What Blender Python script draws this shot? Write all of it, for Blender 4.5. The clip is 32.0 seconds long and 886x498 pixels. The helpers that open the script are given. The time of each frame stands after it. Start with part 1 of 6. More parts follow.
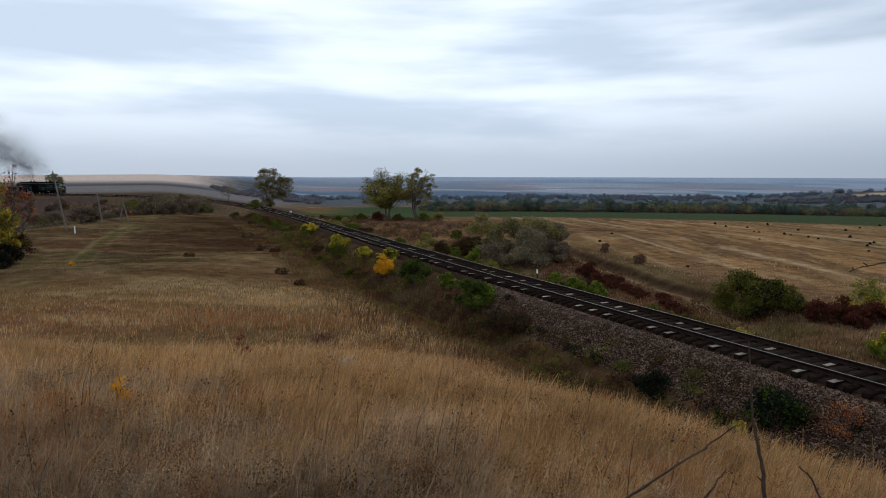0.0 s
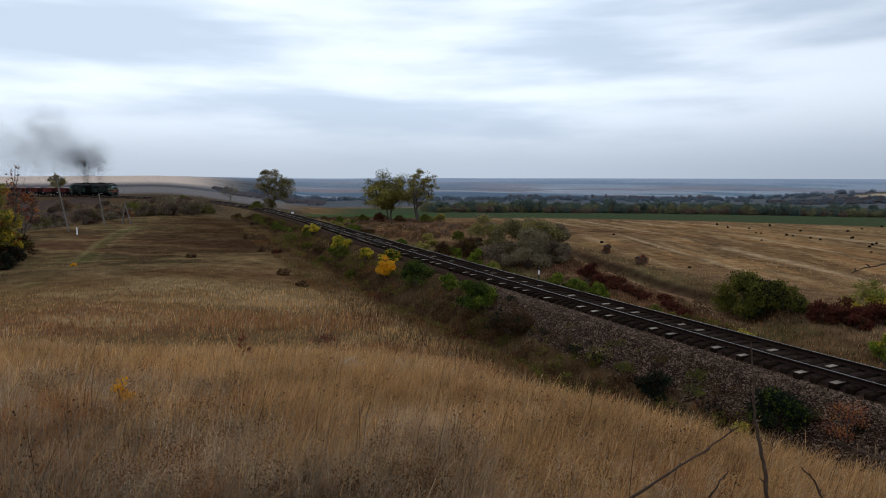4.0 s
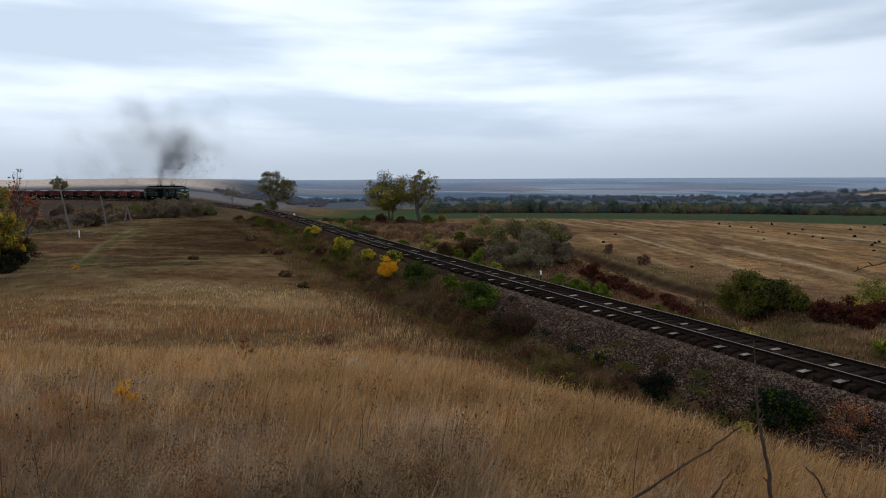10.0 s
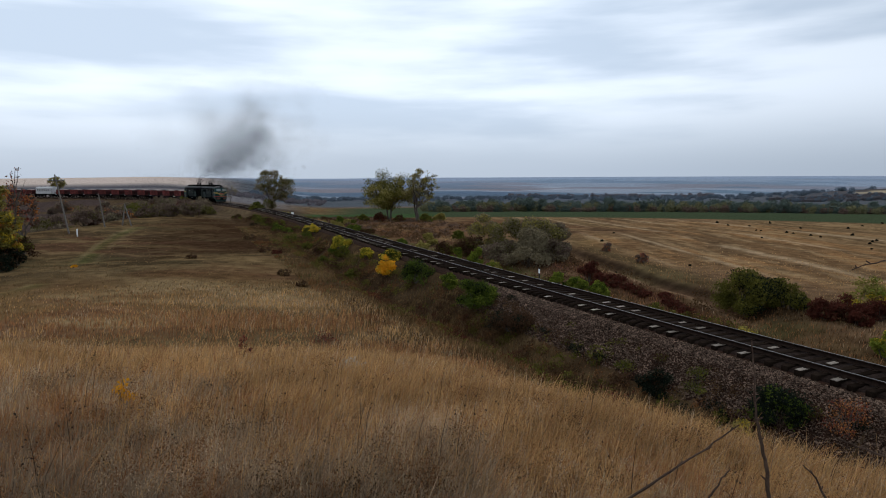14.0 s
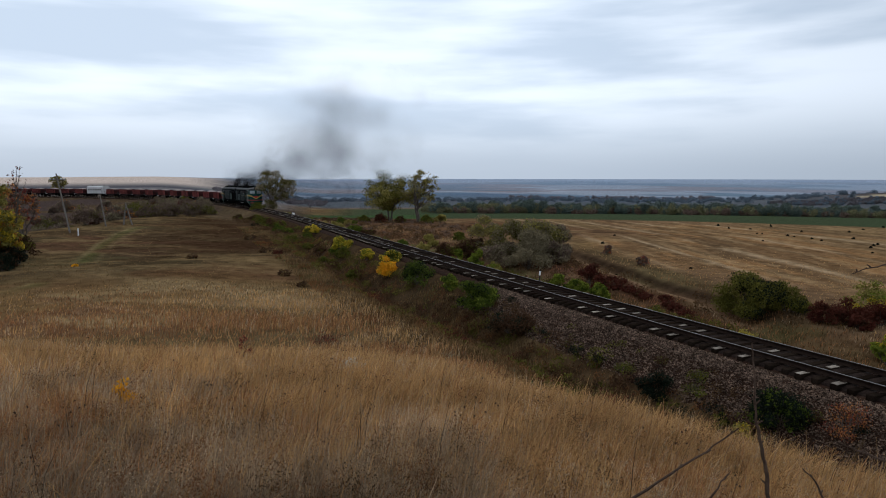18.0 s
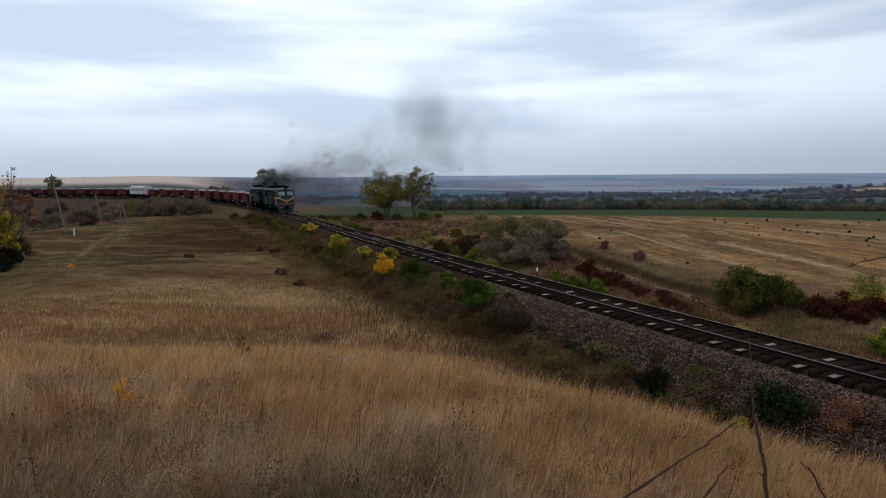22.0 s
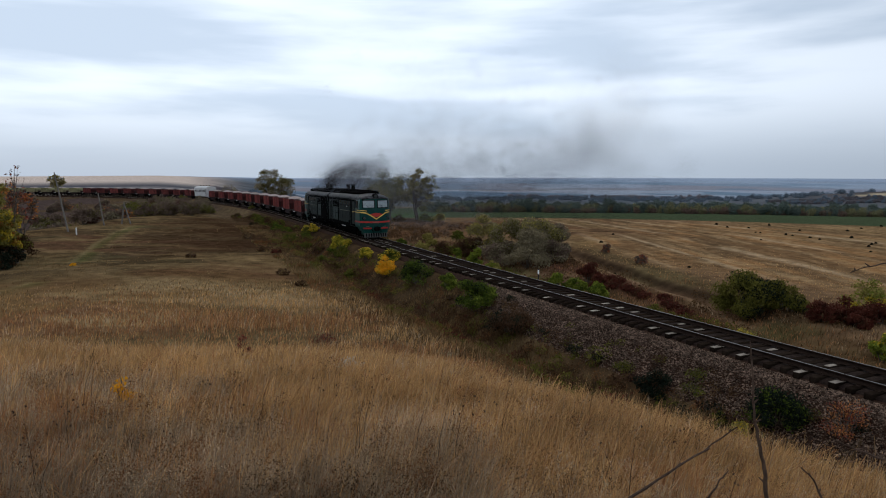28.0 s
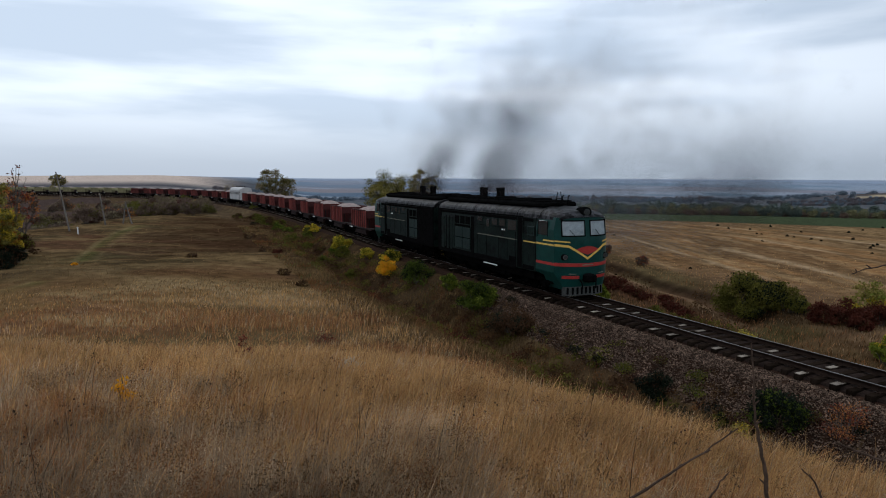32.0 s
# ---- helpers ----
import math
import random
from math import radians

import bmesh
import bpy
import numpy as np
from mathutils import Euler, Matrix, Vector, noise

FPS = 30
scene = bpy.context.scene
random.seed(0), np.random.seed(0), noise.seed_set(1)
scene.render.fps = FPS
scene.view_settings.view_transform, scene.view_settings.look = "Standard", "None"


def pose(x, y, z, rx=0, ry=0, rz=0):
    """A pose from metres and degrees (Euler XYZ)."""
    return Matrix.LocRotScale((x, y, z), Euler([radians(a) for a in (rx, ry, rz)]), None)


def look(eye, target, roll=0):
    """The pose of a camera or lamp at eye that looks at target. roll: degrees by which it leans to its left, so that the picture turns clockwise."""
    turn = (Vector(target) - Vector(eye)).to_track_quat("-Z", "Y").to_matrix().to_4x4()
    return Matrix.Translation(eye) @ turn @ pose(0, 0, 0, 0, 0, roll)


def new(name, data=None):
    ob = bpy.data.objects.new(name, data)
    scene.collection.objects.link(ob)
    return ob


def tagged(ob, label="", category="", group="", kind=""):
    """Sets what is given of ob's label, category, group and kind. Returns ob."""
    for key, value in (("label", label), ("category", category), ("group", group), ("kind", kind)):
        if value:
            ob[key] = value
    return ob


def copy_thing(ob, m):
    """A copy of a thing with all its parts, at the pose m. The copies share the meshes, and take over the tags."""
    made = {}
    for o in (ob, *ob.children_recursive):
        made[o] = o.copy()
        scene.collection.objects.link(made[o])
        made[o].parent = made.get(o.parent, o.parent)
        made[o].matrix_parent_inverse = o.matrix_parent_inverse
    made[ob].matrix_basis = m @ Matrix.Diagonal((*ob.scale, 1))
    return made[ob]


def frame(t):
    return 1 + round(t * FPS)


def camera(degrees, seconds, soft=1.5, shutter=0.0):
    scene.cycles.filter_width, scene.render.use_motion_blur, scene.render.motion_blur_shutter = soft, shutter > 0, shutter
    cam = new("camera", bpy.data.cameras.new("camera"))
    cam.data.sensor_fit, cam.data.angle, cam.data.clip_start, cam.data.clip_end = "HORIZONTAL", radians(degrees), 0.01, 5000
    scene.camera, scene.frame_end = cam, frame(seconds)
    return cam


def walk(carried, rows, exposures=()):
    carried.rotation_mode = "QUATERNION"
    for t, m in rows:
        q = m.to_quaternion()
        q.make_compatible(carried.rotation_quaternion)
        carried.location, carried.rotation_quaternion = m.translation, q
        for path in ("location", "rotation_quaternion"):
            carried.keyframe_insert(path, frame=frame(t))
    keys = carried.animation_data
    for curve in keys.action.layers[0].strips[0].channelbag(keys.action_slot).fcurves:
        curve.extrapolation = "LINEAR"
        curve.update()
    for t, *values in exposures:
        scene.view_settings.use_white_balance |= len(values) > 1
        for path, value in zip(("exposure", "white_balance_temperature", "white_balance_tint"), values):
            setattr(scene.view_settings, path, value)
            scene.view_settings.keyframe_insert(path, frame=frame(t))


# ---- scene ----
cam = camera(69.56, 32.0, soft=1.0)

# seconds, turn, tilt, lean: a telephone held in the hand from one standpoint
SHAKE = (
    (0, -0.02, -6.92, 0.01), (0.5, 0.09, -6.86, 0.14), (1, 0.00, -6.84, 0.00), (1.5, 0.04, -6.90, 0.08), (2, 0.08, -6.83, 0.03),
    (2.5, 0.18, -6.85, 0.25), (3, 0.12, -6.84, 0.18), (3.5, 0.15, -6.82, 0.06), (5.5, 0.05, -6.82, 0.06), (6, -0.07, -7.08, 0.16),
    (6.5, 0.10, -7.04, 0.13), (7, 0.23, -6.82, 0.31), (7.5, -0.16, -6.84, 0.17), (8, 0.47, -6.48, -0.08), (8.5, -0.11, -6.76, -0.03),
    (9, -0.05, -6.86, -0.04), (9.5, 0.08, -7.07, 0.44), (10, 0.29, -6.75, 0.38), (10.5, 0.20, -6.76, 0.24), (11, 0.34, -6.84, 0.61),
    (11.5, 0.71, -6.33, 0.21), (12, -0.04, -6.91, -0.22), (12.5, 0.37, -6.74, 0.44), (13, 0.48, -6.66, 0.41), (13.5, 0.23, -6.69, -0.01),
    (14, 0.15, -6.87, 0.39), (14.5, 0.39, -6.60, -0.10), (16.5, 0.12, -6.81, 0.08), (17, 0.23, -6.79, 0.14), (17.5, 0.17, -6.94, 0.12),
    (18, 0.21, -6.75, 0.06), (18.5, 0.04, -6.84, 0.05), (19, 0.18, -6.67, -0.11), (19.5, 0.11, -6.86, 0.13), (20, 0.20, -6.71, -0.03),
    (20.5, 0.21, -6.77, -0.02), (21, 0.21, -7.00, 0.26), (21.5, 0.32, -6.75, 0.09), (22, -0.05, -7.02, 0.56), (22.5, 0.62, -6.32, 0.01),
    (23, 0.55, -6.44, 0.23), (23.5, 0.33, -6.74, 0.11), (24, 0.47, -6.66, 0.22), (24.5, 0.16, -6.90, 0.21), (25, 0.35, -6.72, -0.12),
    (25.5, 0.14, -7.04, 0.35), (27.5, 0.33, -6.68, 0.07), (28, 0.09, -6.84, 0.07), (28.5, 0.39, -6.71, 0.13), (29, 0.10, -6.88, 0.05),
    (29.5, 0.12, -6.84, 0.01), (30, 0.11, -6.78, -0.05), (30.5, 0.10, -6.84, -0.01), (31, 0.16, -6.79, -0.06), (31.5, 0.18, -6.83, 0.04),
    (32, 0.18, -6.80, -0.08))
walk(cam, [(t, pose(0, 0, 8.0, 0, 0, turn) @ pose(0, 0, 0, tilt) @ pose(0, 0, 0, 0, lean) @ pose(0, 0, 0, 90)) for t, turn, tilt, lean in SHAKE])

# ---- world: a closed, layered deck of cloud, and the little sun that comes through it ----
SUN_HEIGHT, SUN_TURN = radians(38), radians(-25)
world = bpy.data.worlds.new("overcast")
scene.world = world
world.use_nodes = True
wn, wl = world.node_tree.nodes, world.node_tree.links
wn.clear()


def wnode(kind, **values):
    n = wn.new(kind)
    for k, v in values.items():
        n.inputs[k.replace("_", " ")].default_value = v
    return n


def wmath(op, a, b=None, clamp=False):
    n = wn.new("ShaderNodeMath")
    n.operation, n.use_clamp = op, clamp
    for i, v in enumerate((a, b)):
        if v is None:
            continue
        if isinstance(v, (int, float)):
            n.inputs[i].default_value = v
        else:
            wl.new(v, n.inputs[i])
    return n.outputs[0]


coord = wn.new("ShaderNodeTexCoord")
axes = wn.new("ShaderNodeSeparateXYZ")
wl.new(coord.outputs["Generated"], axes.inputs[0])
flat = wn.new("ShaderNodeMapping")
flat.inputs["Location"].default_value = (4.3, 0.6, 2.15)
flat.inputs["Scale"].default_value = (2.3, 2.3, 15.0)
wl.new(coord.outputs["Generated"], flat.inputs[0])
cloud_a = wnode("ShaderNodeTexNoise", Scale=1.0, Detail=4.0, Roughness=0.42, Distortion=0.08)
cloud_b = wnode("ShaderNodeTexNoise", Scale=2.6, Detail=4.0, Roughness=0.5, Distortion=0.1)
wl.new(flat.outputs[0], cloud_a.inputs["Vector"])
wl.new(flat.outputs[0], cloud_b.inputs["Vector"])
deck = wmath("ADD", wmath("MULTIPLY", cloud_a.outputs[0], 0.76), wmath("MULTIPLY", cloud_b.outputs[0], 0.24))
ramp = wn.new("ShaderNodeValToRGB")
ramp.color_ramp.interpolation = "EASE"
ramp.color_ramp.elements[0].position, ramp.color_ramp.elements[0].color = 0.38, (0.60, 0.72, 0.885, 1)
ramp.color_ramp.elements[1].position, ramp.color_ramp.elements[1].color = 0.62, (0.93, 1.04, 1.19, 1)
wl.new(deck, ramp.inputs[0])
# the air near the horizon levels the deck to an even grey-blue
veil = wn.new("ShaderNodeMapRange")
veil.interpolation_type = "SMOOTHSTEP"
veil.inputs["From Min"].default_value, veil.inputs["From Max"].default_value = -0.005, 0.125
wl.new(axes.outputs["Z"], veil.inputs[0])
even = wn.new("ShaderNodeMix")
even.data_type = "RGBA"
even.inputs[6].default_value = (0.475, 0.565, 0.69, 1)
wl.new(veil.outputs[0], even.inputs[0])
wl.new(ramp.outputs[0], even.inputs[7])
sky = wn.new("ShaderNodeTexSky")
sky.sky_type, sky.sun_disc, sky.sun_elevation, sky.sun_rotation = "NISHITA", False, SUN_HEIGHT, SUN_TURN
clear = wn.new("ShaderNodeBackground")
clear.inputs["Strength"].default_value = 0.05
wl.new(sky.outputs[0], clear.inputs[0])
# the deck is thicker and greyer towards the east
east = wn.new("ShaderNodeMapRange")
east.interpolation_type = "SMOOTHSTEP"
east.inputs["From Min"].default_value, east.inputs["From Max"].default_value = 0.05, 0.75
east.inputs["To Min"].default_value, east.inputs["To Max"].default_value = 1.02, 0.80
wl.new(axes.outputs["X"], east.inputs[0])
thick = wn.new("ShaderNodeMix")
thick.data_type, thick.blend_type = "RGBA", "MULTIPLY"
thick.inputs[0].default_value = 1.0
wl.new(even.outputs[2], thick.inputs[6])
wl.new(east.outputs[0], thick.inputs[7])
cover = wn.new("ShaderNodeBackground")
cover.inputs["Strength"].default_value = 1.045
wl.new(thick.outputs[2], cover.inputs[0])
both = wn.new("ShaderNodeMixShader")
both.inputs[0].default_value = 0.93
wl.new(clear.outputs[0], both.inputs[1])
wl.new(cover.outputs[0], both.inputs[2])
wl.new(both.outputs[0], wn.new("ShaderNodeOutputWorld").inputs[0])

sun = new("sun", bpy.data.lights.new("sun", "SUN"))
sun.data.energy, sun.data.angle, sun.data.color = 0.5, radians(25), (1.0, 0.96, 0.9)
sun.matrix_world = look((math.sin(SUN_TURN) * 50, math.cos(SUN_TURN) * 50, 8 + 50 * math.tan(SUN_HEIGHT)), (0, 0, 8))

# ---- materials ----
MATS = {}


def material(name, dark, light, scale=4.0, rough=0.9, metal=0.0, bump=0.2, grain=None, vary=0.0, per="", wear=None, wear_at=0.62, spec=0.08, through_light=0.0, attribute=""):
    """A two-scale procedural surface: a coarse stain from dark to light, fine grain, relief, and spots of wear."""
    m = bpy.data.materials.new(name)
    m.use_nodes = True
    n, l = m.node_tree.nodes, m.node_tree.links
    p = n["Principled BSDF"]
    p.inputs["Roughness"].default_value, p.inputs["Metallic"].default_value = rough, metal
    p.inputs["Specular IOR Level"].default_value = spec
    tc = n.new("ShaderNodeTexCoord")
    where = tc.outputs["Object"]
    grain = grain or scale * 9
    a, b = n.new("ShaderNodeTexNoise"), n.new("ShaderNodeTexNoise")
    a.inputs["Scale"].default_value, a.inputs["Detail"].default_value = scale, 5
    b.inputs["Scale"].default_value, b.inputs["Detail"].default_value = grain, 3
    l.new(where, a.inputs["Vector"]), l.new(where, b.inputs["Vector"])
    mixv = n.new("ShaderNodeMath")
    mixv.operation = "MULTIPLY_ADD"
    l.new(b.outputs[0], mixv.inputs[0])
    mixv.inputs[1].default_value = 0.45
    half = n.new("ShaderNodeMath")
    half.operation = "MULTIPLY"
    half.inputs[1].default_value = 0.62
    l.new(a.outputs[0], half.inputs[0])
    l.new(half.outputs[0], mixv.inputs[2])
    ramp_ = n.new("ShaderNodeValToRGB")
    ramp_.color_ramp.elements[0].position, ramp_.color_ramp.elements[0].color = 0.34, (*dark, 1)
    ramp_.color_ramp.elements[1].position, ramp_.color_ramp.elements[1].color = 0.72, (*light, 1)
    l.new(mixv.outputs[0], ramp_.inputs[0])
    colour = ramp_.outputs[0]
    if attribute:
        at = n.new("ShaderNodeAttribute")
        at.attribute_name = attribute
        mul = n.new("ShaderNodeMix")
        mul.data_type, mul.blend_type = "RGBA", "MULTIPLY"
        mul.inputs[0].default_value = 1.0
        l.new(at.outputs["Color"], mul.inputs[6]), l.new(colour, mul.inputs[7])
        colour = mul.outputs[2]
    if wear:
        c = n.new("ShaderNodeTexNoise")
        c.inputs["Scale"].default_value, c.inputs["Detail"].default_value, c.inputs["Roughness"].default_value = scale * 1.7, 8, 0.65
        l.new(where, c.inputs["Vector"])
        edge = n.new("ShaderNodeMapRange")
        edge.inputs["From Min"].default_value, edge.inputs["From Max"].default_value = wear_at - 0.05, wear_at + 0.05
        l.new(c.outputs[0], edge.inputs[0])
        wm = n.new("ShaderNodeMix")
        wm.data_type = "RGBA"
        wm.inputs[7].default_value = (*wear, 1)
        l.new(edge.outputs[0], wm.inputs[0]), l.new(colour, wm.inputs[6])
        colour = wm.outputs[2]
    if vary:
        if per == "island":
            rnd = n.new("ShaderNodeNewGeometry").outputs["Random Per Island"]
        else:
            rnd = n.new("ShaderNodeObjectInfo").outputs["Random"]
        hs = n.new("ShaderNodeHueSaturation")
        mr = n.new("ShaderNodeMapRange")
        mr.inputs["To Min"].default_value, mr.inputs["To Max"].default_value = 1 - vary, 1 + vary
        l.new(rnd, mr.inputs[0]), l.new(mr.outputs[0], hs.inputs["Value"])
        l.new(colour, hs.inputs["Color"])
        colour = hs.outputs[0]
    l.new(colour, p.inputs["Base Color"])
    if bump:
        bp = n.new("ShaderNodeBump")
        bp.inputs["Strength"].default_value, bp.inputs["Distance"].default_value = bump, 0.6 / grain
        l.new(b.outputs[0], bp.inputs["Height"]), l.new(bp.outputs[0], p.inputs["Normal"])
    if through_light:
        tr, mx = n.new("ShaderNodeBsdfTranslucent"), n.new("ShaderNodeMixShader")
        l.new(colour, tr.inputs[0])
        mx.inputs[0].default_value = through_light
        l.new(p.outputs[0], mx.inputs[1]), l.new(tr.outputs[0], mx.inputs[2])
        l.new(mx.outputs[0], n["Material Output"].inputs[0])
    MATS[name] = m
    return m


material("land", (0.315, 0.278, 0.238), (1.0, 0.955, 0.865), scale=1.1, grain=14, bump=0.5, attribute="cover", spec=0.0)
material("ballast_oiled", (0.007, 0.0045, 0.0035), (0.033, 0.0215, 0.0165), scale=5, grain=26, bump=0.9, spec=0.02)
material("ballast_stone", (0.0085, 0.0041, 0.0026), (0.042, 0.0215, 0.0132), scale=5, grain=26, bump=0.9, spec=0.02)
material("stone_chip", (0.005, 0.0034, 0.0025), (0.150, 0.098, 0.069), scale=3, grain=40, bump=0.2, vary=0.97, per="island", spec=0.02)
material("old_sleeper", (0.006, 0.0042, 0.003), (0.022, 0.0148, 0.0105), scale=3, grain=40, bump=0.5, vary=0.4, spec=0.0)
material("pale_sleeper", (0.075, 0.058, 0.045), (0.33, 0.275, 0.22), scale=3, grain=40, bump=0.4, vary=0.35)
material("rail_rust", (0.008, 0.005, 0.004), (0.028, 0.017, 0.012), scale=6, rough=0.8, bump=0.1, spec=0.02)
material("rail_bright", (0.12, 0.115, 0.11), (0.27, 0.26, 0.25), scale=6, rough=0.5, metal=1.0, bump=0.02)
material("cab_green", (0.0022, 0.024, 0.020), (0.0045, 0.044, 0.036), scale=2.2, rough=0.4, bump=0.05, wear=(0.008, 0.018, 0.0155), wear_at=0.66, spec=0.12)
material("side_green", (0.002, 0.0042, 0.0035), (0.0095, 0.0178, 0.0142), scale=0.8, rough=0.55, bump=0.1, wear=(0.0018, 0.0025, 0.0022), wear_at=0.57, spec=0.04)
material("panel_green", (0.0062, 0.0132, 0.0118), (0.017, 0.031, 0.0275), scale=1.1, rough=0.5, bump=0.08, wear=(0.004, 0.006, 0.0055), wear_at=0.62, spec=0.06)
material("lamp_rim", (0.03, 0.03, 0.028), (0.085, 0.085, 0.08), scale=6, rough=0.5, metal=0.3, bump=0.02)
material("roof_grey", (0.0032, 0.0032, 0.0034), (0.058, 0.057, 0.061), scale=1.9, rough=0.55, bump=0.16, wear=(0.0025, 0.0025, 0.0025), wear_at=0.50, spec=0.08)
# soot black also paints the dark about the engines' joint and door openings
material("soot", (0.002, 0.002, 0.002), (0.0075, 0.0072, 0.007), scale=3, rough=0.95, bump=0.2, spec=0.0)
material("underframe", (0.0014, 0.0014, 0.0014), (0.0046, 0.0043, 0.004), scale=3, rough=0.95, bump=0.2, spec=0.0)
material("stripe_red", (0.26, 0.026, 0.022), (0.40, 0.044, 0.036), scale=4, rough=0.5, bump=0.03, wear=(0.10, 0.02, 0.016), wear_at=0.68)
material("stripe_yellow", (0.55, 0.34, 0.07), (0.72, 0.48, 0.12), scale=4, rough=0.5, bump=0.03)
material("stripe_cream", (0.07, 0.067, 0.05), (0.19, 0.183, 0.14), scale=2, rough=0.6, bump=0.03)
material("white_mark", (0.5, 0.5, 0.48), (0.8, 0.8, 0.78), scale=6, rough=0.6, bump=0.03)
material("pale_glass", (0.11, 0.135, 0.14), (0.26, 0.30, 0.31), scale=2.5, rough=0.12, bump=0.0, spec=0.5)
material("dark_glass", (0.01, 0.012, 0.014), (0.03, 0.034, 0.036), scale=1.5, rough=0.1, bump=0.0, spec=0.6)
material("lens_glass", (0.03, 0.032, 0.03), (0.09, 0.09, 0.085), scale=3, rough=0.08, metal=0.4, bump=0.0)
material("wagon_red", (0.020, 0.0052, 0.0047), (0.056, 0.0128, 0.011), scale=1.2, rough=0.75, bump=0.15, vary=0.28, wear=(0.05, 0.02, 0.017), wear_at=0.66)
material("rib_red", (0.10, 0.023, 0.020), (0.25, 0.058, 0.048), scale=1.5, rough=0.75, bump=0.15, vary=0.28)
material("wagon_yellow", (0.14, 0.122, 0.06), (0.26, 0.23, 0.125), scale=1.2, rough=0.75, bump=0.15, vary=0.2, wear=(0.10, 0.075, 0.04), wear_at=0.64)
material("wagon_dark", (0.009, 0.0055, 0.005), (0.028, 0.014, 0.012), scale=1.5, rough=0.8, bump=0.15)
material("wagon_white", (0.30, 0.285, 0.275), (0.52, 0.50, 0.485), scale=1.1, rough=0.6, bump=0.05, wear=(0.3, 0.27, 0.24), wear_at=0.68)
material("wagon_load", (0.17, 0.13, 0.114), (0.33, 0.258, 0.232), scale=2.0, grain=22, bump=0.7)
material("pole_wood", (0.09, 0.075, 0.062), (0.2, 0.175, 0.15), scale=3, bump=0.4)
material("white_paint", (0.62, 0.62, 0.6), (0.86, 0.86, 0.84), scale=5, rough=0.7, bump=0.1)
material("black_paint", (0.012, 0.012, 0.012), (0.03, 0.03, 0.03), scale=5, rough=0.7, bump=0.1)
material("insulator", (0.5, 0.5, 0.48), (0.75, 0.75, 0.72), scale=8, rough=0.25, bump=0.0)
material("bark", (0.045, 0.036, 0.03), (0.13, 0.105, 0.085), scale=5, bump=0.6)
material("twig_bark", (0.022, 0.014, 0.010), (0.105, 0.066, 0.046), scale=14, bump=0.4)
material("smoke_dark", (0.012, 0.010, 0.010), (0.030, 0.025, 0.025), scale=0.5, bump=0.0, spec=0.0)
material("smoke_brown", (0.085, 0.066, 0.064), (0.15, 0.12, 0.115), scale=0.5, bump=0.0, spec=0.0)
material("smoke_grey", (0.12, 0.125, 0.135), (0.20, 0.21, 0.225), scale=0.5, bump=0.0, spec=0.0)
LEAVES = {
    "leaf_green": ((0.024, 0.039, 0.0055), (0.102, 0.130, 0.020)),
    "leaf_lime": ((0.075, 0.096, 0.011), (0.215, 0.240, 0.034)),
    "leaf_olive": ((0.036, 0.036, 0.006), (0.165, 0.146, 0.029)),
    "leaf_yellow": ((0.36, 0.24, 0.02), (0.68, 0.50, 0.05)),
    "leaf_gold": ((0.52, 0.22, 0.012), (0.88, 0.43, 0.024)),
    "leaf_straw": ((0.17, 0.145, 0.035), (0.33, 0.265, 0.075)),
    "leaf_grey": ((0.095, 0.076, 0.047), (0.265, 0.212, 0.125)),
    "leaf_brown": ((0.0309, 0.0165, 0.00882), (0.103, 0.054, 0.02856)),
    "leaf_wine": ((0.040, 0.0115, 0.008), (0.118, 0.034, 0.021)),
    "leaf_red": ((0.14, 0.03, 0.02), (0.28, 0.07, 0.04)),
    "leaf_orange": ((0.28, 0.10, 0.03), (0.5, 0.2, 0.06)),
    "leaf_dark": ((0.006, 0.010, 0.007), (0.022, 0.028, 0.016)),
    # far belt and woods: blue-grey haze of distance mixed into the leaf colours
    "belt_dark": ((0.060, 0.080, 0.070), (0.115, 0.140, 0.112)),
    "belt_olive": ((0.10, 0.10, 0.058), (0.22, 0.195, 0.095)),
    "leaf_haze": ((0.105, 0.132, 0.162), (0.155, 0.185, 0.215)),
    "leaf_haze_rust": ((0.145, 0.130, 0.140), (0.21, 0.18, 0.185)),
    "dry_grass": ((0.2301, 0.1234, 0.04836), (0.6099, 0.3547, 0.145)),
    "dry_grass_red": ((0.1751, 0.07566, 0.03406), (0.412, 0.194, 0.08246)),
    "dry_grass_grey": ((0.12, 0.079, 0.046), (0.62, 0.44, 0.275)),
    "knoll_grass": ((0.103, 0.062, 0.02631), (0.242, 0.15, 0.06532)),
    "green_grass": ((0.05, 0.07, 0.02), (0.14, 0.16, 0.05)),
    "white_seed": ((0.2266, 0.165, 0.0924), (0.515, 0.4, 0.2436)),
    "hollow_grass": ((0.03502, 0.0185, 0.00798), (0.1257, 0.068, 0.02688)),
    "scrub_brown": ((0.06026, 0.0403, 0.03175), (0.2009, 0.1365, 0.1011)),
    # distant hill scrub, its brown greyed with painted haze
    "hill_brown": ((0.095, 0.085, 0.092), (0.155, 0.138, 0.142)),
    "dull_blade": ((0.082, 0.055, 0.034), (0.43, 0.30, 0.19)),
    "dead_weed": ((0.0309, 0.017, 0.00798), (0.1339, 0.074, 0.0336)),
    "pale_umbel": ((0.34, 0.27, 0.19), (0.66, 0.55, 0.42)),
    "rust_weed": ((0.103, 0.044, 0.01764), (0.2266, 0.1, 0.03864)),
    "seed_head": ((0.02, 0.014, 0.011), (0.07, 0.045, 0.03)),
}
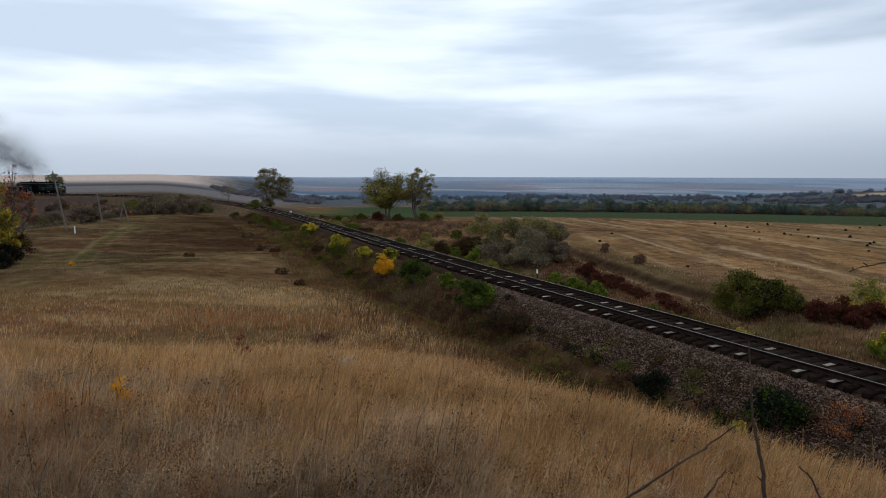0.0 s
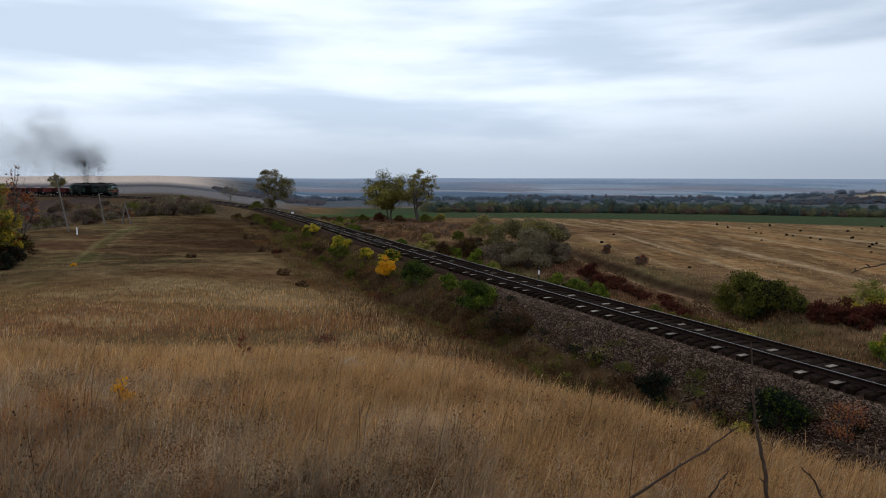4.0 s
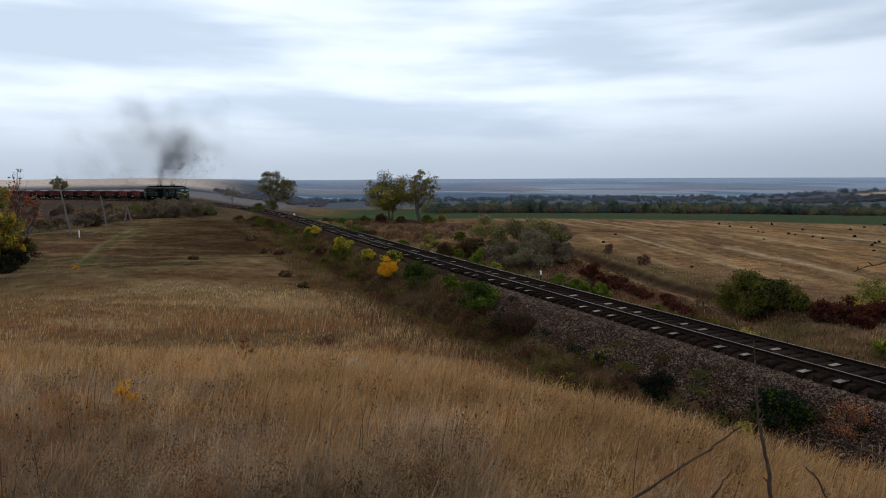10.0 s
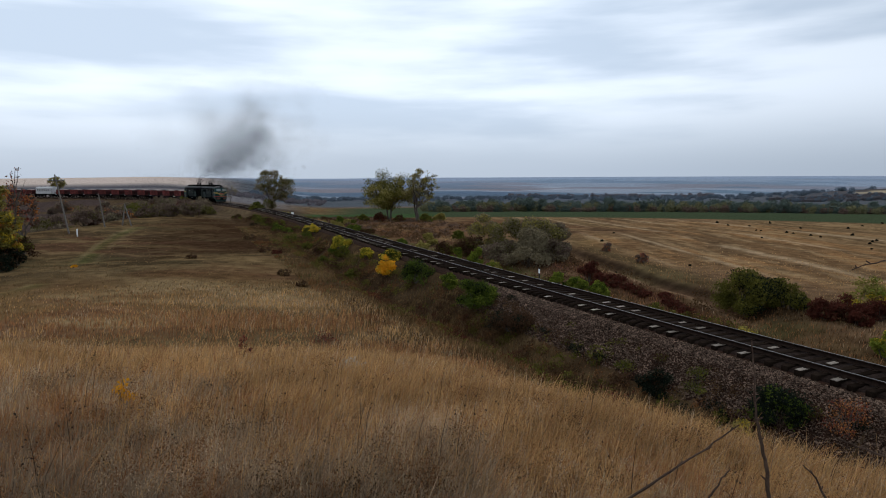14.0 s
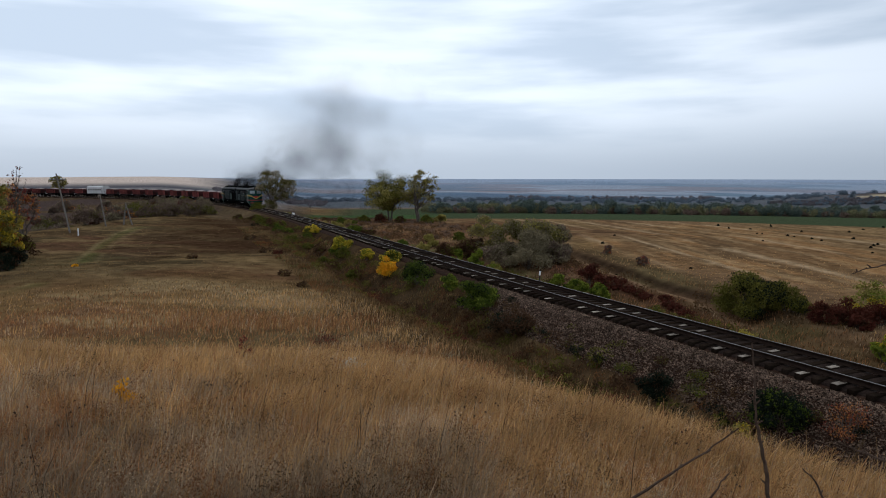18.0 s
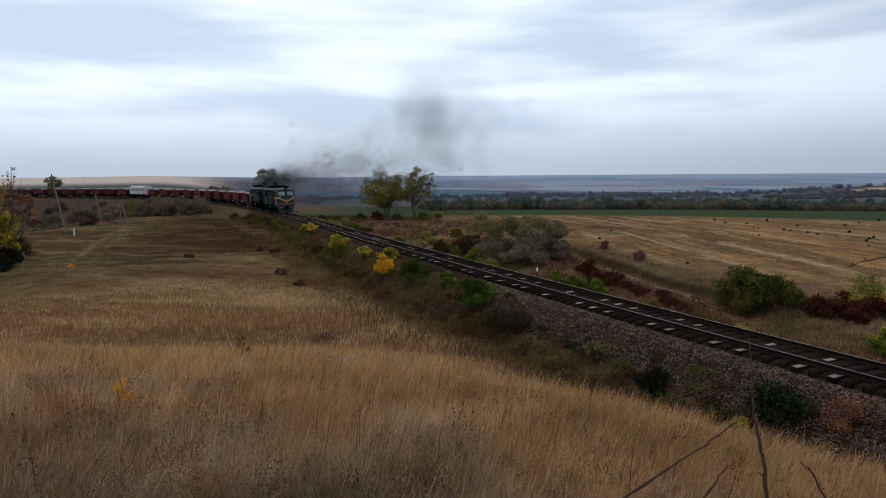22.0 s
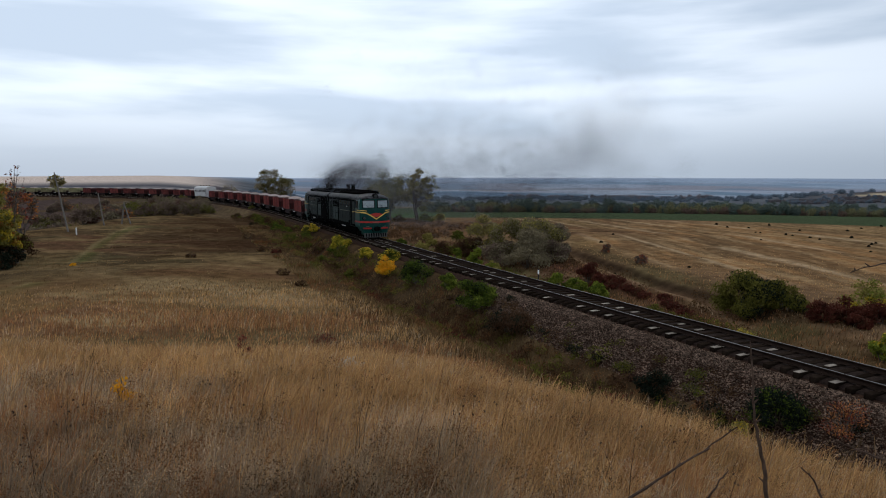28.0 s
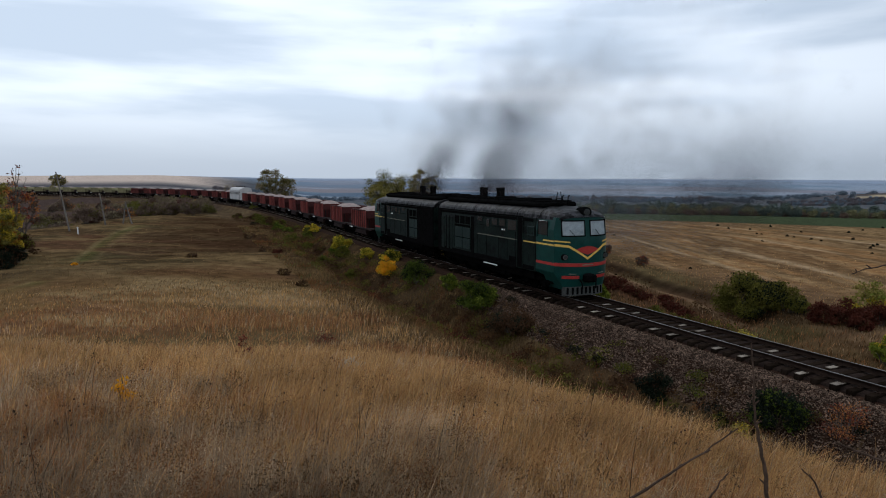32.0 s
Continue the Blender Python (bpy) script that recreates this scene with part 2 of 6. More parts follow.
for _name, (_dark, _light) in LEAVES.items():
    material(_name, _dark, _light, scale=0.8, grain=5, bump=0.0, vary=0.42 if "grass" in _name else 0.2, per="island", spec=0.03, rough=0.85, through_light=0.3)
# ---- the lie of the land ----
# Eye at (0, 0, EYE). s runs back along the railway from the last place of the engine's nose.
EYE = 8.0
KNOT_S = (-40, 0, 40, 80, 120, 160, 200, 250, 320)
KNOT_TURN = (26.0, 23.9, 22.1, 23.2, 26.6, 32.85, 41.7, 52.6, 64.0)
TRACK_S = np.arange(-120.0, 741.0, 1.0)
_turn = np.interp(TRACK_S, KNOT_S, KNOT_TURN)
_turn = np.convolve(np.pad(_turn, 15, mode="edge"), np.ones(31) / 31, mode="valid")
TRACK_TURN = np.radians(_turn)
_dx, _dy = -np.sin(TRACK_TURN), np.cos(TRACK_TURN)
_cx = np.concatenate([[0], np.cumsum((_dx[1:] + _dx[:-1]) / 2)])
_cy = np.concatenate([[0], np.cumsum((_dy[1:] + _dy[:-1]) / 2)])
TRACK_X = _cx - _cx[120] + 7.15
TRACK_Y = _cy - _cy[120] + 32.26
TRACK_Z = EYE - 6.32 - np.where(TRACK_S < 120, 0.0121 * TRACK_S, 1.452 + 0.008 * (TRACK_S - 120))
TRACK_Z = np.convolve(np.pad(TRACK_Z, 20, mode="reflect", reflect_type="odd"), np.ones(41) / 41, mode="valid")


def on_track(s, side=0.0, up=0.0):
    """The place at s along the railway, side metres towards the valley, up metres over the rail tops."""
    x, y, z = (np.interp(s, TRACK_S, a) for a in (TRACK_X, TRACK_Y, TRACK_Z))
    a = np.interp(s, TRACK_S, TRACK_TURN)
    return x + side * np.cos(a), y + side * np.sin(a), z + up


def track_near(x, y):
    """For arrays x, y: s of the nearest place on the railway and the signed distance (towards the valley is positive)."""
    best, idx = np.full(x.shape, 1e18), np.zeros(x.shape, int)
    for i in range(0, len(TRACK_S), 2):
        d = (x - TRACK_X[i]) ** 2 + (y - TRACK_Y[i]) ** 2
        m = d < best
        best[m], idx[m] = d[m], i
    a = TRACK_TURN[idx]
    dx, dy = x - TRACK_X[idx], y - TRACK_Y[idx]
    along = -dx * np.sin(a) + dy * np.cos(a)
    side = dx * np.cos(a) + dy * np.sin(a)
    return TRACK_S[idx] + along, side


def step(a, b, x):
    t = np.clip((x - a) / (b - a), 0, 1)
    return t * t * (3 - 2 * t)


_lattice = np.random.RandomState(5).rand(256, 256)


def value_noise(x, y):
    xi, yi = np.floor(x).astype(int), np.floor(y).astype(int)
    fx, fy = x - xi, y - yi
    fx, fy = fx * fx * (3 - 2 * fx), fy * fy * (3 - 2 * fy)
    g = lambda i, j: _lattice[(xi + i) % 256, (yi + j) % 256]
    return (g(0, 0) * (1 - fx) + g(1, 0) * fx) * (1 - fy) + (g(0, 1) * (1 - fx) + g(1, 1) * fx) * fy


def fbm(x, y, octaves=4):
    total, amp, norm = 0, 1.0, 0
    for k in range(octaves):
        total = total + amp * value_noise(x * 2 ** k + 17.3 * k, y * 2 ** k + 5.1 * k)
        norm, amp = norm + amp, amp * 0.5
    return total / norm


def gully(y):
    return np.interp(y, (30, 36, 38.4, 42.2, 48.4, 55.5, 62.7, 80), (17.0, 16.2, 15.9, 14.6, 13.8, 13.0, 12.4, 11.4))


def height(x, y):
    x, y = np.asarray(x, float), np.asarray(y, float)
    r = np.hypot(x, y)
    az = np.where(y > 1, x / np.maximum(y, 1), np.sign(x) * 2.0)
    # the open country: lower to the right, a long swell to the left
    right = np.interp(r, (0, 45, 90, 150, 250, 450, 900, 1600, 2600, 3600, 4300, 5200),
                      (-7.2, -7.4, -8.2, -10.6, -17.7, -25.8, -40, -56, -64, -47, -37.5, -46))
    left = np.interp(r, (0, 45, 90, 150, 300, 600, 1000, 1500, 2200, 3500, 5200),
                     (-7.0, -7.1, -7.7, -8.7, -10.2, -12, -11, -7, -10.5, -17, -27))
    mix = step(-0.46, -0.17, az)
    z = left + (right - left) * mix
    # rolling relief far off
    far = step(500, 1500, r)
    z = z + far * (7 + 19 * mix) * (fbm(x / 900, y / 700, 3) - 0.5) * (1 - step(3600, 4600, r))
    # wooded hill on the valley's far right
    z = z + 20 * np.exp(-(((x - 640) / 190) ** 2 + ((y - 850) / 160) ** 2))
    s, side = track_near(x, y)
    near_side = step(1.0, -6.0, side)
    # ravine behind the grassy knoll
    edge = -56 - 0.06 * (y - 100)
    ravine = step(0, -20, x - edge) * step(70, 105, y) * near_side * step(-4, -22, side) * step(300, 200, r)
    z = z - 6.0 * ravine
    # low swells of the knoll
    z = z + near_side * step(25, 50, r) * step(220, 120, r) * 1.3 * (fbm(x / 23 + 3, y / 23, 2) - 0.5)
    # the slope on which the camera stands
    wx, wy = np.maximum(x + 4, 0), np.maximum(y + 1, 0)
    w = np.hypot(wx, wy)
    steep = 1 + 0.75 * step(0.22, 0.5, wx / np.maximum(w, 0.1))
    w = np.where(w > 10, 10 + (w - 10) * steep, w)
    hill = np.interp(w, (0, 4.1, 7, 10, 12, 24, 32, 48, 80), (-1.60, -1.98, -2.32, -2.86, -3.4, -6.9, -7.9, -9.7, -14))
    hill = hill + np.where(y < 0, -0.06 * y, 0) + np.where(x < -4, -0.02 * (x + 4), 0)
    k = 0.9
    top = np.maximum(z, hill) + k * np.exp(-np.abs(z - hill) / k) * 0.25
    z = np.where(near_side > 0, z + (top - z) * near_side, z)
    # ditch along the foot of the embankment
    z = z - 1.5 * np.exp(-((side + 5.2) / 2.2) ** 2) * step(70, 30, s) - 0.7 * np.exp(-((side - 6.5) / 2.5) ** 2) * step(160, 90, s)
    z = z + 0.22 * (fbm(x / 3.1, y / 3.1, 3) - 0.5) * step(420, 120, r)
    # worn gully between the verge and the stubble field
    z = z - 0.5 * np.exp(-((x - gully(y)) / 0.8) ** 2) * step(76, 64, y) * step(30, 36, y)
    # formation of the railway
    level = np.interp(s, TRACK_S, TRACK_Z) - EYE - 0.62
    away = np.abs(side)
    low = level - np.maximum(away - 2.3, 0) / 1.5
    high = level + np.maximum(away - 3.2, 0) / 1.6
    z = np.where(r < 700, np.clip(z, low, high), z)
    return z + EYE


# ---- mesh helpers ----
class Geo:
    """Gathers plain faces for one mesh."""

    def __init__(self):
        self.v, self.f = [], []

    def add(self, verts, faces):
        k = len(self.v)
        self.v += [tuple(p) for p in verts]
        self.f += [tuple(k + i for i in f) for f in faces]
        return self

    def box(self, c, size, bevel=0.0, m=None):
        x, y, z = (h / 2 for h in size)
        b = min(bevel, x * 0.9, y * 0.9, z * 0.9)
        pts, faces, index = [], [], {}
        if b <= 0:
            pts = [(sx * x, sy * y, sz * z) for sx in (-1, 1) for sy in (-1, 1) for sz in (-1, 1)]
            faces = [(0, 1, 3, 2), (4, 6, 7, 5), (0, 4, 5, 1), (2, 3, 7, 6), (0, 2, 6, 4), (1, 5, 7, 3)]
        else:
            for sx in (-1, 1):
                for sy in (-1, 1):
                    for sz in (-1, 1):
                        for ax in range(3):
                            index[sx, sy, sz, ax] = len(pts)
                            p = [sx * (x - b), sy * (y - b), sz * (z - b)]
                            p[ax] = (sx * x, sy * y, sz * z)[ax]
                            pts.append(p)
                        faces.append((index[sx, sy, sz, 0], index[sx, sy, sz, 1], index[sx, sy, sz, 2])[:: 1 if sx * sy * sz > 0 else -1])
            for ax in range(3):
                o1, o2 = [a for a in range(3) if a != ax]
                for sg in (-1, 1):
                    def key(p, q, a=ax):
                        k = [0, 0, 0]
                        k[ax], k[o1], k[o2] = sg, p, q
                        return index[k[0], k[1], k[2], a]
                    faces.append((key(-1, -1), key(1, -1), key(1, 1), key(-1, 1)))
                for p in (-1, 1):
                    for q in (-1, 1):
                        k1, k2 = [0, 0, 0], [0, 0, 0]
                        k1[ax], k2[ax] = -1, 1
                        for k in (k1, k2):
                            k[o1], k[o2] = p, q
                        faces.append((index[(*k1, o1)], index[(*k2, o1)], index[(*k2, o2)], index[(*k1, o2)]))
        pts = [Vector(p) for p in pts]
        if m is not None:
            pts = [m @ p for p in pts]
        return self.add([(p[0] + c[0], p[1] + c[1], p[2] + c[2]) for p in pts], faces)

    def tube(self, points, radii, sides=8, caps=True):
        """A round bar along points; radii: one for all or one for each."""
        pts = [Vector(p) for p in points]
        radii = [radii] * len(pts) if isinstance(radii, (int, float)) else list(radii)
        rings, k0 = [], len(self.v)
        ref = None
        for i, p in enumerate(pts):
            d = (pts[min(i + 1, len(pts) - 1)] - pts[max(i - 1, 0)]).normalized()
            if ref is None:
                ref = d.orthogonal().normalized()
            ref = (ref - d * ref.dot(d)).normalized()
            q = d.cross(ref)
            for j in range(sides):
                a = 2 * math.pi * j / sides
                self.v.append(tuple(p + (ref * math.cos(a) + q * math.sin(a)) * radii[i]))
        for i in range(len(pts) - 1):
            for j in range(sides):
                a, b = k0 + i * sides + j, k0 + i * sides + (j + 1) % sides
                self.f.append((a, b, b + sides, a + sides))
        if caps:
            self.f.append(tuple(k0 + j for j in reversed(range(sides))))
            self.f.append(tuple(k0 + (len(pts) - 1) * sides + j for j in range(sides)))
        return self

    def loft(self, rings, closed=True, caps=True):
        k0, n = len(self.v), len(rings[0])
        for r in rings:
            self.v += [tuple(p) for p in r]
        for i in range(len(rings) - 1):
            for j in range(n if closed else n - 1):
                a, b = k0 + i * n + j, k0 + i * n + (j + 1) % n
                self.f.append((a, b, b + n, a + n))
        if caps:
            self.f.append(tuple(k0 + j for j in reversed(range(n))))
            self.f.append(tuple(k0 + (len(rings) - 1) * n + j for j in range(n)))
        return self

    def mesh(self, name, mat):
        me = bpy.data.meshes.new(name)
        me.from_pydata(self.v, [], self.f)
        me.update()
        bm = bmesh.new()
        bm.from_mesh(me)
        bmesh.ops.recalc_face_normals(bm, faces=bm.faces)
        bm.to_mesh(me)
        bm.free()
        me.materials.append(MATS[mat])
        return me


def np_mesh(name, verts, faces, mat, smooth=False):
    """A mesh from arrays: verts (N, 3), faces (M, k)."""
    verts, faces = np.asarray(verts, np.float32), np.asarray(faces, np.int32)
    me = bpy.data.meshes.new(name)
    k = faces.shape[1]
    me.vertices.add(len(verts))
    me.vertices.foreach_set("co", verts.ravel())
    me.loops.add(faces.size)
    me.loops.foreach_set("vertex_index", faces.ravel())
    me.polygons.add(len(faces))
    me.polygons.foreach_set("loop_start", np.arange(0, faces.size, k, dtype=np.int32))
    if smooth:
        me.polygons.foreach_set("use_smooth", np.ones(len(faces), bool))
    me.update(calc_edges=True)
    me.materials.append(MATS[mat])
    return me


def part(name, geo, mat, parent, label=""):
    """Links geo as ONE mesh object under a thing or a part."""
    ob = new(name, geo.mesh(name, mat) if isinstance(geo, Geo) else geo)
    ob.parent = parent
    if label:
        ob["label"] = label
    return ob


def thing(name, label, category, group="", kind="", at=None):
    ob = tagged(new(name), label, category, group, kind)
    if at is not None:
        ob.matrix_basis = at
    return ob


# ---- ground ----
def land_cover(x, y):
    """Base colours of what grows on the land, with distance haze and some shade put in."""
    s, side = track_near(x, y)
    r = np.hypot(x, y)
    az = x / np.maximum(y, 1)
    big, mid, fine = fbm(x / 26, y / 26, 4), fbm(x / 7 + 9, y / 7, 4), fbm(x / 1.3, y / 1.3 + 4, 3)
    c = np.empty(x.shape + (3,))

    def mix(col, m):
        m = np.clip(m, 0, 1)[..., None]
        c[...] = c * (1 - m) + np.array(col) * m

    c[...] = (0.20, 0.122, 0.058)
    mix((0.15, 0.105, 0.054), step(0.42, 0.62, big))
    mix((0.20, 0.105, 0.06), step(0.5, 0.66, mid) * 0.7)
    mix((0.30, 0.21, 0.115), step(0.55, 0.7, fbm(x / 13 + 40, y / 5, 3)))
    # near ground darkened: shade between the grass blades put into its colour
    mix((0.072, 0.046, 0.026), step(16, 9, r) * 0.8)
    # close-cropped turf of the knoll
    knoll = step(40, 60, r) * step(2, -8, side)
    mix((0.108, 0.073, 0.037), knoll * 0.85)
    mix((0.165, 0.114, 0.057), knoll * step(0.5, 0.62, fbm(x / 7, y / 4.5 + 7, 4)))
    mix((0.095, 0.063, 0.037), knoll * step(0.47, 0.57, fbm(x / 5.5 + 3, y / 5.5, 4)))
    mix((0.115, 0.06, 0.038), knoll * step(0.52, 0.6, fbm(x / 16 + 31, y / 9 + 5, 3)) * 0.8)
    mix((0.10, 0.085, 0.045), knoll * step(0.55, 0.62, fbm(x / 12 + 71, y / 6 + 2, 3)) * 0.7)
    mott = fbm(x / 2.6 + 17, y / 2.6, 3)
    mix((0.075, 0.05, 0.03), knoll * step(0.50, 0.60, mott) * 0.45)
    mix((0.185, 0.128, 0.067), knoll * step(0.44, 0.36, fbm(x / 3.4 + 5, y / 2.4 + 8, 3)) * 0.6)
    mix((0.15, 0.062, 0.034), knoll * step(0.53, 0.62, fbm(x / 8 + 51, y / 5 + 25, 4)) * step(-32, -16, x) * 0.8)
    mix((0.060, 0.040, 0.023), knoll * step(0.55, 0.63, fbm(x / 4.2 + 91, y / 2.2 + 15, 4)) * 0.7)
    mix((0.23, 0.155, 0.08), knoll * step(0.56, 0.64, fbm(x / 6.2 + 19, y / 1.9 + 33, 4)) * 0.6)
    # two worn wheel ruts over the knoll
    rut = np.interp(y, (30, 38.6, 42.1, 54.6, 68.7, 81.2, 92), (-26.4, -25.2, -25.5, -31.0, -36.8, -41.2, -43.8))
    worn = step(34, 40, y) * step(96, 88, y) * step(0.35, 0.5, mid + 0.3 * (mott - 0.5))
    mix((0.085, 0.115, 0.035), np.exp(-((x - rut + 0.3) / 0.8) ** 2) * worn * 0.4)
    mix((0.34, 0.26, 0.145), (0.6 * np.exp(-((x - rut - 0.8) / 0.24) ** 2) + np.exp(-((x - rut + 0.9) / 0.26) ** 2)) * worn * 0.32)
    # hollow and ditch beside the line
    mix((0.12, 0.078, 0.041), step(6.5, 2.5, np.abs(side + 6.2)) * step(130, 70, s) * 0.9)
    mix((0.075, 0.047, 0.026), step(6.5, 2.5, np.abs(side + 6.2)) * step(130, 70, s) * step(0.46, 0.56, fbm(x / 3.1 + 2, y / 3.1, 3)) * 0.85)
    mix((0.13, 0.10, 0.07), step(7, 3, np.abs(side + 6)) * step(60, 100, s) * 0.5)
    mix((0.085, 0.062, 0.058), step(-56, -64, x) * step(80, 110, y) * step(0, -5, side))
    mix((0.115, 0.078, 0.040), step(-56, -64, x) * step(80, 110, y) * step(0, -5, side) * step(0.5, 0.58, fbm(x / 14 + 3, y / 18, 3)) * 0.8)
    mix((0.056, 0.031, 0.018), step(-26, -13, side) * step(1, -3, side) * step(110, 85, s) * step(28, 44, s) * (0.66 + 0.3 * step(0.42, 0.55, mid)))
    # strip beside the rails darkened, the train's shade put into the ground colour
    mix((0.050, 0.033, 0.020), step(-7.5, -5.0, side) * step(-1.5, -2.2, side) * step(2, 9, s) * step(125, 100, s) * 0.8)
    # valley side: russet verge, then mown stubble
    val = step(3, 7, side)
    mix((0.17, 0.105, 0.062), val * step(420, 300, r))
    mix((0.22, 0.17, 0.085), val * step(0.48, 0.6, mid) * 0.8 * step(420, 300, r))
    mix((0.10, 0.04, 0.032), np.exp(-((side - 9.5) / 1.6) ** 2) * step(80, 30, s) * step(0.4, 0.52, mid) * 0.8)
    field = step(15, 22, side + 6 * (mid - 0.5)) * step(300, 220, r) * step(0.02, 0.14, az + 0.1 * (big - 0.5))
    mix((0.30, 0.168, 0.080), field)
    drill = x + 0.02 * y
    mix((0.20, 0.122, 0.072), field * step(0.46, 0.60, fbm(x / 30 + 4, y / 70, 3)) * 0.8)
    mix((0.215, 0.148, 0.074), field * step(0.50, 0.62, fbm(x / 12 + 61, y / 60 + 3, 4)) * 0.7)
    ridge = fbm(drill / 2.4 + 5, y / 46, 3)
    mix((0.36, 0.238, 0.132), field * step(0.56, 0.66, ridge) * 0.65)
    mix((0.165, 0.105, 0.060), field * step(0.43, 0.35, ridge) * 0.7)
    mix((0.14, 0.09, 0.052), field * step(0.52, 0.62, fbm(x / 4.5 + 11, y / 22 + 6, 4)) * 0.6)
    mix((0.135, 0.088, 0.050), field * step(0.53, 0.62, fbm(x / 1.2 + 5, y / 5, 3)) * 0.6)
    mix((0.37, 0.25, 0.14), field * step(0.56, 0.64, fbm(x / 0.9 + 45, y / 4.5, 3)) * 0.5)
    for at, wide in ((19.6, 0.5), (24.5, 0.4), (31.0, 0.7), (40.5, 0.6), (52.0, 0.9)):
        mix((0.46, 0.335, 0.215), field * np.exp(-((drill - at - 1.2 * (big - 0.5)) / wide) ** 2) * step(0.36, 0.5, fbm(x / 5, y / 9 + at, 2)) * 0.75)
    verge = step(1.5, 3.0, side) * step(10.5, 8.0, side) * step(14, 4, s)
    mix((0.098, 0.064, 0.032), verge * 0.8)
    mix((0.060, 0.062, 0.024), verge * step(0.50, 0.60, fbm(x / 2.2 + 8, y / 2.2, 3)) * 0.6)
    rough = step(5, 9, side) * step(48, 34, side) * step(34, 50, s) * step(165, 130, s)
    mix((0.165, 0.088, 0.050), rough * 0.9)
    mix((0.24, 0.155, 0.085), rough * step(0.52, 0.60, fbm(x / 9 + 7, y / 7, 4)) * 0.8)
    mix((0.085, 0.050, 0.032), rough * step(0.52, 0.60, fbm(x / 4 + 27, y / 6, 4)) * 0.8)
    # worn gully with its bank and footpath
    off = x - gully(y)
    near_ = step(76, 60, y) * step(30, 35, y) * step(4, 6, side)
    mix((0.105, 0.076, 0.040), np.exp(-((off - 2.6) / 1.5) ** 2) * near_ * 0.85)
    # the gully's dark painted as a near-black band on its far bank
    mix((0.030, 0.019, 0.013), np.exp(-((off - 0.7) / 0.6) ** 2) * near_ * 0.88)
    mix((0.27, 0.18, 0.11), np.exp(-((off + 1.05) / 0.38) ** 2) * near_ * 0.8)
    mix((0.095, 0.040, 0.028), np.exp(-((off + 2.5) / 1.0) ** 2) * near_ * 0.8)
    # winter corn
    corn = step(225, 265, r) * step(-0.22, -0.12, az) * step(520, 470, r)
    mix((0.065, 0.088, 0.05), corn)
    strip = step(150, 175, r) * step(-0.24, -0.2, az) * step(0.0, -0.03, az) * step(330, 300, r)
    mix((0.06, 0.105, 0.045), strip)
    mix((0.06, 0.05, 0.045), step(130, 160, r) * step(-0.2, -0.24, az) * step(5, 9, side) * step(500, 300, r) * 0.8)
    # the far country, field by field, with blue-grey distance haze in its colours
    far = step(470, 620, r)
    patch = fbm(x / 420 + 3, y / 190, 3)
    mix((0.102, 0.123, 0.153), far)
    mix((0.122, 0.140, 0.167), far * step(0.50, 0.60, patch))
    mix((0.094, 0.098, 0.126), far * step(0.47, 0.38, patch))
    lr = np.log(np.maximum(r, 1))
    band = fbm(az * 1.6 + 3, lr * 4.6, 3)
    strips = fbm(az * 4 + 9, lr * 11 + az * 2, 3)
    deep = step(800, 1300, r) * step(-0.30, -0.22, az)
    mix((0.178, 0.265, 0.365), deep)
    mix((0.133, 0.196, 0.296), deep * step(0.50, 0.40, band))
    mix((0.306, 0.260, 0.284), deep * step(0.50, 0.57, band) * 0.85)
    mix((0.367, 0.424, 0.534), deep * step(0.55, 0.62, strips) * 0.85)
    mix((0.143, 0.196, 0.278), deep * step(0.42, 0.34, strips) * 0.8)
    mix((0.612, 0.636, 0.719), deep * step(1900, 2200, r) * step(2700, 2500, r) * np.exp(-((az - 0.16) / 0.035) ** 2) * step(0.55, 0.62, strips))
    # towards the horizon the painted haze colour takes over
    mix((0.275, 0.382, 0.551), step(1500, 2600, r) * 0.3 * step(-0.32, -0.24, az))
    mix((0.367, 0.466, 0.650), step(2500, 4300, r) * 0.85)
    # pale ploughland on the swell to the left, paled further by painted haze
    swell = step(620, 1000, r) * step(-0.3, -0.42, az + 0.05 * (big - 0.5))
    mix((0.72, 0.60, 0.55), swell * step(4600, 3000, r))
    mix((0.215, 0.205, 0.222) + 0.09 * (np.clip(fbm(x / 16, y / 16, 3), 0.3, 0.7)[..., None] - 0.5), step(330, 420, r) * step(640, 600, r) * step(-0.2, -0.3, az))
    # bushy hill with a bare top
    mix((0.10, 0.09, 0.095), np.exp(-(((x - 640) / 210) ** 2 + ((y - 850) / 180) ** 2)) * 1.2)
    mix((0.46, 0.39, 0.29), step(0.5, 0.7, np.exp(-(((x - 560) / 75) ** 2 + ((y - 796) / 26) ** 2))))
    return c * (0.8 + 0.4 * fine[..., None] * step(300, 100, r)[..., None] + 0.2 * (1 - step(300, 100, r))[..., None])


ang = np.concatenate([np.arange(-42, 42, 0.22), np.arange(42, 318, 4.0)])
rad = np.concatenate([[0.002, 0.6, 1.2], np.geomspace(2, 26, 90), np.geomspace(26.4, 320, 230), np.geomspace(326, 4950, 120)])
A, Rr = np.meshgrid(np.radians(ang), rad)
gx, gy = Rr * np.sin(A), Rr * np.cos(A)
gz = height(gx, gy)
nr, na = gx.shape
verts = np.stack([gx, gy, gz], -1).reshape(-1, 3)
i, j = np.meshgrid(np.arange(nr - 1), np.arange(na), indexing="ij")
quads = np.stack([i * na + j, i * na + (j + 1) % na, (i + 1) * na + (j + 1) % na, (i + 1) * na + j], -1).reshape(-1, 4)[:, ::-1]
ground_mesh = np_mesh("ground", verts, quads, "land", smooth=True)
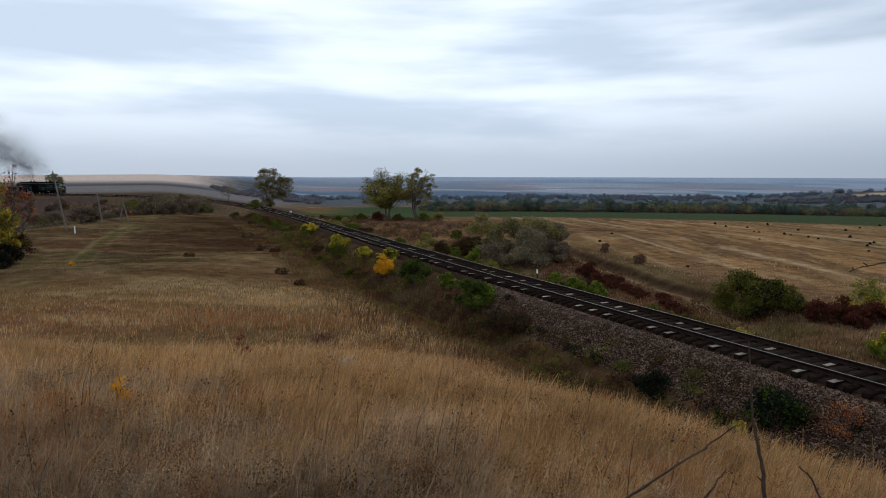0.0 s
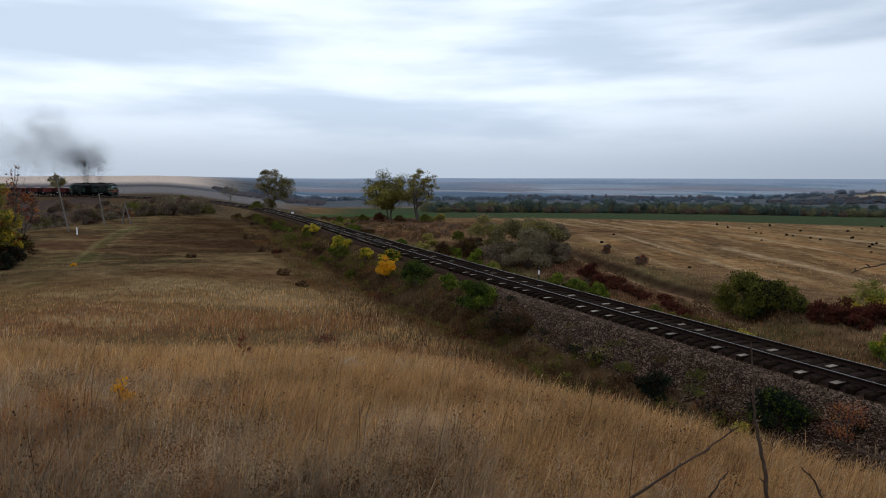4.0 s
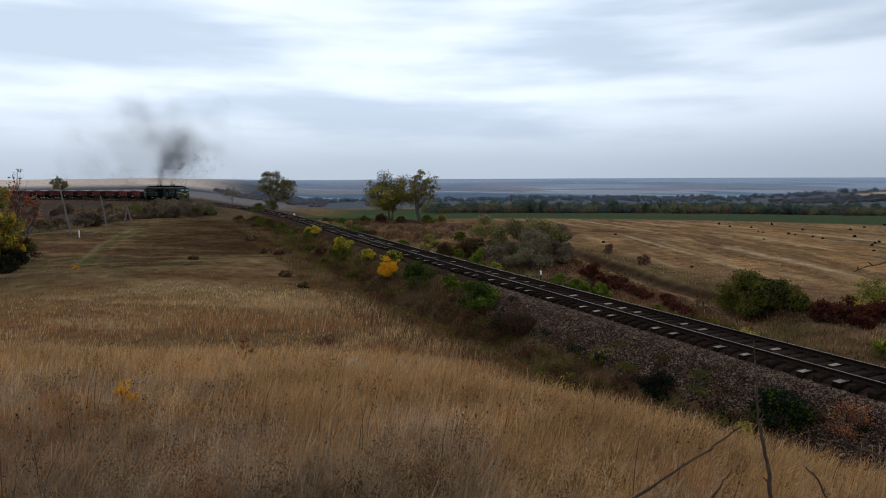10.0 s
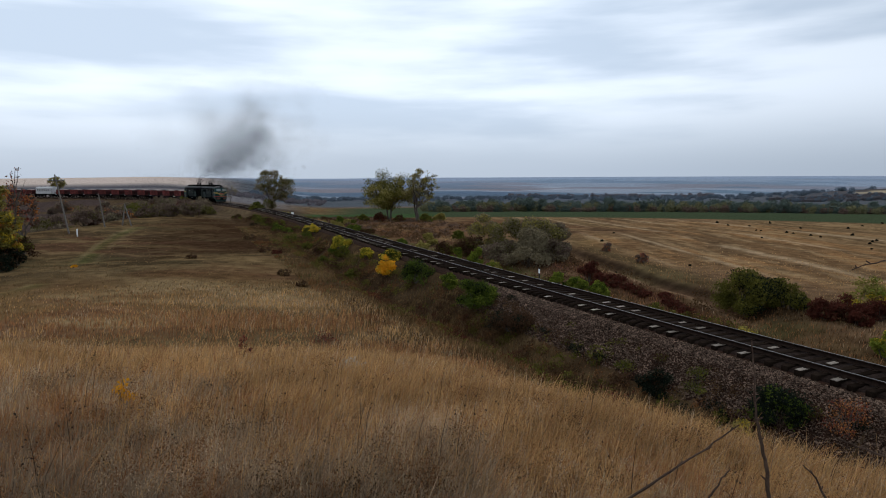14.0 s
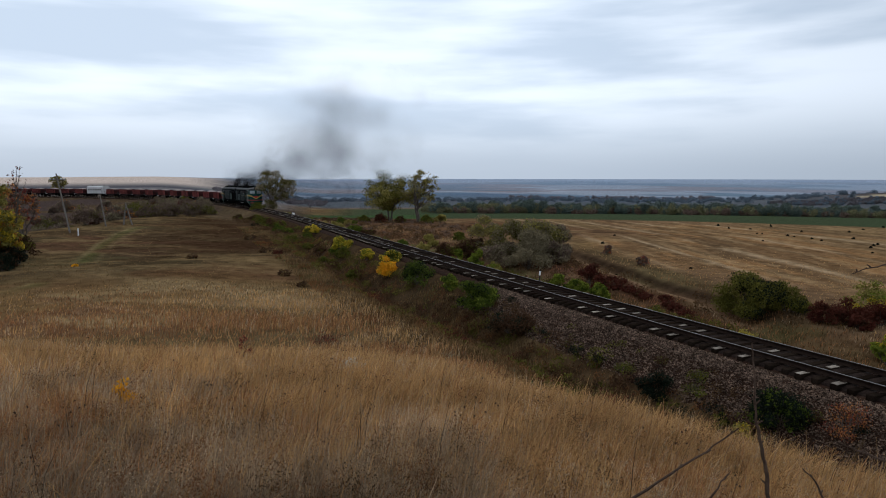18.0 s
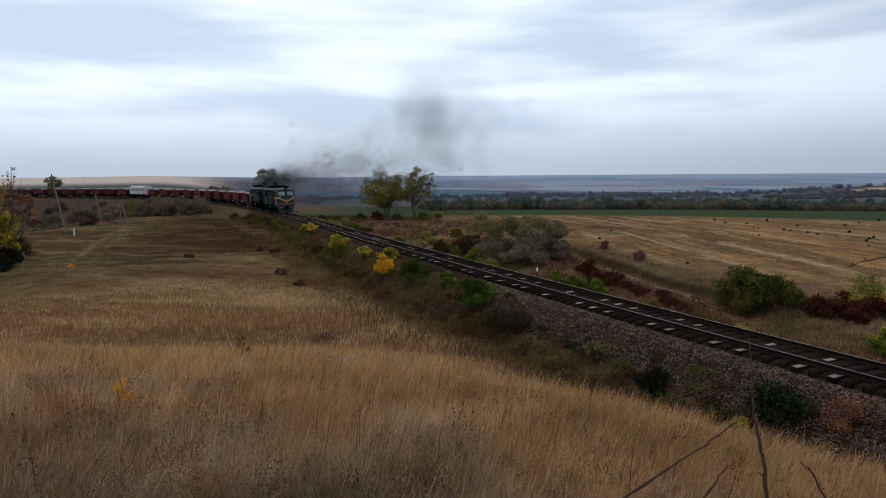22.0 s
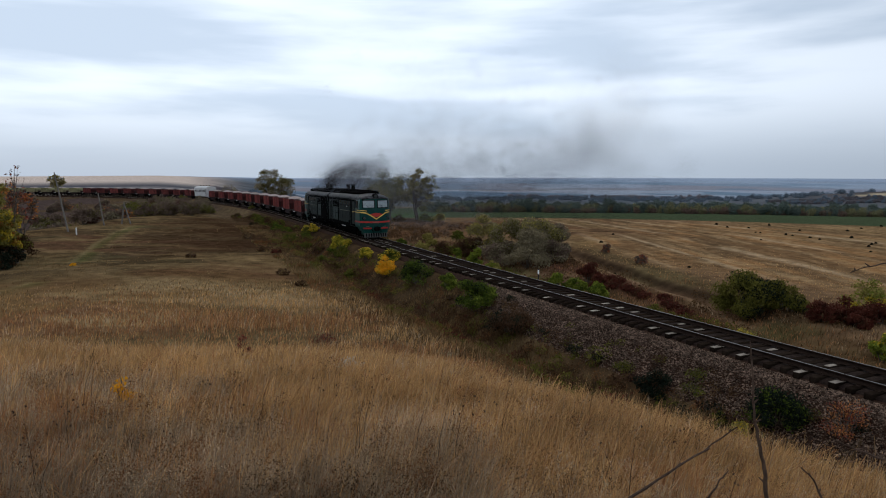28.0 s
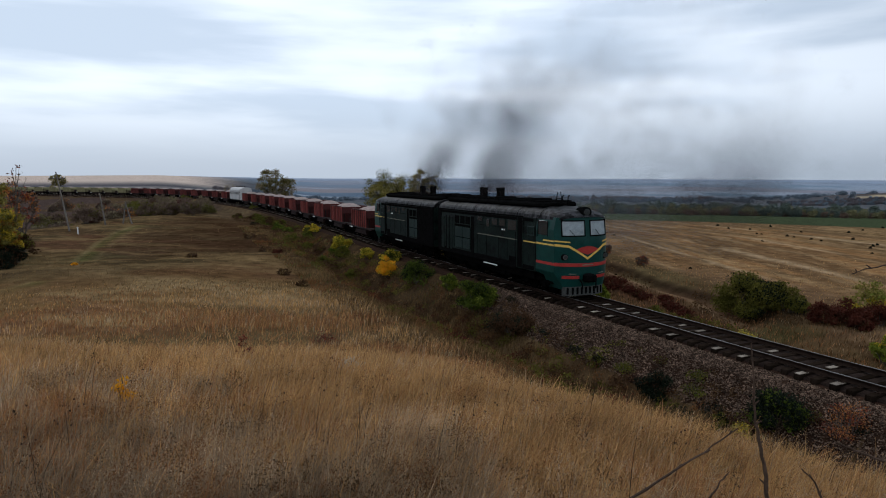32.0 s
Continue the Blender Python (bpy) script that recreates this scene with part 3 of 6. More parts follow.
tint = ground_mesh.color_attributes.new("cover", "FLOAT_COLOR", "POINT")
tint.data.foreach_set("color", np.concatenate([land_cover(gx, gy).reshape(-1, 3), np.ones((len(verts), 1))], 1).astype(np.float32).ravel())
tagged(new("ground", ground_mesh), "dry autumn grassland and fields falling to a valley tinted with haze", "ground", kind="structure")


# ---- railway ----
def swept(profile, s_values, name, mat, wobble=0.0):
    """A profile of (side, up) drawn along the line."""
    rng = np.random.RandomState(11)
    rows = []
    for side, up in profile:
        x, y, z = on_track(s_values, side, up)
        if wobble and abs(side) > 1.0:
            z = z + rng.uniform(-wobble, wobble, len(s_values))
            x = x + rng.uniform(-wobble, wobble, len(s_values))
        rows.append(np.stack([x, y, z], -1))
    v = np.stack(rows, 1)
    n, k = v.shape[:2]
    i, j = np.meshgrid(np.arange(n - 1), np.arange(k), indexing="ij")
    f = np.stack([i * k + j, i * k + (j + 1) % k, (i + 1) * k + (j + 1) % k, (i + 1) * k + j], -1).reshape(-1, 4)
    return np_mesh(name, v.reshape(-1, 3), f, mat)


railway = thing("railway_track", "single broad-gauge railway line on weathered mixed sleepers", "railway", kind="structure")
SHOULDER = [(-2.2, -0.85), (-1.75, -0.42), (-1.2, -0.36), (1.2, -0.36), (1.7, -0.38), (2.1, -0.75)]
FLANK = [(-4.8, -2.85), (-3.6, -1.45), (-2.3, -0.55), (-1.75, -0.405), (-1.5, -0.405), (-1.5, -0.9)]
OILED = [(-1.30, -0.45), (-1.22, -0.30), (-0.9, -0.245), (-0.4, -0.225), (0.4, -0.225), (0.9, -0.24), (1.22, -0.28), (1.30, -0.45)]
part("ballast", swept(SHOULDER, np.arange(-110, 700, 0.5), "ballast", "ballast_stone", 0.02), "", railway, "grey-brown crushed stone bed")
part("ballast_flank", swept(FLANK, np.arange(-110, 7.5, 0.25), "ballast_flank", "ballast_stone", 0.05), "", railway, "crushed stone spilling down the embankment")
part("oiled_ballast", swept(OILED, np.arange(-110, 700, 0.5), "oiled_ballast", "ballast_oiled"), "", railway, "oil-blackened stone between the rails")
HEAD = 0.033
RAIL = [(-0.066, -0.18), (0.066, -0.18), (0.066, -0.165), (0.012, -0.14), (0.010, -0.05), (HEAD, -0.04), (HEAD, -0.004), (-HEAD, -0.004), (-HEAD, -0.04), (-0.010, -0.05), (-0.012, -0.14), (-0.066, -0.165)]
TOP = [(-HEAD * 0.62, -0.0035), (HEAD * 0.62, -0.0035), (HEAD * 0.5, 0.002), (-HEAD * 0.5, 0.002)]
for centre in (-0.796, 0.796):
    rail = part("rail", swept([(centre + a, b) for a, b in RAIL], np.arange(-110, 700, 2.0), "rail", "rail_rust"), "", railway, "rusty steel rail")
    part("running_surface", swept([(centre + a, b) for a, b in TOP], np.arange(-110, 700, 2.0), "running_surface", "rail_bright"), "", rail, "polished bright railhead")

rng = random.Random(3)
sleeper_wood = Geo().box((0, 0, -0.30), (2.72, 0.24, 0.20), 0.02).mesh("sleeper", "old_sleeper")
PALE = []
for pads in (((0.42, 0.34, 0.17), (-1.12, 0.47, 0.20)), ((-1.11, 0.49, 0.21),), ((0.36, 0.42, 0.18), (-1.13, 0.45, 0.19))):
    g = Geo().box((0, 0, -0.30), (2.72, 0.24, 0.20), 0.02)
    for middle, long, wide in pads:
        g.box((middle, 0, -0.1935), (long, wide, 0.013))
    me = g.mesh("sleeper", "old_sleeper")
    me.materials.append(MATS["pale_sleeper"])
    me.polygons.foreach_set("material_index", [1 if max(me.vertices[i].co.z for i in f.vertices) > -0.195 else 0 for f in me.polygons])
    PALE.append(me)
rest = {"old_sleeper": Geo(), "pale_sleeper": Geo()}
plates = Geo()
s_here, count, gap = -26.0, 0, 2
while s_here < 330:
    x, y, z = on_track(s_here)
    a = float(np.interp(s_here, TRACK_S, TRACK_TURN))
    gap -= 1
    pale = gap < 0
    if pale:
        gap = rng.choice((1, 1, 1, 2, 2, 3, 4))
    m = pose(x, y, z + rng.uniform(-0.012, 0.012), 0, 0, math.degrees(a) + rng.uniform(-1.5, 1.5)) @ pose(rng.uniform(-0.06, 0.06), 0, 0)
    if count < 300:
        ob = part("sleeper", rng.choice(PALE) if pale else sleeper_wood, "", railway)
        ob.matrix_basis = m
    else:
        rest["pale_sleeper" if pale else "old_sleeper"].box(m.translation + Vector((0, 0, -0.29)), (2.7, 0.24, 0.2), 0, m.to_3x3().to_4x4())
    if s_here < 90:
        for c in (-0.796, 0.796):
            p = m @ Vector((c, 0, -0.187))
            plates.box(p, (0.36, 0.16, 0.02), 0, m.to_3x3().to_4x4())
            for e in (-0.11, 0.11):
                plates.box(m @ Vector((c + e, 0.03, -0.165)), (0.035, 0.035, 0.05), 0, m.to_3x3().to_4x4())
    count += 1
    s_here += 0.56 + rng.uniform(-0.03, 0.03)
for key, geo in rest.items():
    tagged(part("sleepers", geo, key, railway), kind="stuff")
tagged(part("tie_plates", plates, "rail_rust", railway), kind="stuff")


# ---- train: local +y is forwards, z = 0 is the rail top, +x the side that the camera sees ----
HALF, FRONT = 7.62, 7.95


def side_half(z):
    if z < 1.3:
        return 1.47 - 0.42 * (1.3 - z) / 0.9
    return 1.47 - 0.10 * max(0.0, z - 3.5) / 0.6


def nose_y(x, z):
    return FRONT - 0.62 * (abs(x) / 1.47) ** 3.2 - 0.11 * max(0.0, z - 2.9) - 0.16 * max(0.0, 1.2 - z)


def nose_strip(points, width, lift=0.012):
    """A painted band on the engine's nose along (x, z) points."""
    g = Geo()
    fine = []
    for (x0, z0), (x1, z1) in zip(points, points[1:]):
        n = max(2, int(abs(x1 - x0) / 0.09))
        fine += [(x0 + (x1 - x0) * k / n, z0 + (z1 - z0) * k / n) for k in range(n)]
    fine.append(points[-1])
    rings = []
    for x, z in fine:
        up, dn = z + width / 2, z - width / 2
        rings.append([(x, nose_y(x, dn) + lift, dn), (x, nose_y(x, up) + lift, up), (x, nose_y(x, up) - 0.05, up), (x, nose_y(x, dn) - 0.05, dn)])
    return g.loft(rings)


def wheelset(r, gauge=1.58):
    g = Geo()
    g.tube([(-gauge / 2 - 0.2, 0, 0), (gauge / 2 + 0.2, 0, 0)], 0.085, 8)
    for c in (-1, 1):
        x = c * gauge / 2
        g.tube([(x - c * 0.06, 0, 0), (x - c * 0.055, 0, 0), (x - c * 0.03, 0, 0), (x + c * 0.065, 0, 0)], [r + 0.028, r + 0.028, r, r - 0.005], 20)
        for k in range(3):
            a = k * 2.1
            g.box((x + c * 0.07, math.cos(a) * r * 0.55, math.sin(a) * r * 0.55), (0.02, 0.14, 0.14), 0.0)
    return g.mesh("wheelset", "underframe")


BIG_WHEELS, SMALL_WHEELS = wheelset(0.525), wheelset(0.475)
WHEELS = []


def bogie(parent, y, axles, r, width=2.5):
    g = Geo()
    span = axles[-1] - axles[0] + 1.5
    for sx in (-1, 1):
        g.box((sx * width / 2 * 0.86, 0, r + 0.22), (0.16, span, 0.24), 0.03)
        for a in axles:
            g.box((sx * width / 2 * 0.9, a, r), (0.2, 0.34, 0.34), 0.04)
            for e in (-0.32, 0.32):
                g.tube([(sx * width / 2 * 0.92, a + e, r - 0.02), (sx * width / 2 * 0.92, a + e, r + 0.26)], 0.085, 8)
    g.box((0, 0, r + 0.18), (width * 0.8, 0.5, 0.3), 0.04)
    b = part("bogie", g, "underframe", parent)
    b.location = (0, y, 0)
    for a in axles:
        w = part("wheelset", BIG_WHEELS if r > 0.5 else SMALL_WHEELS, "", b, "steel wheelset blackened with brake dust")
        w.location = (0, a, r)
        WHEELS.append((w, a, r))
    return b


def engine(label):
    e = thing("diesel_locomotive", label, "locomotive", "coupled engine units")
    # cab: nose and sides to y = 3.5
    rings = []
    for z in np.linspace(0.42, 4.1, 30):
        h, back = side_half(z), 5.6 if z > 1.12 else 6.2
        xs = [h * math.sin(math.pi / 2 * u) for u in np.linspace(-1, 1, 27)]
        rings.append([(-h, back, z)] + [(x, nose_y(x, z), z) for x in xs] + [(h, back, z)])
    cab = part("cab", Geo().loft(rings), "cab_green", e, "faded bright green cab nose")
    # hood between cab and gangway
    ring = lambda y: [(1.45, y, 1.12), (1.47, y, 1.2), (1.47, y, 3.5), (1.40, y, 4.02), (-1.40, y, 4.02), (-1.47, y, 3.5), (-1.47, y, 1.2), (-1.45, y, 1.12)]
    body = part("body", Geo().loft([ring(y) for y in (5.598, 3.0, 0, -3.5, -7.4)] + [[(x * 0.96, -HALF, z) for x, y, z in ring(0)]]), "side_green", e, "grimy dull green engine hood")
    sec = lambda y, top, w: [(w * math.cos(a), y, 3.98 + (top - 3.98) * math.sin(a) ** 0.75) for a in np.linspace(0.0, math.pi, 17)]
    stations = [(7.40, 4.13, 1.2), (7.32, 4.25, 1.34), (7.05, 4.42, 1.40), (6.6, 4.55, 1.42), (6.0, 4.62, 1.43), (3.6, 4.64, 1.44), (0, 4.64, 1.44), (-4, 4.64, 1.44), (-HALF, 4.60, 1.42)]
    roof = part("roof", Geo().loft([[(x, y if y < 7 else nose_y(x, 4.0) - (7.40 - y) + 0.05, z) for x, _, z in sec(y, t, w)] for y, t, w in stations]), "roof_grey", e, "soot-streaked grey roof")
    for y in (5.9, 3.55, 0.9, -1.9, -4.9):
        g = Geo().loft([[(x * 1.006, y + d, z + 0.008) for x, _, z in sec(0, 4.65, 1.445)] for d in (-0.035, 0.035)], caps=False, closed=False)
        part("roof_seam", g, "soot", roof)
    part("gutter", Geo().box((1.455, -1.7, 4.0), (0.06, 11.8, 0.07), 0.01).box((-1.455, -1.7, 4.0), (0.06, 11.8, 0.07), 0.01), "soot", roof)
    # rooftop gear, black with soot
    g = Geo().box((0, -0.9, 4.66), (2.05, 12.6, 0.30), 0.10)
    for y in np.arange(-6.8, 5.2, 0.62):
        g.box((0, y, 4.84), (1.7, 0.36, 0.08), 0.02)
    for y, w_, h_ in ((3.4, 1.2, 0.22), (1.2, 1.5, 0.16), (-0.4, 1.0, 0.26), (-5.4, 1.6, 0.2), (-6.9, 1.1, 0.3)):
        g.box((0.1, y, 4.86), (w_, 0.9, h_), 0.05)
    for sx in (-0.55, 0.55):
        g.tube([(sx, 3.7, 4.84), (sx, -5.8, 4.86)], 0.045, 6)
    part("radiator_deck", g, "soot", roof, "sooty black radiator deck")
    g = Geo().box((0, 4.7, 4.70), (1.1, 2.2, 0.14), 0.04).box((0.3, 5.6, 4.73), (0.5, 0.7, 0.16), 0.04)
    part("roof_hatch", g, "soot", roof)
    for y in (-1.3, -3.6):
        st = Geo().loft([[(sx * a / 2, y + sy * b / 2, z) for sx, sy in ((-1, -1), (1, -1), (1, 1), (-1, 1))] for a, b, z in ((0.5, 0.7, 4.7), (0.48, 0.68, 4.86), (0.32, 0.46, 4.9), (0.30, 0.44, 5.40), (0.36, 0.50, 5.41), (0.36, 0.50, 5.52))])
        part("exhaust_stack", st, "soot", roof, "square sooty exhaust stack")
    mast = Geo()
    for x in (-0.2, 0.2):
        mast.tube([(x, 5.3, 4.7), (x * 0.4, 5.3, 5.35)], 0.02, 5)
    mast.tube([(-0.16, 5.3, 5.0), (0.16, 5.3, 5.0)], 0.015, 5).tube([(-0.3, 4.3, 4.82), (-0.3, 6.3, 4.8)], 0.025, 5).tube([(0.3, 3.6, 4.84), (0.3, 6.1, 4.8)], 0.025, 5)
    part("aerial_mast", mast, "soot", roof)
    rail_ = Geo()
    for sx in (-1, 1):
        rail_.tube([(sx * 0.95, y, 4.62 + 0.16 * (k % 2)) for k, y in enumerate(np.arange(-7.2, 5.4, 0.7))], 0.03, 5)
    part("roof_pipe", rail_, "soot", roof)
    for x in (-0.15, 0.18):
        part("horn", Geo().tube([(x, 5.9, 4.6), (x, 5.9, 5.12), (x, 6.02, 5.16)], [0.03, 0.025, 0.04], 6), "soot", roof)
    lamp = part("headlight", Geo().tube([(0, 7.2, 4.36), (0, 7.75, 4.36), (0, 7.83, 4.36)], [0.24, 0.27, 0.25], 18), "soot", e, "round roof headlight in black housing")
    part("lens", Geo().tube([(0, 7.82, 4.36), (0, 7.845, 4.36)], [0.19, 0.15], 16), "lens_glass", lamp)
    # windscreens
    for sx in (-1, 1):
        c, w = sx * 0.68, 0.53
        frame_, pane = Geo(), Geo()
        xs = np.linspace(c - w, c + w, 9)
        pane.loft([[(x, nose_y(x, z) + 0.008, z) for x in xs] for z in (3.2, 3.55, 3.92)], closed=False, caps=False)
        for a, b in (((c - w, 3.18), (c + w, 3.18)), ((c - w, 3.94), (c + w, 3.94))):
            frame_.loft([[(x, nose_y(x, z) + 0.025, z + d) for d, z in ((-0.03, a[1]), (0.03, a[1]))] + [(x, nose_y(x, a[1]) - 0.03, a[1] + 0.03), (x, nose_y(x, a[1]) - 0.03, a[1] - 0.03)] for x in xs])
        for x in (c - w, c + w):
            frame_.tube([(x, nose_y(x, z) + 0.01, z) for z in (3.16, 3.5, 3.96)], 0.032, 6)
        wnd = part("windscreen", frame_, "soot", cab)
        part("pane", pane, "pale_glass", wnd, "pale curtained windscreen glass")
        part("wiper", Geo().tube([(c, nose_y(c, 3.2) + 0.04, 3.2), (c + 0.25, nose_y(c + .25, 3.5) + 0.05, 3.5)], 0.012, 5), "soot", wnd)
    # painted livery
    part("chevron", nose_strip([(-1.46, 2.72), (-0.95, 2.66), (-0.55, 2.4), (0, 2.03), (0.55, 2.4), (0.95, 2.66), (1.46, 2.72)], 0.12), "stripe_yellow", cab, "yellow painted chevron")
    part("upper_band", nose_strip([(-1.46, 2.92), (-0.9, 2.87)], 0.07), "stripe_yellow", cab)
    part("upper_band", nose_strip([(0.9, 2.87), (1.46, 2.92)], 0.07), "stripe_yellow", cab)
    g = Geo()
    top = [(-0.62, 2.5), (-0.3, 2.62), (0, 2.66), (0.3, 2.62), (0.62, 2.5)]
    low = [(-0.62, 2.48), (-0.34, 2.34), (0, 2.22), (0.34, 2.34), (0.62, 2.48)]
    g.loft([[(x, nose_y(x, z) + 0.012, z) for x, z in top], [(x, nose_y(x, z) + 0.012, z) for x, z in low]], closed=False, caps=False)
    part("emblem_field", g, "stripe_red", cab, "red painted lozenge")
    part("bumper_band", nose_strip([(-1.47, 1.74), (0, 1.70), (1.47, 1.74)], 0.17, 0.03), "stripe_red", cab, "red painted bumper band")
    part("lower_band", nose_strip([(-1.2, 1.10), (-0.45, 1.08)], 0.15, 0.03), "stripe_red", cab)
    part("lower_band", nose_strip([(0.45, 1.08), (1.2, 1.10)], 0.15, 0.03), "stripe_red", cab)
    part("number_bars", nose_strip([(-0.3, 1.71), (0.3, 1.71)], 0.05, 0.045), "stripe_cream", cab)
    for sx in (-1, 1):
        x = sx * 1.12
        y = nose_y(x, 2.12)
        bl = part("marker_light", Geo().tube([(x, y - 0.05, 2.12), (x, y + 0.09, 2.12)], [0.17, 0.15], 14), "soot", cab)
        part("rim", Geo().tube([(x, y + 0.08, 2.12), (x, y + 0.095, 2.12)], [0.135, 0.125], 14), "lamp_rim", bl)
        part("lens", Geo().tube([(x, y + 0.09, 2.12), (x, y + 0.105, 2.12)], [0.085, 0.075], 12), "lens_glass", bl)
        part("foot_rail", nose_strip([(sx * 0.95, 1.27), (sx * 0.62, 1.26)], 0.03, 0.06), "stripe_cream", cab, "thin pale step rail")
        for z in (3.52, 2.3):
            part("cab_handrail", Geo().tube([(sx * 1.5, 5.66, z - 0.5), (sx * 1.53, 5.66, z), (sx * 1.5, 5.66, z + 0.5)], 0.018, 5), "soot", cab)
        part("side_band", Geo().box((sx * 1.474, 6.45, 2.70), (0.012, 1.7, 0.085)), "stripe_yellow", cab)
        part("side_band", Geo().box((sx * 1.474, 6.8, 2.9), (0.012, 1.0, 0.07)), "stripe_yellow", cab)
        part("side_band", Geo().box((sx * 1.474, 6.5, 1.73), (0.012, 1.7, 0.14)), "stripe_red", cab)
        part("cab_window", Geo().box((sx * 1.458, 6.25, 3.52), (0.03, 0.86, 0.74), 0.01), "dark_glass", cab)
        part("window_post", Geo().box((sx * 1.464, 5.78, 3.5), (0.03, 0.09, 0.86), 0.01), "soot", cab)
        part("window_post", Geo().box((sx * 1.464, 6.70, 3.5), (0.03, 0.06, 0.80), 0.01), "soot", cab)
    # coupler, plough and hoses
    pl = Geo()
    pl.loft([[(x, nose_y(x, 0.4) + d, z) for d, z in ((-0.08, 0.62), (0.03, 0.62), (0.05, 0.14), (-0.06, 0.14))] for x in np.linspace(-1.12, 1.12, 17)])
    plough = part("plough", pl, "lamp_rim", e, "slotted grey track plough")
    for x in np.linspace(-0.92, 0.92, 9):
        part("slot", Geo().box((x, nose_y(x, 0.4) + 0.03, 0.38), (0.12, 0.06, 0.36), 0.02), "soot", plough)
    part("coupler", Geo().box((0, FRONT + 0.12, 1.06), (0.46, 0.55, 0.42), 0.08).box((-0.14, FRONT + 0.42, 1.06), (0.16, 0.2, 0.36), 0.05), "soot", e, "black automatic coupler")
    for x in (-0.4, 0.4):
        part("brake_hose", Geo().tube([(x, FRONT - 0.05, 0.95), (x, FRONT + 0.15, 0.85), (x * 0.9, FRONT + 0.2, 0.5)], 0.03, 6), "soot", e)
    # hood sides
    for sx in (-1, 1):
        X = sx * 1.474
        part("waist_line", Geo().box((X, 1.2, 2.68), (0.012, 5.0, 0.05)), "stripe_cream", body, "faded cream waist line")
        part("waist_line", Geo().box((X, 4.9, 2.68), (0.012, 1.35, 0.06)), "stripe_yellow", body, "dirty yellow waist line")
        # black panel painting the cab door's shaded recess, dark posts, panel before it
        d = part("cab_door", Geo().box((X, 3.95, 2.50), (0.03, 0.52, 2.55), 0.01), "soot", body, "flat black panel for the cab door's shaded recess")
        part("door_post", Geo().box((X, 3.64, 2.55), (0.05, 0.08, 2.75), 0.01), "side_green", d)
        part("door_post", Geo().box((X, 4.25, 2.55), (0.05, 0.08, 2.75), 0.01), "side_green", d)
        part("handrail", Geo().tube([(sx * 1.53, 3.55, 1.5), (sx * 1.55, 3.55, 2.3), (sx * 1.53, 3.55, 3.1)], 0.018, 5), "soot", d)
        f = part("door_window", Geo().box((X, 5.05, 3.28), (0.03, 0.74, 0.50), 0.01), "panel_green", body)
        part("pane", Geo().box((X + sx * 0.008, 5.05, 3.28), (0.03, 0.56, 0.36)), "side_green", f)
        # engine-room windows
        for y, w, z, h in ((0.95, 0.66, 3.53, 0.36), (1.9, 0.62, 3.53, 0.36), (3.05, 0.96, 3.46, 0.54), (0.1, 0.34, 3.42, 0.46), (-0.95, 0.66, 3.62, 0.26)):
            f = part("side_window", Geo().box((X, y, z), (0.03, w + 0.1, h + 0.09), 0.01), "side_green", body)
            part("pane", Geo().box((X + sx * 0.008, y, z), (0.03, w, h)), "dark_glass", f)
        n = part("number_plate", Geo().box((X + sx * 0.006, 2.05, 3.14), (0.016, 0.50, 0.19)), "black_paint", body, "black plate with white marks")
        for y, w in ((1.93, 0.16), (2.16, 0.14)):
            part("mark", Geo().box((X + sx * 0.016, y, 3.14), (0.012, w, 0.08)), "white_mark", n)
        part("access_panel", Geo().box((X, 3.1, 1.52), (0.022, 0.78, 0.36), 0.005), "soot", body, "small sooty vent")
        # wide panelled side: riveted seams over its length
        for y in (-1.35, -0.1, 1.45, 2.5):
            part("panel_seam", Geo().box((X, y, 2.05), (0.010, 0.022, 1.2)), "soot", body)
        for z in (1.42, 3.26):
            part("panel_seam", Geo().box((X, 1.05, z), (0.010, 5.0, 0.02)), "soot", body)
        # flat black panel paints the dark inside of a doorway
        part("engine_door", Geo().box((X, -2.03, 2.52), (0.045, 0.40, 2.35), 0.01), "soot", body, "black panel painting an open engine-room doorway")
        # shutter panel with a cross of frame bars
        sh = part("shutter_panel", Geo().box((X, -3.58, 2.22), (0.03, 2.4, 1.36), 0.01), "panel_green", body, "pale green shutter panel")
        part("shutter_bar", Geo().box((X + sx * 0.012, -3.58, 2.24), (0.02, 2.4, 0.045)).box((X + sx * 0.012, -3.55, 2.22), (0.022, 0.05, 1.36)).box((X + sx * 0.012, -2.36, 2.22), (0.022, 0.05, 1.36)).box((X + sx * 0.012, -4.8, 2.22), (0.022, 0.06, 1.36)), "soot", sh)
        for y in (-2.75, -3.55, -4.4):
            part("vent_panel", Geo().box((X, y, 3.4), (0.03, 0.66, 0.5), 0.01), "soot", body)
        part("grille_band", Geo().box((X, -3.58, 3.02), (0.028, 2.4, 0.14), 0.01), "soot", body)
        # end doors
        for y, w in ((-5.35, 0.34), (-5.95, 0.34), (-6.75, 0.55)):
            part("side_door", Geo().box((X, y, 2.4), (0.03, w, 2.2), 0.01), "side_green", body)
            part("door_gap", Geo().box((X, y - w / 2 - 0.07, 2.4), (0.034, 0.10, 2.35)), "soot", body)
        # black panel paints soot and the shade beside the gangway
        part("gangway_shade", Geo().box((X, -7.3, 2.58), (0.045, 0.60, 2.85), 0.02), "soot", body, "end panel painted black for soot and the gangway's shade")
        part("cornice", Geo().box((X, -1.0, 3.86), (0.03, 12.6, 0.16), 0.01), "soot", body, "black strip below the roof edge")
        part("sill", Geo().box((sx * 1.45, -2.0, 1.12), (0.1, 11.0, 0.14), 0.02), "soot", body)
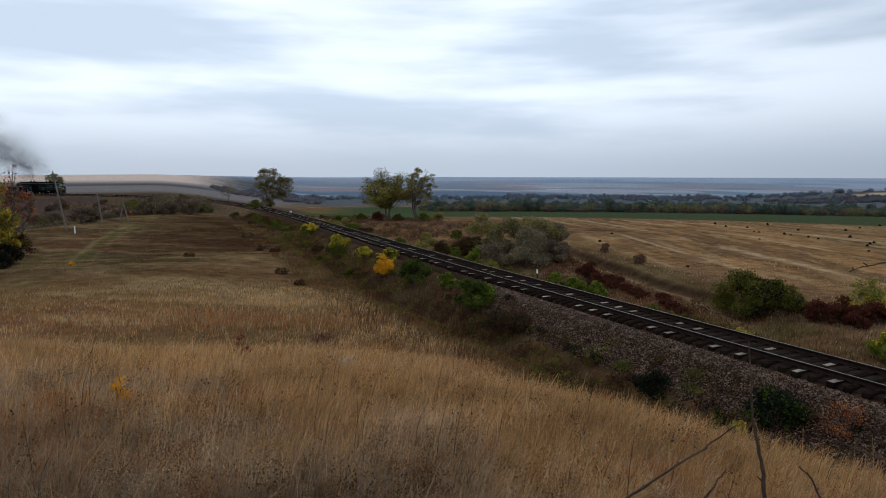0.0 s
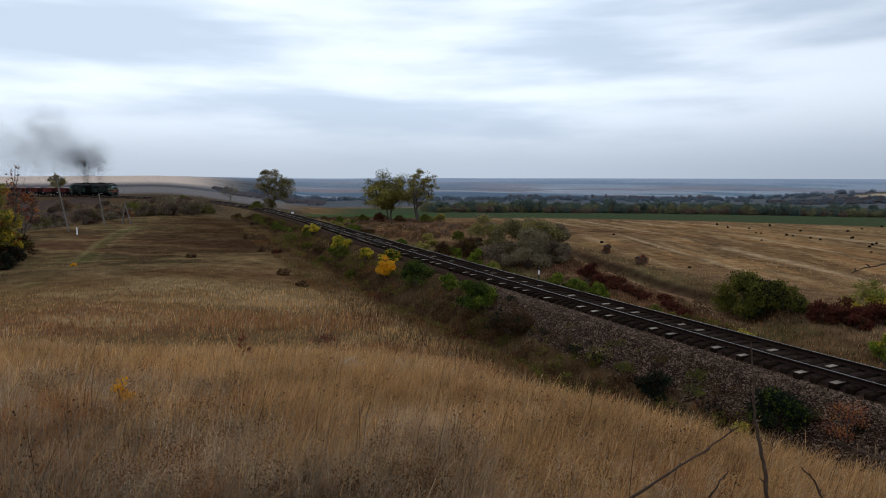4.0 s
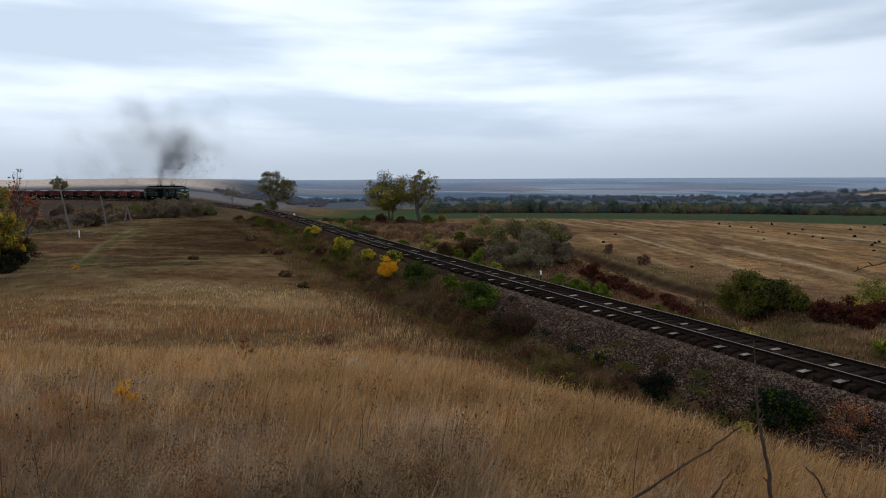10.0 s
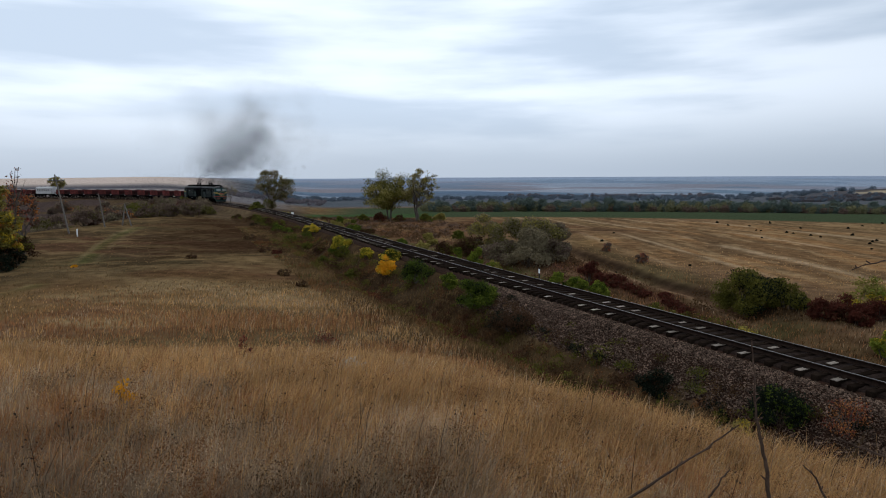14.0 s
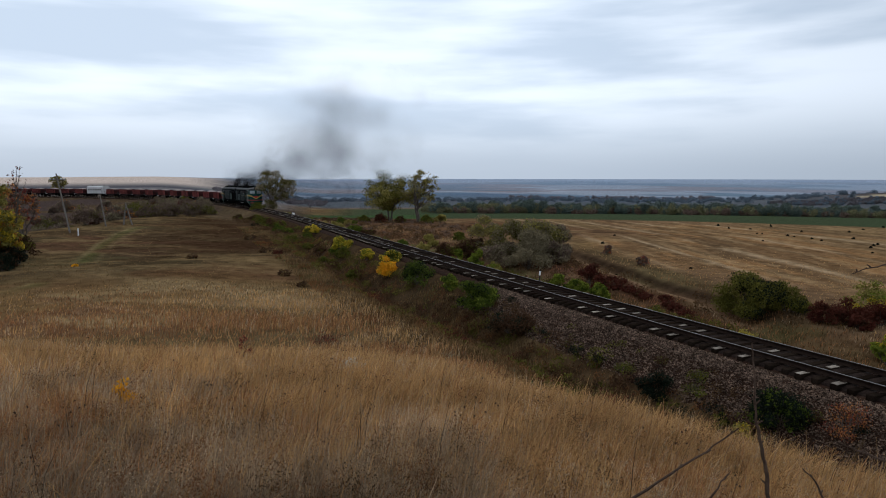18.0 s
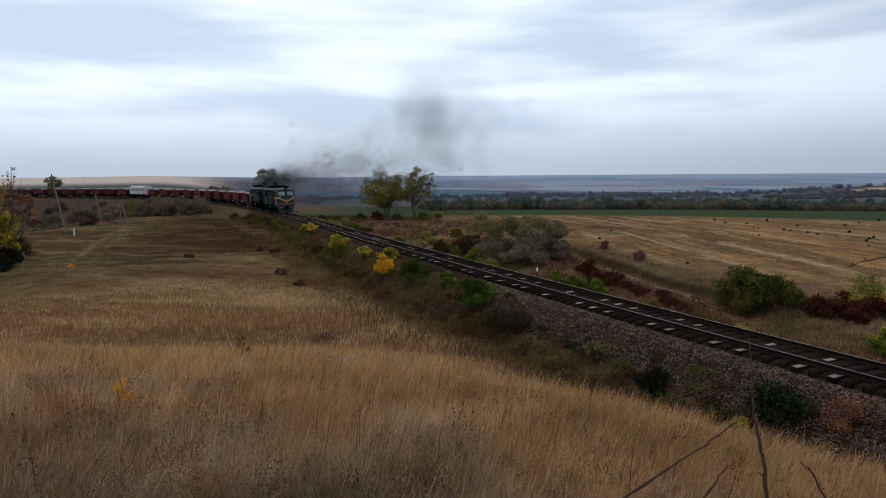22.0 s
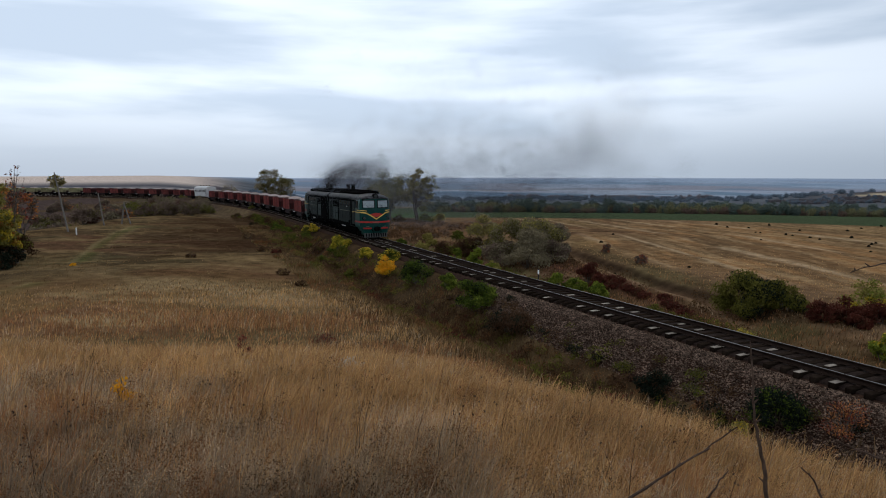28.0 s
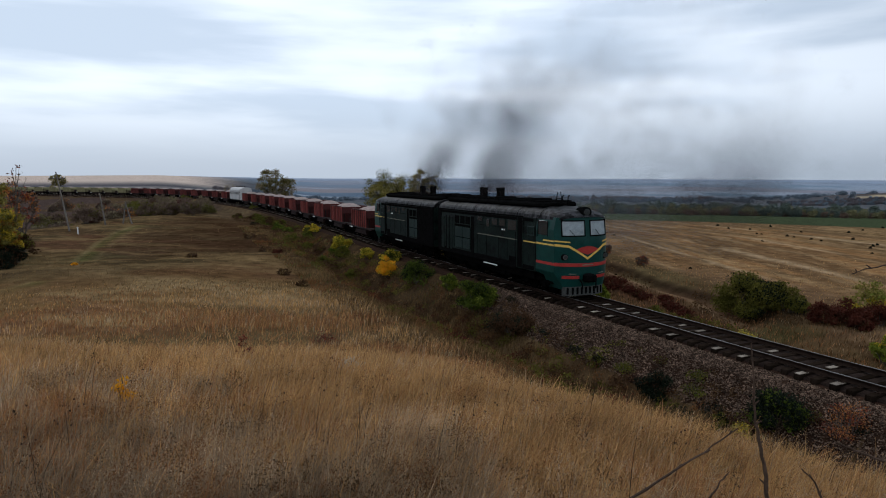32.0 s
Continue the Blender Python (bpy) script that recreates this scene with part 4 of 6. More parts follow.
        part("lower_panel", Geo().box((X, -0.9, 1.29), (0.026, 12.6, 0.22), 0.008), "soot", body, "black lower side panel")
        part("step_edge", Geo().box((sx * 1.46, 0.4, 0.96), (0.05, 1.7, 0.055)), "white_mark", body, "white edge of the step board")
        for y in (3.95, -5.3):
            lad = Geo()
            for k in range(3):
                lad.box((sx * 1.42, y, 0.45 + 0.28 * k), (0.22, 0.5, 0.03))
            lad.tube([(sx * 1.5, y - 0.26, 0.4), (sx * 1.5, y - 0.26, 1.15)], 0.018, 5).tube([(sx * 1.5, y + 0.26, 0.4), (sx * 1.5, y + 0.26, 1.15)], 0.018, 5)
            part("ladder", lad, "underframe", body)
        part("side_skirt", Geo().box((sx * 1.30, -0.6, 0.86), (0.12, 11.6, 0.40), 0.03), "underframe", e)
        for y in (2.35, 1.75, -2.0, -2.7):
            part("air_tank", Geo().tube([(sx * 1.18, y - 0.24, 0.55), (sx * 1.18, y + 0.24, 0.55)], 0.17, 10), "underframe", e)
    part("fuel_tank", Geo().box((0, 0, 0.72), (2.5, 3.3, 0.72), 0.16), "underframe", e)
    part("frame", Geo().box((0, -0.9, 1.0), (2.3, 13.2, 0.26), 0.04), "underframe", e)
    part("gangway", Geo().box((0, -HALF - 0.18, 2.3), (1.3, 0.34, 2.2), 0.06), "soot", e, "black rubber gangway")
    for y in (4.15, -4.35):
        bogie(e, y, (-1.95, 0, 1.95), 0.525, 2.9)
    # the body stands 3.2 m wide over running gear of the usual gauge
    for o in e.children_recursive:
        if o.name.split(".")[0] not in ("bogie", "wheelset"):
            o.data.transform(Matrix.Diagonal((1.09, 1.0, 1.0, 1.0)))
    return e


def hopper(paint, label):
    w = thing("hopper_wagon", label, "wagon", "ballast hopper wagons")
    top, low, L, ends = 3.0, 1.22, 2.95, 3.3
    for sx in (-1, 1):
        X = sx * 1.5
        wall = Geo()
        wall.loft([[(X, -ends, low), (X, -L - 0.05, top - 0.75), (X, -L + 0.4, top), (X, L - 0.4, top), (X, L + 0.05, top - 0.75), (X, ends, low)],
                   [(X - sx * 0.08, -ends, low), (X - sx * 0.08, -L - 0.05, top - 0.75), (X - sx * 0.08, -L + 0.4, top), (X - sx * 0.08, L - 0.4, top), (X - sx * 0.08, L + 0.05, top - 0.75), (X - sx * 0.08, ends, low)]])
        side = part("side_wall", wall, paint, w)
        for k in range(8):
            y = -2.7 + k * 0.7714
            part("rib", Geo().box((X + sx * 0.05, y, (top + low) / 2 - 0.03), (0.1, 0.2, top - low - 0.08), 0.02), "rib_red" if paint == "wagon_red" else paint, side)
        part("top_rail", Geo().box((X + sx * 0.03, 0, top - 0.02), (0.14, 2 * L - 0.8, 0.12), 0.03), paint, side)
        part("side_sill", Geo().box((X, 0, 1.18), (0.16, 9.6, 0.2), 0.03), "wagon_dark", side)
        part("dosing_gear", Geo().box((sx * 1.1, 0, 0.78), (0.5, 4.2, 0.4), 0.08).tube([(sx * 1.3, -2.4, 0.55), (sx * 1.3, 2.4, 0.55)], 0.07, 8), "wagon_dark", w)
        part("edge_mark", Geo().box((X + sx * 0.09, -3.0, 1.06), (0.02, 1.3, 0.09)), "white_mark", side, "worn white edge marking")
    for sy in (-1, 1):
        part("end_wall", Geo().loft([[(-1.42, sy * (L - 0.35), top - 0.05), (1.42, sy * (L - 0.35), top - 0.05), (1.42, sy * (L + 0.02), top - 0.75), (1.42, sy * 2.7, low), (-1.42, sy * 2.7, low), (-1.42, sy * (L + 0.02), top - 0.75)],
                                      [(-1.42, sy * (L - 0.43), top - 0.05), (1.42, sy * (L - 0.43), top - 0.05), (1.42, sy * (L - 0.06), top - 0.75), (1.42, sy * 2.6, low), (-1.42, sy * 2.6, low), (-1.42, sy * (L - 0.06), top - 0.75)]]), paint, w)
        for x in (-1.3, 1.3):
            part("end_post", Geo().box((x, sy * (ends - 0.05), (top + low) / 2 - 0.4), (0.12, 0.12, 1.1), 0.02), "wagon_dark", w)
        plat = part("end_platform", Geo().box((0, sy * 4.3, 1.22), (2.7, 1.15, 0.12), 0.02), "wagon_dark", w)
        rail_ = Geo()
        for x in (-1.25, -0.4, 0.4, 1.25):
            rail_.tube([(x, sy * 4.8, 1.25), (x, sy * 4.8, 2.25)], 0.022, 5)
        rail_.tube([(-1.25, sy * 4.8, 2.25), (1.25, sy * 4.8, 2.25)], 0.022, 5).tube([(-1.25, sy * 4.8, 1.75), (1.25, sy * 4.8, 1.75)], 0.018, 5)
        part("handrail", rail_, "wagon_dark", plat)
        part("air_tank", Geo().tube([(-0.9, sy * 4.25, 1.6), (0.9, sy * 4.25, 1.6)], 0.28, 12).box((0.0, sy * 4.25, 1.35), (0.9, 0.5, 0.2), 0.02), "wagon_dark", plat)
        part("coupler", Geo().box((0, sy * 5.1, 1.05), (0.34, 0.7, 0.34), 0.06), "underframe", w)
        bogie(w, sy * 3.55, (-0.92, 0.92), 0.475, 2.3)
    part("centre_sill", Geo().box((0, 0, 1.05), (0.5, 9.8, 0.34), 0.03), "underframe", w)
    heap = Geo()
    rings = []
    rr = random.Random(8)
    for y in np.linspace(-L + 0.45, L - 0.45, 17):
        e = max(0.0, 1 - (y / (L - 0.3)) ** 2)
        rings.append([(x, y, top - 0.34 + (0.22 + 0.46 * e ** 0.9) * max(0.0, 1 - (x / 1.42) ** 2) ** 0.8 + rr.uniform(-0.03, 0.03)) for x in np.linspace(-1.41, 1.41, 11)])
    heap.loft(rings, closed=False, caps=False)
    part("gravel_load", heap, "wagon_load", w, "heaped pale pinkish crushed stone")
    return w


def crew_car():
    w = thing("crew_car", "white painted staff wagon with a row of windows", "wagon")
    half = 5.9
    ring = lambda y, k=1.0: [(1.45 * k, y, 1.15), (1.47 * k, y, 3.65), (1.2 * k, y, 4.0), (0.6 * k, y, 4.2), (0, y, 4.27), (-0.6 * k, y, 4.2), (-1.2 * k, y, 4.0), (-1.47 * k, y, 3.65), (-1.45 * k, y, 1.15)]
    body = part("body", Geo().loft([ring(-half), ring(0), ring(half)]), "wagon_white", w)
    for sx in (-1, 1):
        for y in np.linspace(-4.6, 4.6, 8):
            f = part("window", Geo().box((sx * 1.475, float(y), 2.85), (0.05, 0.75, 0.8), 0.01), "wagon_white", body)
            part("pane", Geo().box((sx * 1.49, float(y), 2.85), (0.04, 0.58, 0.62)), "dark_glass", f)
        part("side_sill", Geo().box((sx * 1.46, 0, 1.2), (0.08, 2 * half, 0.16), 0.02), "wagon_dark", body)
        part("ladder", Geo().tube([(sx * 1.52, 5.3, 1.0), (sx * 1.52, 5.3, 3.4)], 0.02, 5).tube([(sx * 1.52, 5.7, 1.0), (sx * 1.52, 5.7, 3.4)], 0.02, 5), "wagon_dark", body)
    for y in (-4.2, -1.2, 1.6, 4.4):
        part("roof_vent", Geo().tube([(0, y, 4.2), (0, y, 4.5), (0, y, 4.62)], [0.16, 0.16, 0.3], 10), "wagon_dark", body)
    part("centre_sill", Geo().box((0, 0, 1.0), (2.0, 12.6, 0.28), 0.03), "underframe", w)
    for sy in (-1, 1):
        part("coupler", Geo().box((0, sy * 6.4, 1.05), (0.34, 0.7, 0.34), 0.06), "underframe", w)
        part("end_platform", Geo().box((0, sy * 6.15, 1.18), (2.6, 0.5, 0.1), 0.02), "wagon_dark", w)
        bogie(w, sy * 4.0, (-0.92, 0.92), 0.475, 2.3)
    return w


TRAIN = []      # vehicle, how far its middle lies behind the engine's nose, half the bogie spacing
NOSE_1, NOSE_2 = 7.7, 23.86
lead = engine("green diesel locomotive with yellow chevron and red bands")
TRAIN.append((lead, NOSE_1, 4.2))
trail = copy_thing(lead, pose(0, 0, 0))
tagged(trail, "soot-stained green second locomotive unit coupled back to back")
# black panels stand for soot and the shade between the units
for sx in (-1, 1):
    part("soot_panel", Geo().box((sx * 1.635, -5.9, 2.55), (0.03, 3.3, 2.8), 0.01), "soot", trail, "end panels painted black for exhaust soot and joint shade")
TRAIN.append((trail, NOSE_2, -4.2))
PITCH = 10.45
red = hopper("wagon_red", "rust-red hopper wagon heaped with pale crushed stone")
yellow = hopper("wagon_yellow", "dirty yellow hopper wagon heaped with pale crushed stone")
where = 32.3
for k in range(10):
    TRAIN.append((red if k == 0 else copy_thing(red, pose(0, 0, 0)), where + PITCH / 2, 3.55))
    where += PITCH
TRAIN.append((crew_car(), where + 6.7, 4.0))
where += 13.4
for k in range(9):
    TRAIN.append((copy_thing(red, pose(0, 0, 0)), where + PITCH / 2, 3.55))
    where += PITCH
for k in range(11):
    TRAIN.append((yellow if k == 0 else copy_thing(yellow, pose(0, 0, 0)), where + PITCH / 2, 3.55))
    where += PITCH


def turning():
    """Wheels turn with the way gone; axles in the same place under their bogies share their keys."""
    done = {}
    every = [(o, 1 if half > 0 else -1) for v, _, half in TRAIN for o in v.children_recursive if o.name.startswith("wheelset")]
    for o, way_ in every:
        r = o.location.z
        key = (round(o.location.y, 2), round(r, 3), way_)
        if key not in done:
            rows, place, t = [], o.location.copy(), 0.0
            while t <= 32.0001:
                rows.append((t, pose(*place, -way_ * math.degrees((nose(0) - nose(t)) / r) % 360)))
                t += 2 / 30
            walk(o, rows)
            done[key] = o
        else:
            first = done[key]
            o.rotation_mode = "QUATERNION"
            o.animation_data_create().action = first.animation_data.action
            o.animation_data.action_slot = first.animation_data.action_slot


# ---- exhaust smoke: loose flakes of soot that leave the stacks and drift apart ----
smoke = thing("exhaust_smoke", "dark grey diesel smoke drifting from the engine stacks", "smoke", kind="stuff")


def soot(spread_, flakes, flake, seed, mat="smoke_dark"):
    rs = np.random.RandomState(seed)
    c = rs.normal(0, spread_, (flakes * 2, 3))
    c = c[np.linalg.norm(c, axis=1) < spread_ * 2.4][:flakes]
    v = (c[:, None] + rs.normal(0, flake, (len(c), 3, 3))).reshape(-1, 3)
    return np_mesh("puff", v, np.arange(len(v)).reshape(-1, 3), mat)


# kinds of puff: meshes, how many in a second, age at which it shows, how loosely it wanders, age at which it settles, from and until when
PUFFS = [([soot(0.45, 5200, 0.0050, 20 + k) for k in range(4)], 28.0, 0.0, 0.42, 4.0, -9, 22),
         ([soot(0.58, 3900, 0.0050, 60 + k) for k in range(4)], 46.0, 0.0, 0.36, 4.0, 22, 32),
         ([soot(1.9, 31000, 0.0071, 30 + k) for k in range(3)], 7.0, 0.9, 0.5, 9.0, -12, 24),
         ([soot(0.95, 13000, 0.0046, 50 + k, "smoke_brown") for k in range(4)], 9.0, 0.35, 0.6, 5.0, 20, 32),
         ([soot(2.0, 34000, 0.0050, 36 + k, "smoke_brown") for k in range(4)], 3.2, 1.2, 0.9, 6.0, 22, 32),
         ([soot(2.2, 40000, 0.0080, 80 + k, "smoke_grey") for k in range(3)], 12.0, 0.7, 0.8, 0.6, 17, 29.5),
         ([soot(4.5, 100000, 0.0076, 40 + k) for k in range(2)], 2.6, 2.2, 0.7, 14.0, -12, 23)]
STACKS = (NOSE_1 + 1.3, NOSE_1 + 3.6, NOSE_2 - 1.3, NOSE_2 - 3.6)


def blown(t):
    """How far the freshening wind has carried the air by t."""
    return Vector((6.6 * t + 2.8 * math.log(1 + math.exp(-(t - 2.4))) + 1.6 * math.log(1 + math.exp(t - 9.0)), -2.0 * t, 0))


def smoking():
    rng_ = random.Random(77)
    for meshes, rate, born, loose, settle, te, until in PUFFS:
        while te < until - 0.05:
            late = 1 / (1 + math.exp(-(te - 28.6) / 0.3))
            heavy = (0.3 if born > 1 and te > 28.6 else 0.6 if 0.4 < born < 2 and 17 < te < 29 else (1.3 if te > 29 and born < 0.5 else 0.7) if born and te > 20 else (0.75 if te > 10 else 1.1) if born else (1.1 if te < 14 else 1.7) if te < 24 else 1.5 if te < 28.4 else 2.7) + 0.35 * math.sin(te * 1.9) + 0.25 * math.sin(te * 0.7 + 1)
            te += rng_.uniform(0.4, 1.6) / rate / max(0.35, heavy)
            back = rng_.choice(STACKS if te > 28.5 else (STACKS[0], STACKS[1], STACKS[2], STACKS[2], STACKS[3], STACKS[3]))
            ob = part("smoke_puff", meshes[rng_.randrange(len(meshes))], "", smoke)
            turn = [rng_.uniform(0, 360) for _ in range(3)]
            wander = [rng_.gauss(0, 1) for _ in range(3)]
            calm = 1.25 - 0.84 / (1 + math.exp(-(te - 11.5) / 1.3)) - 0.10 / (1 + math.exp(-(te - 19.0) / 1.2)) + 0.22 / (1 + math.exp(-(te - 24.5) / 0.8)) + 0.93 * late
            if born > 0.5 and 16 < te < 28.8:
                calm *= rng_.uniform(-0.3, 1.4) if settle > 1 else rng_.uniform(-0.3, 0.5)
            calm *= rng_.uniform(0.9, 1.1)
            start = Vector(on_track(nose(te) + back, 0, 5.1))
            ahead = Vector(on_track(nose(te) + back - 1, 0, 5.1)) - start

            def aloft(age):
                ride = 2.0 + 0.8 * late
                own = ride * (1 - math.exp(-age / ride))
                grow = loose * ((0.2 + 0.45 * age + 0.15 * age * age) * (1 - late) + (0.26 + 0.42 * age + 0.62 * age * age) * late)
                if 8 < te and (not born or late > 0.5):
                    grow += (0.20 + (0.22 if te > 22 else 0.0) - 0.32 * late) * max(0.0, age - 0.9) ** 2
                if te > 22 and born < 0.5:
                    grow += 0.55 * max(0.0, age - 2.2) ** 2
                grow = min(grow, 9.0 if not born else 11.0)
                p = start + ahead * 8.9 * own + blown(te + age) - blown(te) - (blown(te + 0.1) - blown(te)) * 10 * own
                lift = calm * (1.1 * age + 4.2 * (1 - math.exp(-age / 1.5)))
                slow = calm * 0.70 * (0.55 * age + 3.4 * (age - 0.8 * (1 - math.exp(-age / 0.8))))
                p.z += lift + (slow - lift) * late - 0.4 * max(0.0, age - settle) ** 2
                p = p + Vector((wander[0], wander[1], wander[2] * (0.8 - 0.4 * late))) * grow * 0.8
                p.z = max(p.z, -30.0)
                return p

            rows = []
            t, up = 0.0, te + born
            while t < up - 0.2:
                if born:
                    q = on_track(nose(up) + back, 0, -9.0 - 4 * born)
                else:
                    q = on_track(nose(t) + back, 0, 2.75)
                rows.append((t, pose(*q, *turn)))
                t += 2.0 if not born else 40.0
            if up > 0.15:
                rows.append((up - 0.12, pose(*(on_track(nose(up) + back, 0, -9.0 - 4 * born) if born else on_track(nose(up - 0.12) + back, 0, 2.75)), *turn)))
            marks = [up + a for a in (0.0, 0.35, 0.8, 1.5, 2.5, 4.0, 6.0, 9.0, 13.0, 18.0, 26.0, 36.0, 46.0)]
            marks = sorted({max(0.0, m) for m in marks if m <= 32} | {32.0})
            for m in marks:
                if m >= up - 1e-6:
                    age = m - te
                    rows.append((m, pose(*aloft(age), turn[0] + 7 * age, turn[1], turn[2] + 5 * age)))
            keep = {}
            for r_ in rows:
                if 0 <= r_[0] <= 32:
                    keep[frame(r_[0])] = r_
            walk(ob, [keep[k] for k in sorted(keep)])


# ---- plants ----
def leaf_cloud(rs, lobes, count, size, flat=0.75, clump=0, reach=0.72):
    """count leaves as small folded quads round lobes (x, y, z, radius)."""
    lobes = np.asarray(lobes, float)
    if clump:
        k = rs.normal(0, 1, (len(lobes) * clump, 3))
        k /= np.linalg.norm(k, axis=1)[:, None]
        k[:, 2] = np.abs(k[:, 2]) * 1.1 - 0.25
        big = np.repeat(lobes, clump, axis=0)
        lobes = np.concatenate([big[:, :3] + k * big[:, 3:] * reach, big[:, 3:] * rs.uniform(0.62 - 0.4 * reach, 1.1 - 0.75 * reach, (len(big), 1))], 1)
    pick = rs.choice(len(lobes), count, p=lobes[:, 3] ** 2 / (lobes[:, 3] ** 2).sum())
    d = rs.normal(0, 1, (count, 3))
    d /= np.linalg.norm(d, axis=1)[:, None]
    d[:, 2] *= flat
    c = lobes[pick, :3] + d * (lobes[pick, 3] * (0.35 + 0.75 * rs.rand(count) ** 0.6))[:, None]
    a = rs.normal(0, 1, (count, 3))
    a /= np.linalg.norm(a, axis=1)[:, None]
    b = np.cross(a, rs.normal(0, 1, (count, 3)))
    b /= np.linalg.norm(b, axis=1)[:, None]
    s = (size * rs.uniform(0.6, 1.35, count))[:, None]
    v = np.stack([c - a * s, c + b * s * 0.5, c + a * s, c - b * s * 0.5], 1).reshape(-1, 3)
    return v, np.arange(4 * count).reshape(-1, 4)


def bush(name, label, at, width, tall, leaves, count=1600, size=0.07, category="shrub", group="", seed=0, sink=0.05):
    """leaves: material and share pairs."""
    rs = np.random.RandomState(seed + 1000)
    x, y = at
    z = float(height(np.array([x]), np.array([y]))[0]) - sink
    b = thing(name, label, category, group, at=pose(x, y, z))
    k = max(8, int(12 * (width / max(tall, 0.3)) ** 0.5))
    lobes = []
    for _ in range(k):
        a, q = rs.uniform(0, 6.283), rs.rand() ** 0.5
        h = tall * (1 - 0.45 * q ** 2) * rs.uniform(0.45, 0.86)
        lobes.append((math.cos(a) * q * width * 0.33, math.sin(a) * q * width * 0.33, h, width * rs.uniform(0.15, 0.22)))
    for _ in range(k // 2):
        a = rs.uniform(0, 6.283)
        lobes.append((math.cos(a) * width * 0.3, math.sin(a) * width * 0.3, tall * 0.22, width * rs.uniform(0.14, 0.2)))
    g = Geo()
    for lx, ly, lz, lr in lobes:
        j = rs.uniform(-0.06, 0.06, 2) * width
        if name.endswith("_weed"):
            part("stem", Geo().tube([(lx * 0.12, ly * 0.12, -0.1), (lx * 0.5 + j[0], ly * 0.5 + j[1], lz * 0.5), (lx, ly, lz + lr * 0.5)], [0.006, 0.005, 0.003], 4, caps=False), "bark", b)
            continue
        g.tube([(lx * 0.12, ly * 0.12, -0.1), (lx * 0.5 + j[0], ly * 0.5 + j[1], lz * 0.5), (lx, ly, lz + lr * 0.5)], [0.012 + 0.012 * width * 0.4, 0.012, 0.004], 4, caps=False)
    if not name.endswith("_weed"):
        part("stem", g, "bark", b)
    for mat, share in leaves:
        v, f = leaf_cloud(rs, lobes if share > 0.4 else [lobes[i] for i in rs.choice(len(lobes), max(3, len(lobes) // 2), replace=False)], int(count * share * (1.0 if name.endswith("_weed") else 1.7)), size, clump=0 if name.endswith("_weed") else 6, reach=0.38)
        v[:, 2] = np.maximum(v[:, 2], 0.0)
        part("foliage", np_mesh("foliage", v, f, mat), "", b)
    return b


def tree(name, label, at, tall, width, leaves, count=5000, size=0.16, seed=0, bare=0.18, group="", trunks=1, lean=0.0, full=1.0, low=0.3):
    rs = np.random.RandomState(seed + 500)
    x, y = at
    z = float(height(np.array([x]), np.array([y]))[0]) - 0.1
    t = thing(name, label, "tree", group, at=pose(x, y, z))
    wood, lobes = Geo(), []

    def limb(p, d, length, radius, depth):
        pts, rads = [p], [radius]
        for k in range(4):
            d = (d + Vector(rs.normal(0, 0.16, 3)) + Vector((0, 0, 0.06))).normalized()
            p = p + d * length / 4
            pts.append(p), rads.append(radius * (1 - 0.16 * (k + 1)))
        wood.tube(pts, rads, 6 if depth else 8, caps=depth > 1)
        if depth >= 2:
            lobes.append((*p, width * rs.uniform(0.085, 0.15)))
            if rs.rand() < 0.6:
                lobes.append((*(pts[2] + Vector(rs.normal(0, width * 0.04, 3))), width * rs.uniform(0.06, 0.1)))
            return
        for k in range(5 if depth == 0 else 4):
            a = rs.uniform(0, 6.283)
            out = Vector((math.cos(a), math.sin(a), 0)) * (width / tall) * (1.15 if depth == 0 else 0.9)
            base = pts[rs.randint(2 if depth == 0 else 1, 5)]
            limb(base, (d * 0.75 + out * rs.uniform(0.5, 1.0)).normalized(), length * rs.uniform(0.55, 0.8), radius * 0.5, depth + 1)

    for k in range(trunks):
        a = k * 2.4
        limb(Vector((0.35 * k * math.cos(a), 0.35 * k * math.sin(a), 0)), Vector((lean + 0.22 * k * math.cos(a), 0.2 * k * math.sin(a), 1)).normalized(), tall * (0.42 + bare * 0.4), tall * 0.022, 0)
    for _ in range(int(26 * full)):
        a, q, h = rs.uniform(0, 6.283), rs.rand() ** 0.5, rs.uniform(-1, 1)
        e = (1 - h * h) ** 0.5 * q * width * 0.40
        lobes.append((math.cos(a) * e + lean * tall * 0.5, math.sin(a) * e, tall * (low + (0.94 - low) * (h * 0.5 + 0.5)), width * rs.uniform(0.09, 0.16)))
    lobes = np.array(lobes)
    top = lobes[:, 2].max() + 0.3
    fit = tall / top
    lobes[:, 2] *= fit
    spread = max(abs(lobes[:, 0]).max(), abs(lobes[:, 1]).max()) + 0.1
    k = (width / 2) / spread
    lobes[:, :2] *= k
    wood.v = [(vx * (1 + (k - 1) * min(1, vz / tall * 2)), vy * (1 + (k - 1) * min(1, vz / tall * 2)), vz * fit) for vx, vy, vz in wood.v]
    part("trunk", wood, "bark", t)
    for mat, share in leaves:
        some = lobes if share > 0.45 else lobes[rs.choice(len(lobes), max(4, len(lobes) // 2), replace=False)]
        v, f = leaf_cloud(rs, some, int(count * share), size, 0.85, clump=7)
        part("crown", np_mesh("crown", v, f, mat), "", t)
    return t



def beside(s, side):
    x, y, _ = on_track(s, side)
    return round(float(x), 2), round(float(y), 2)


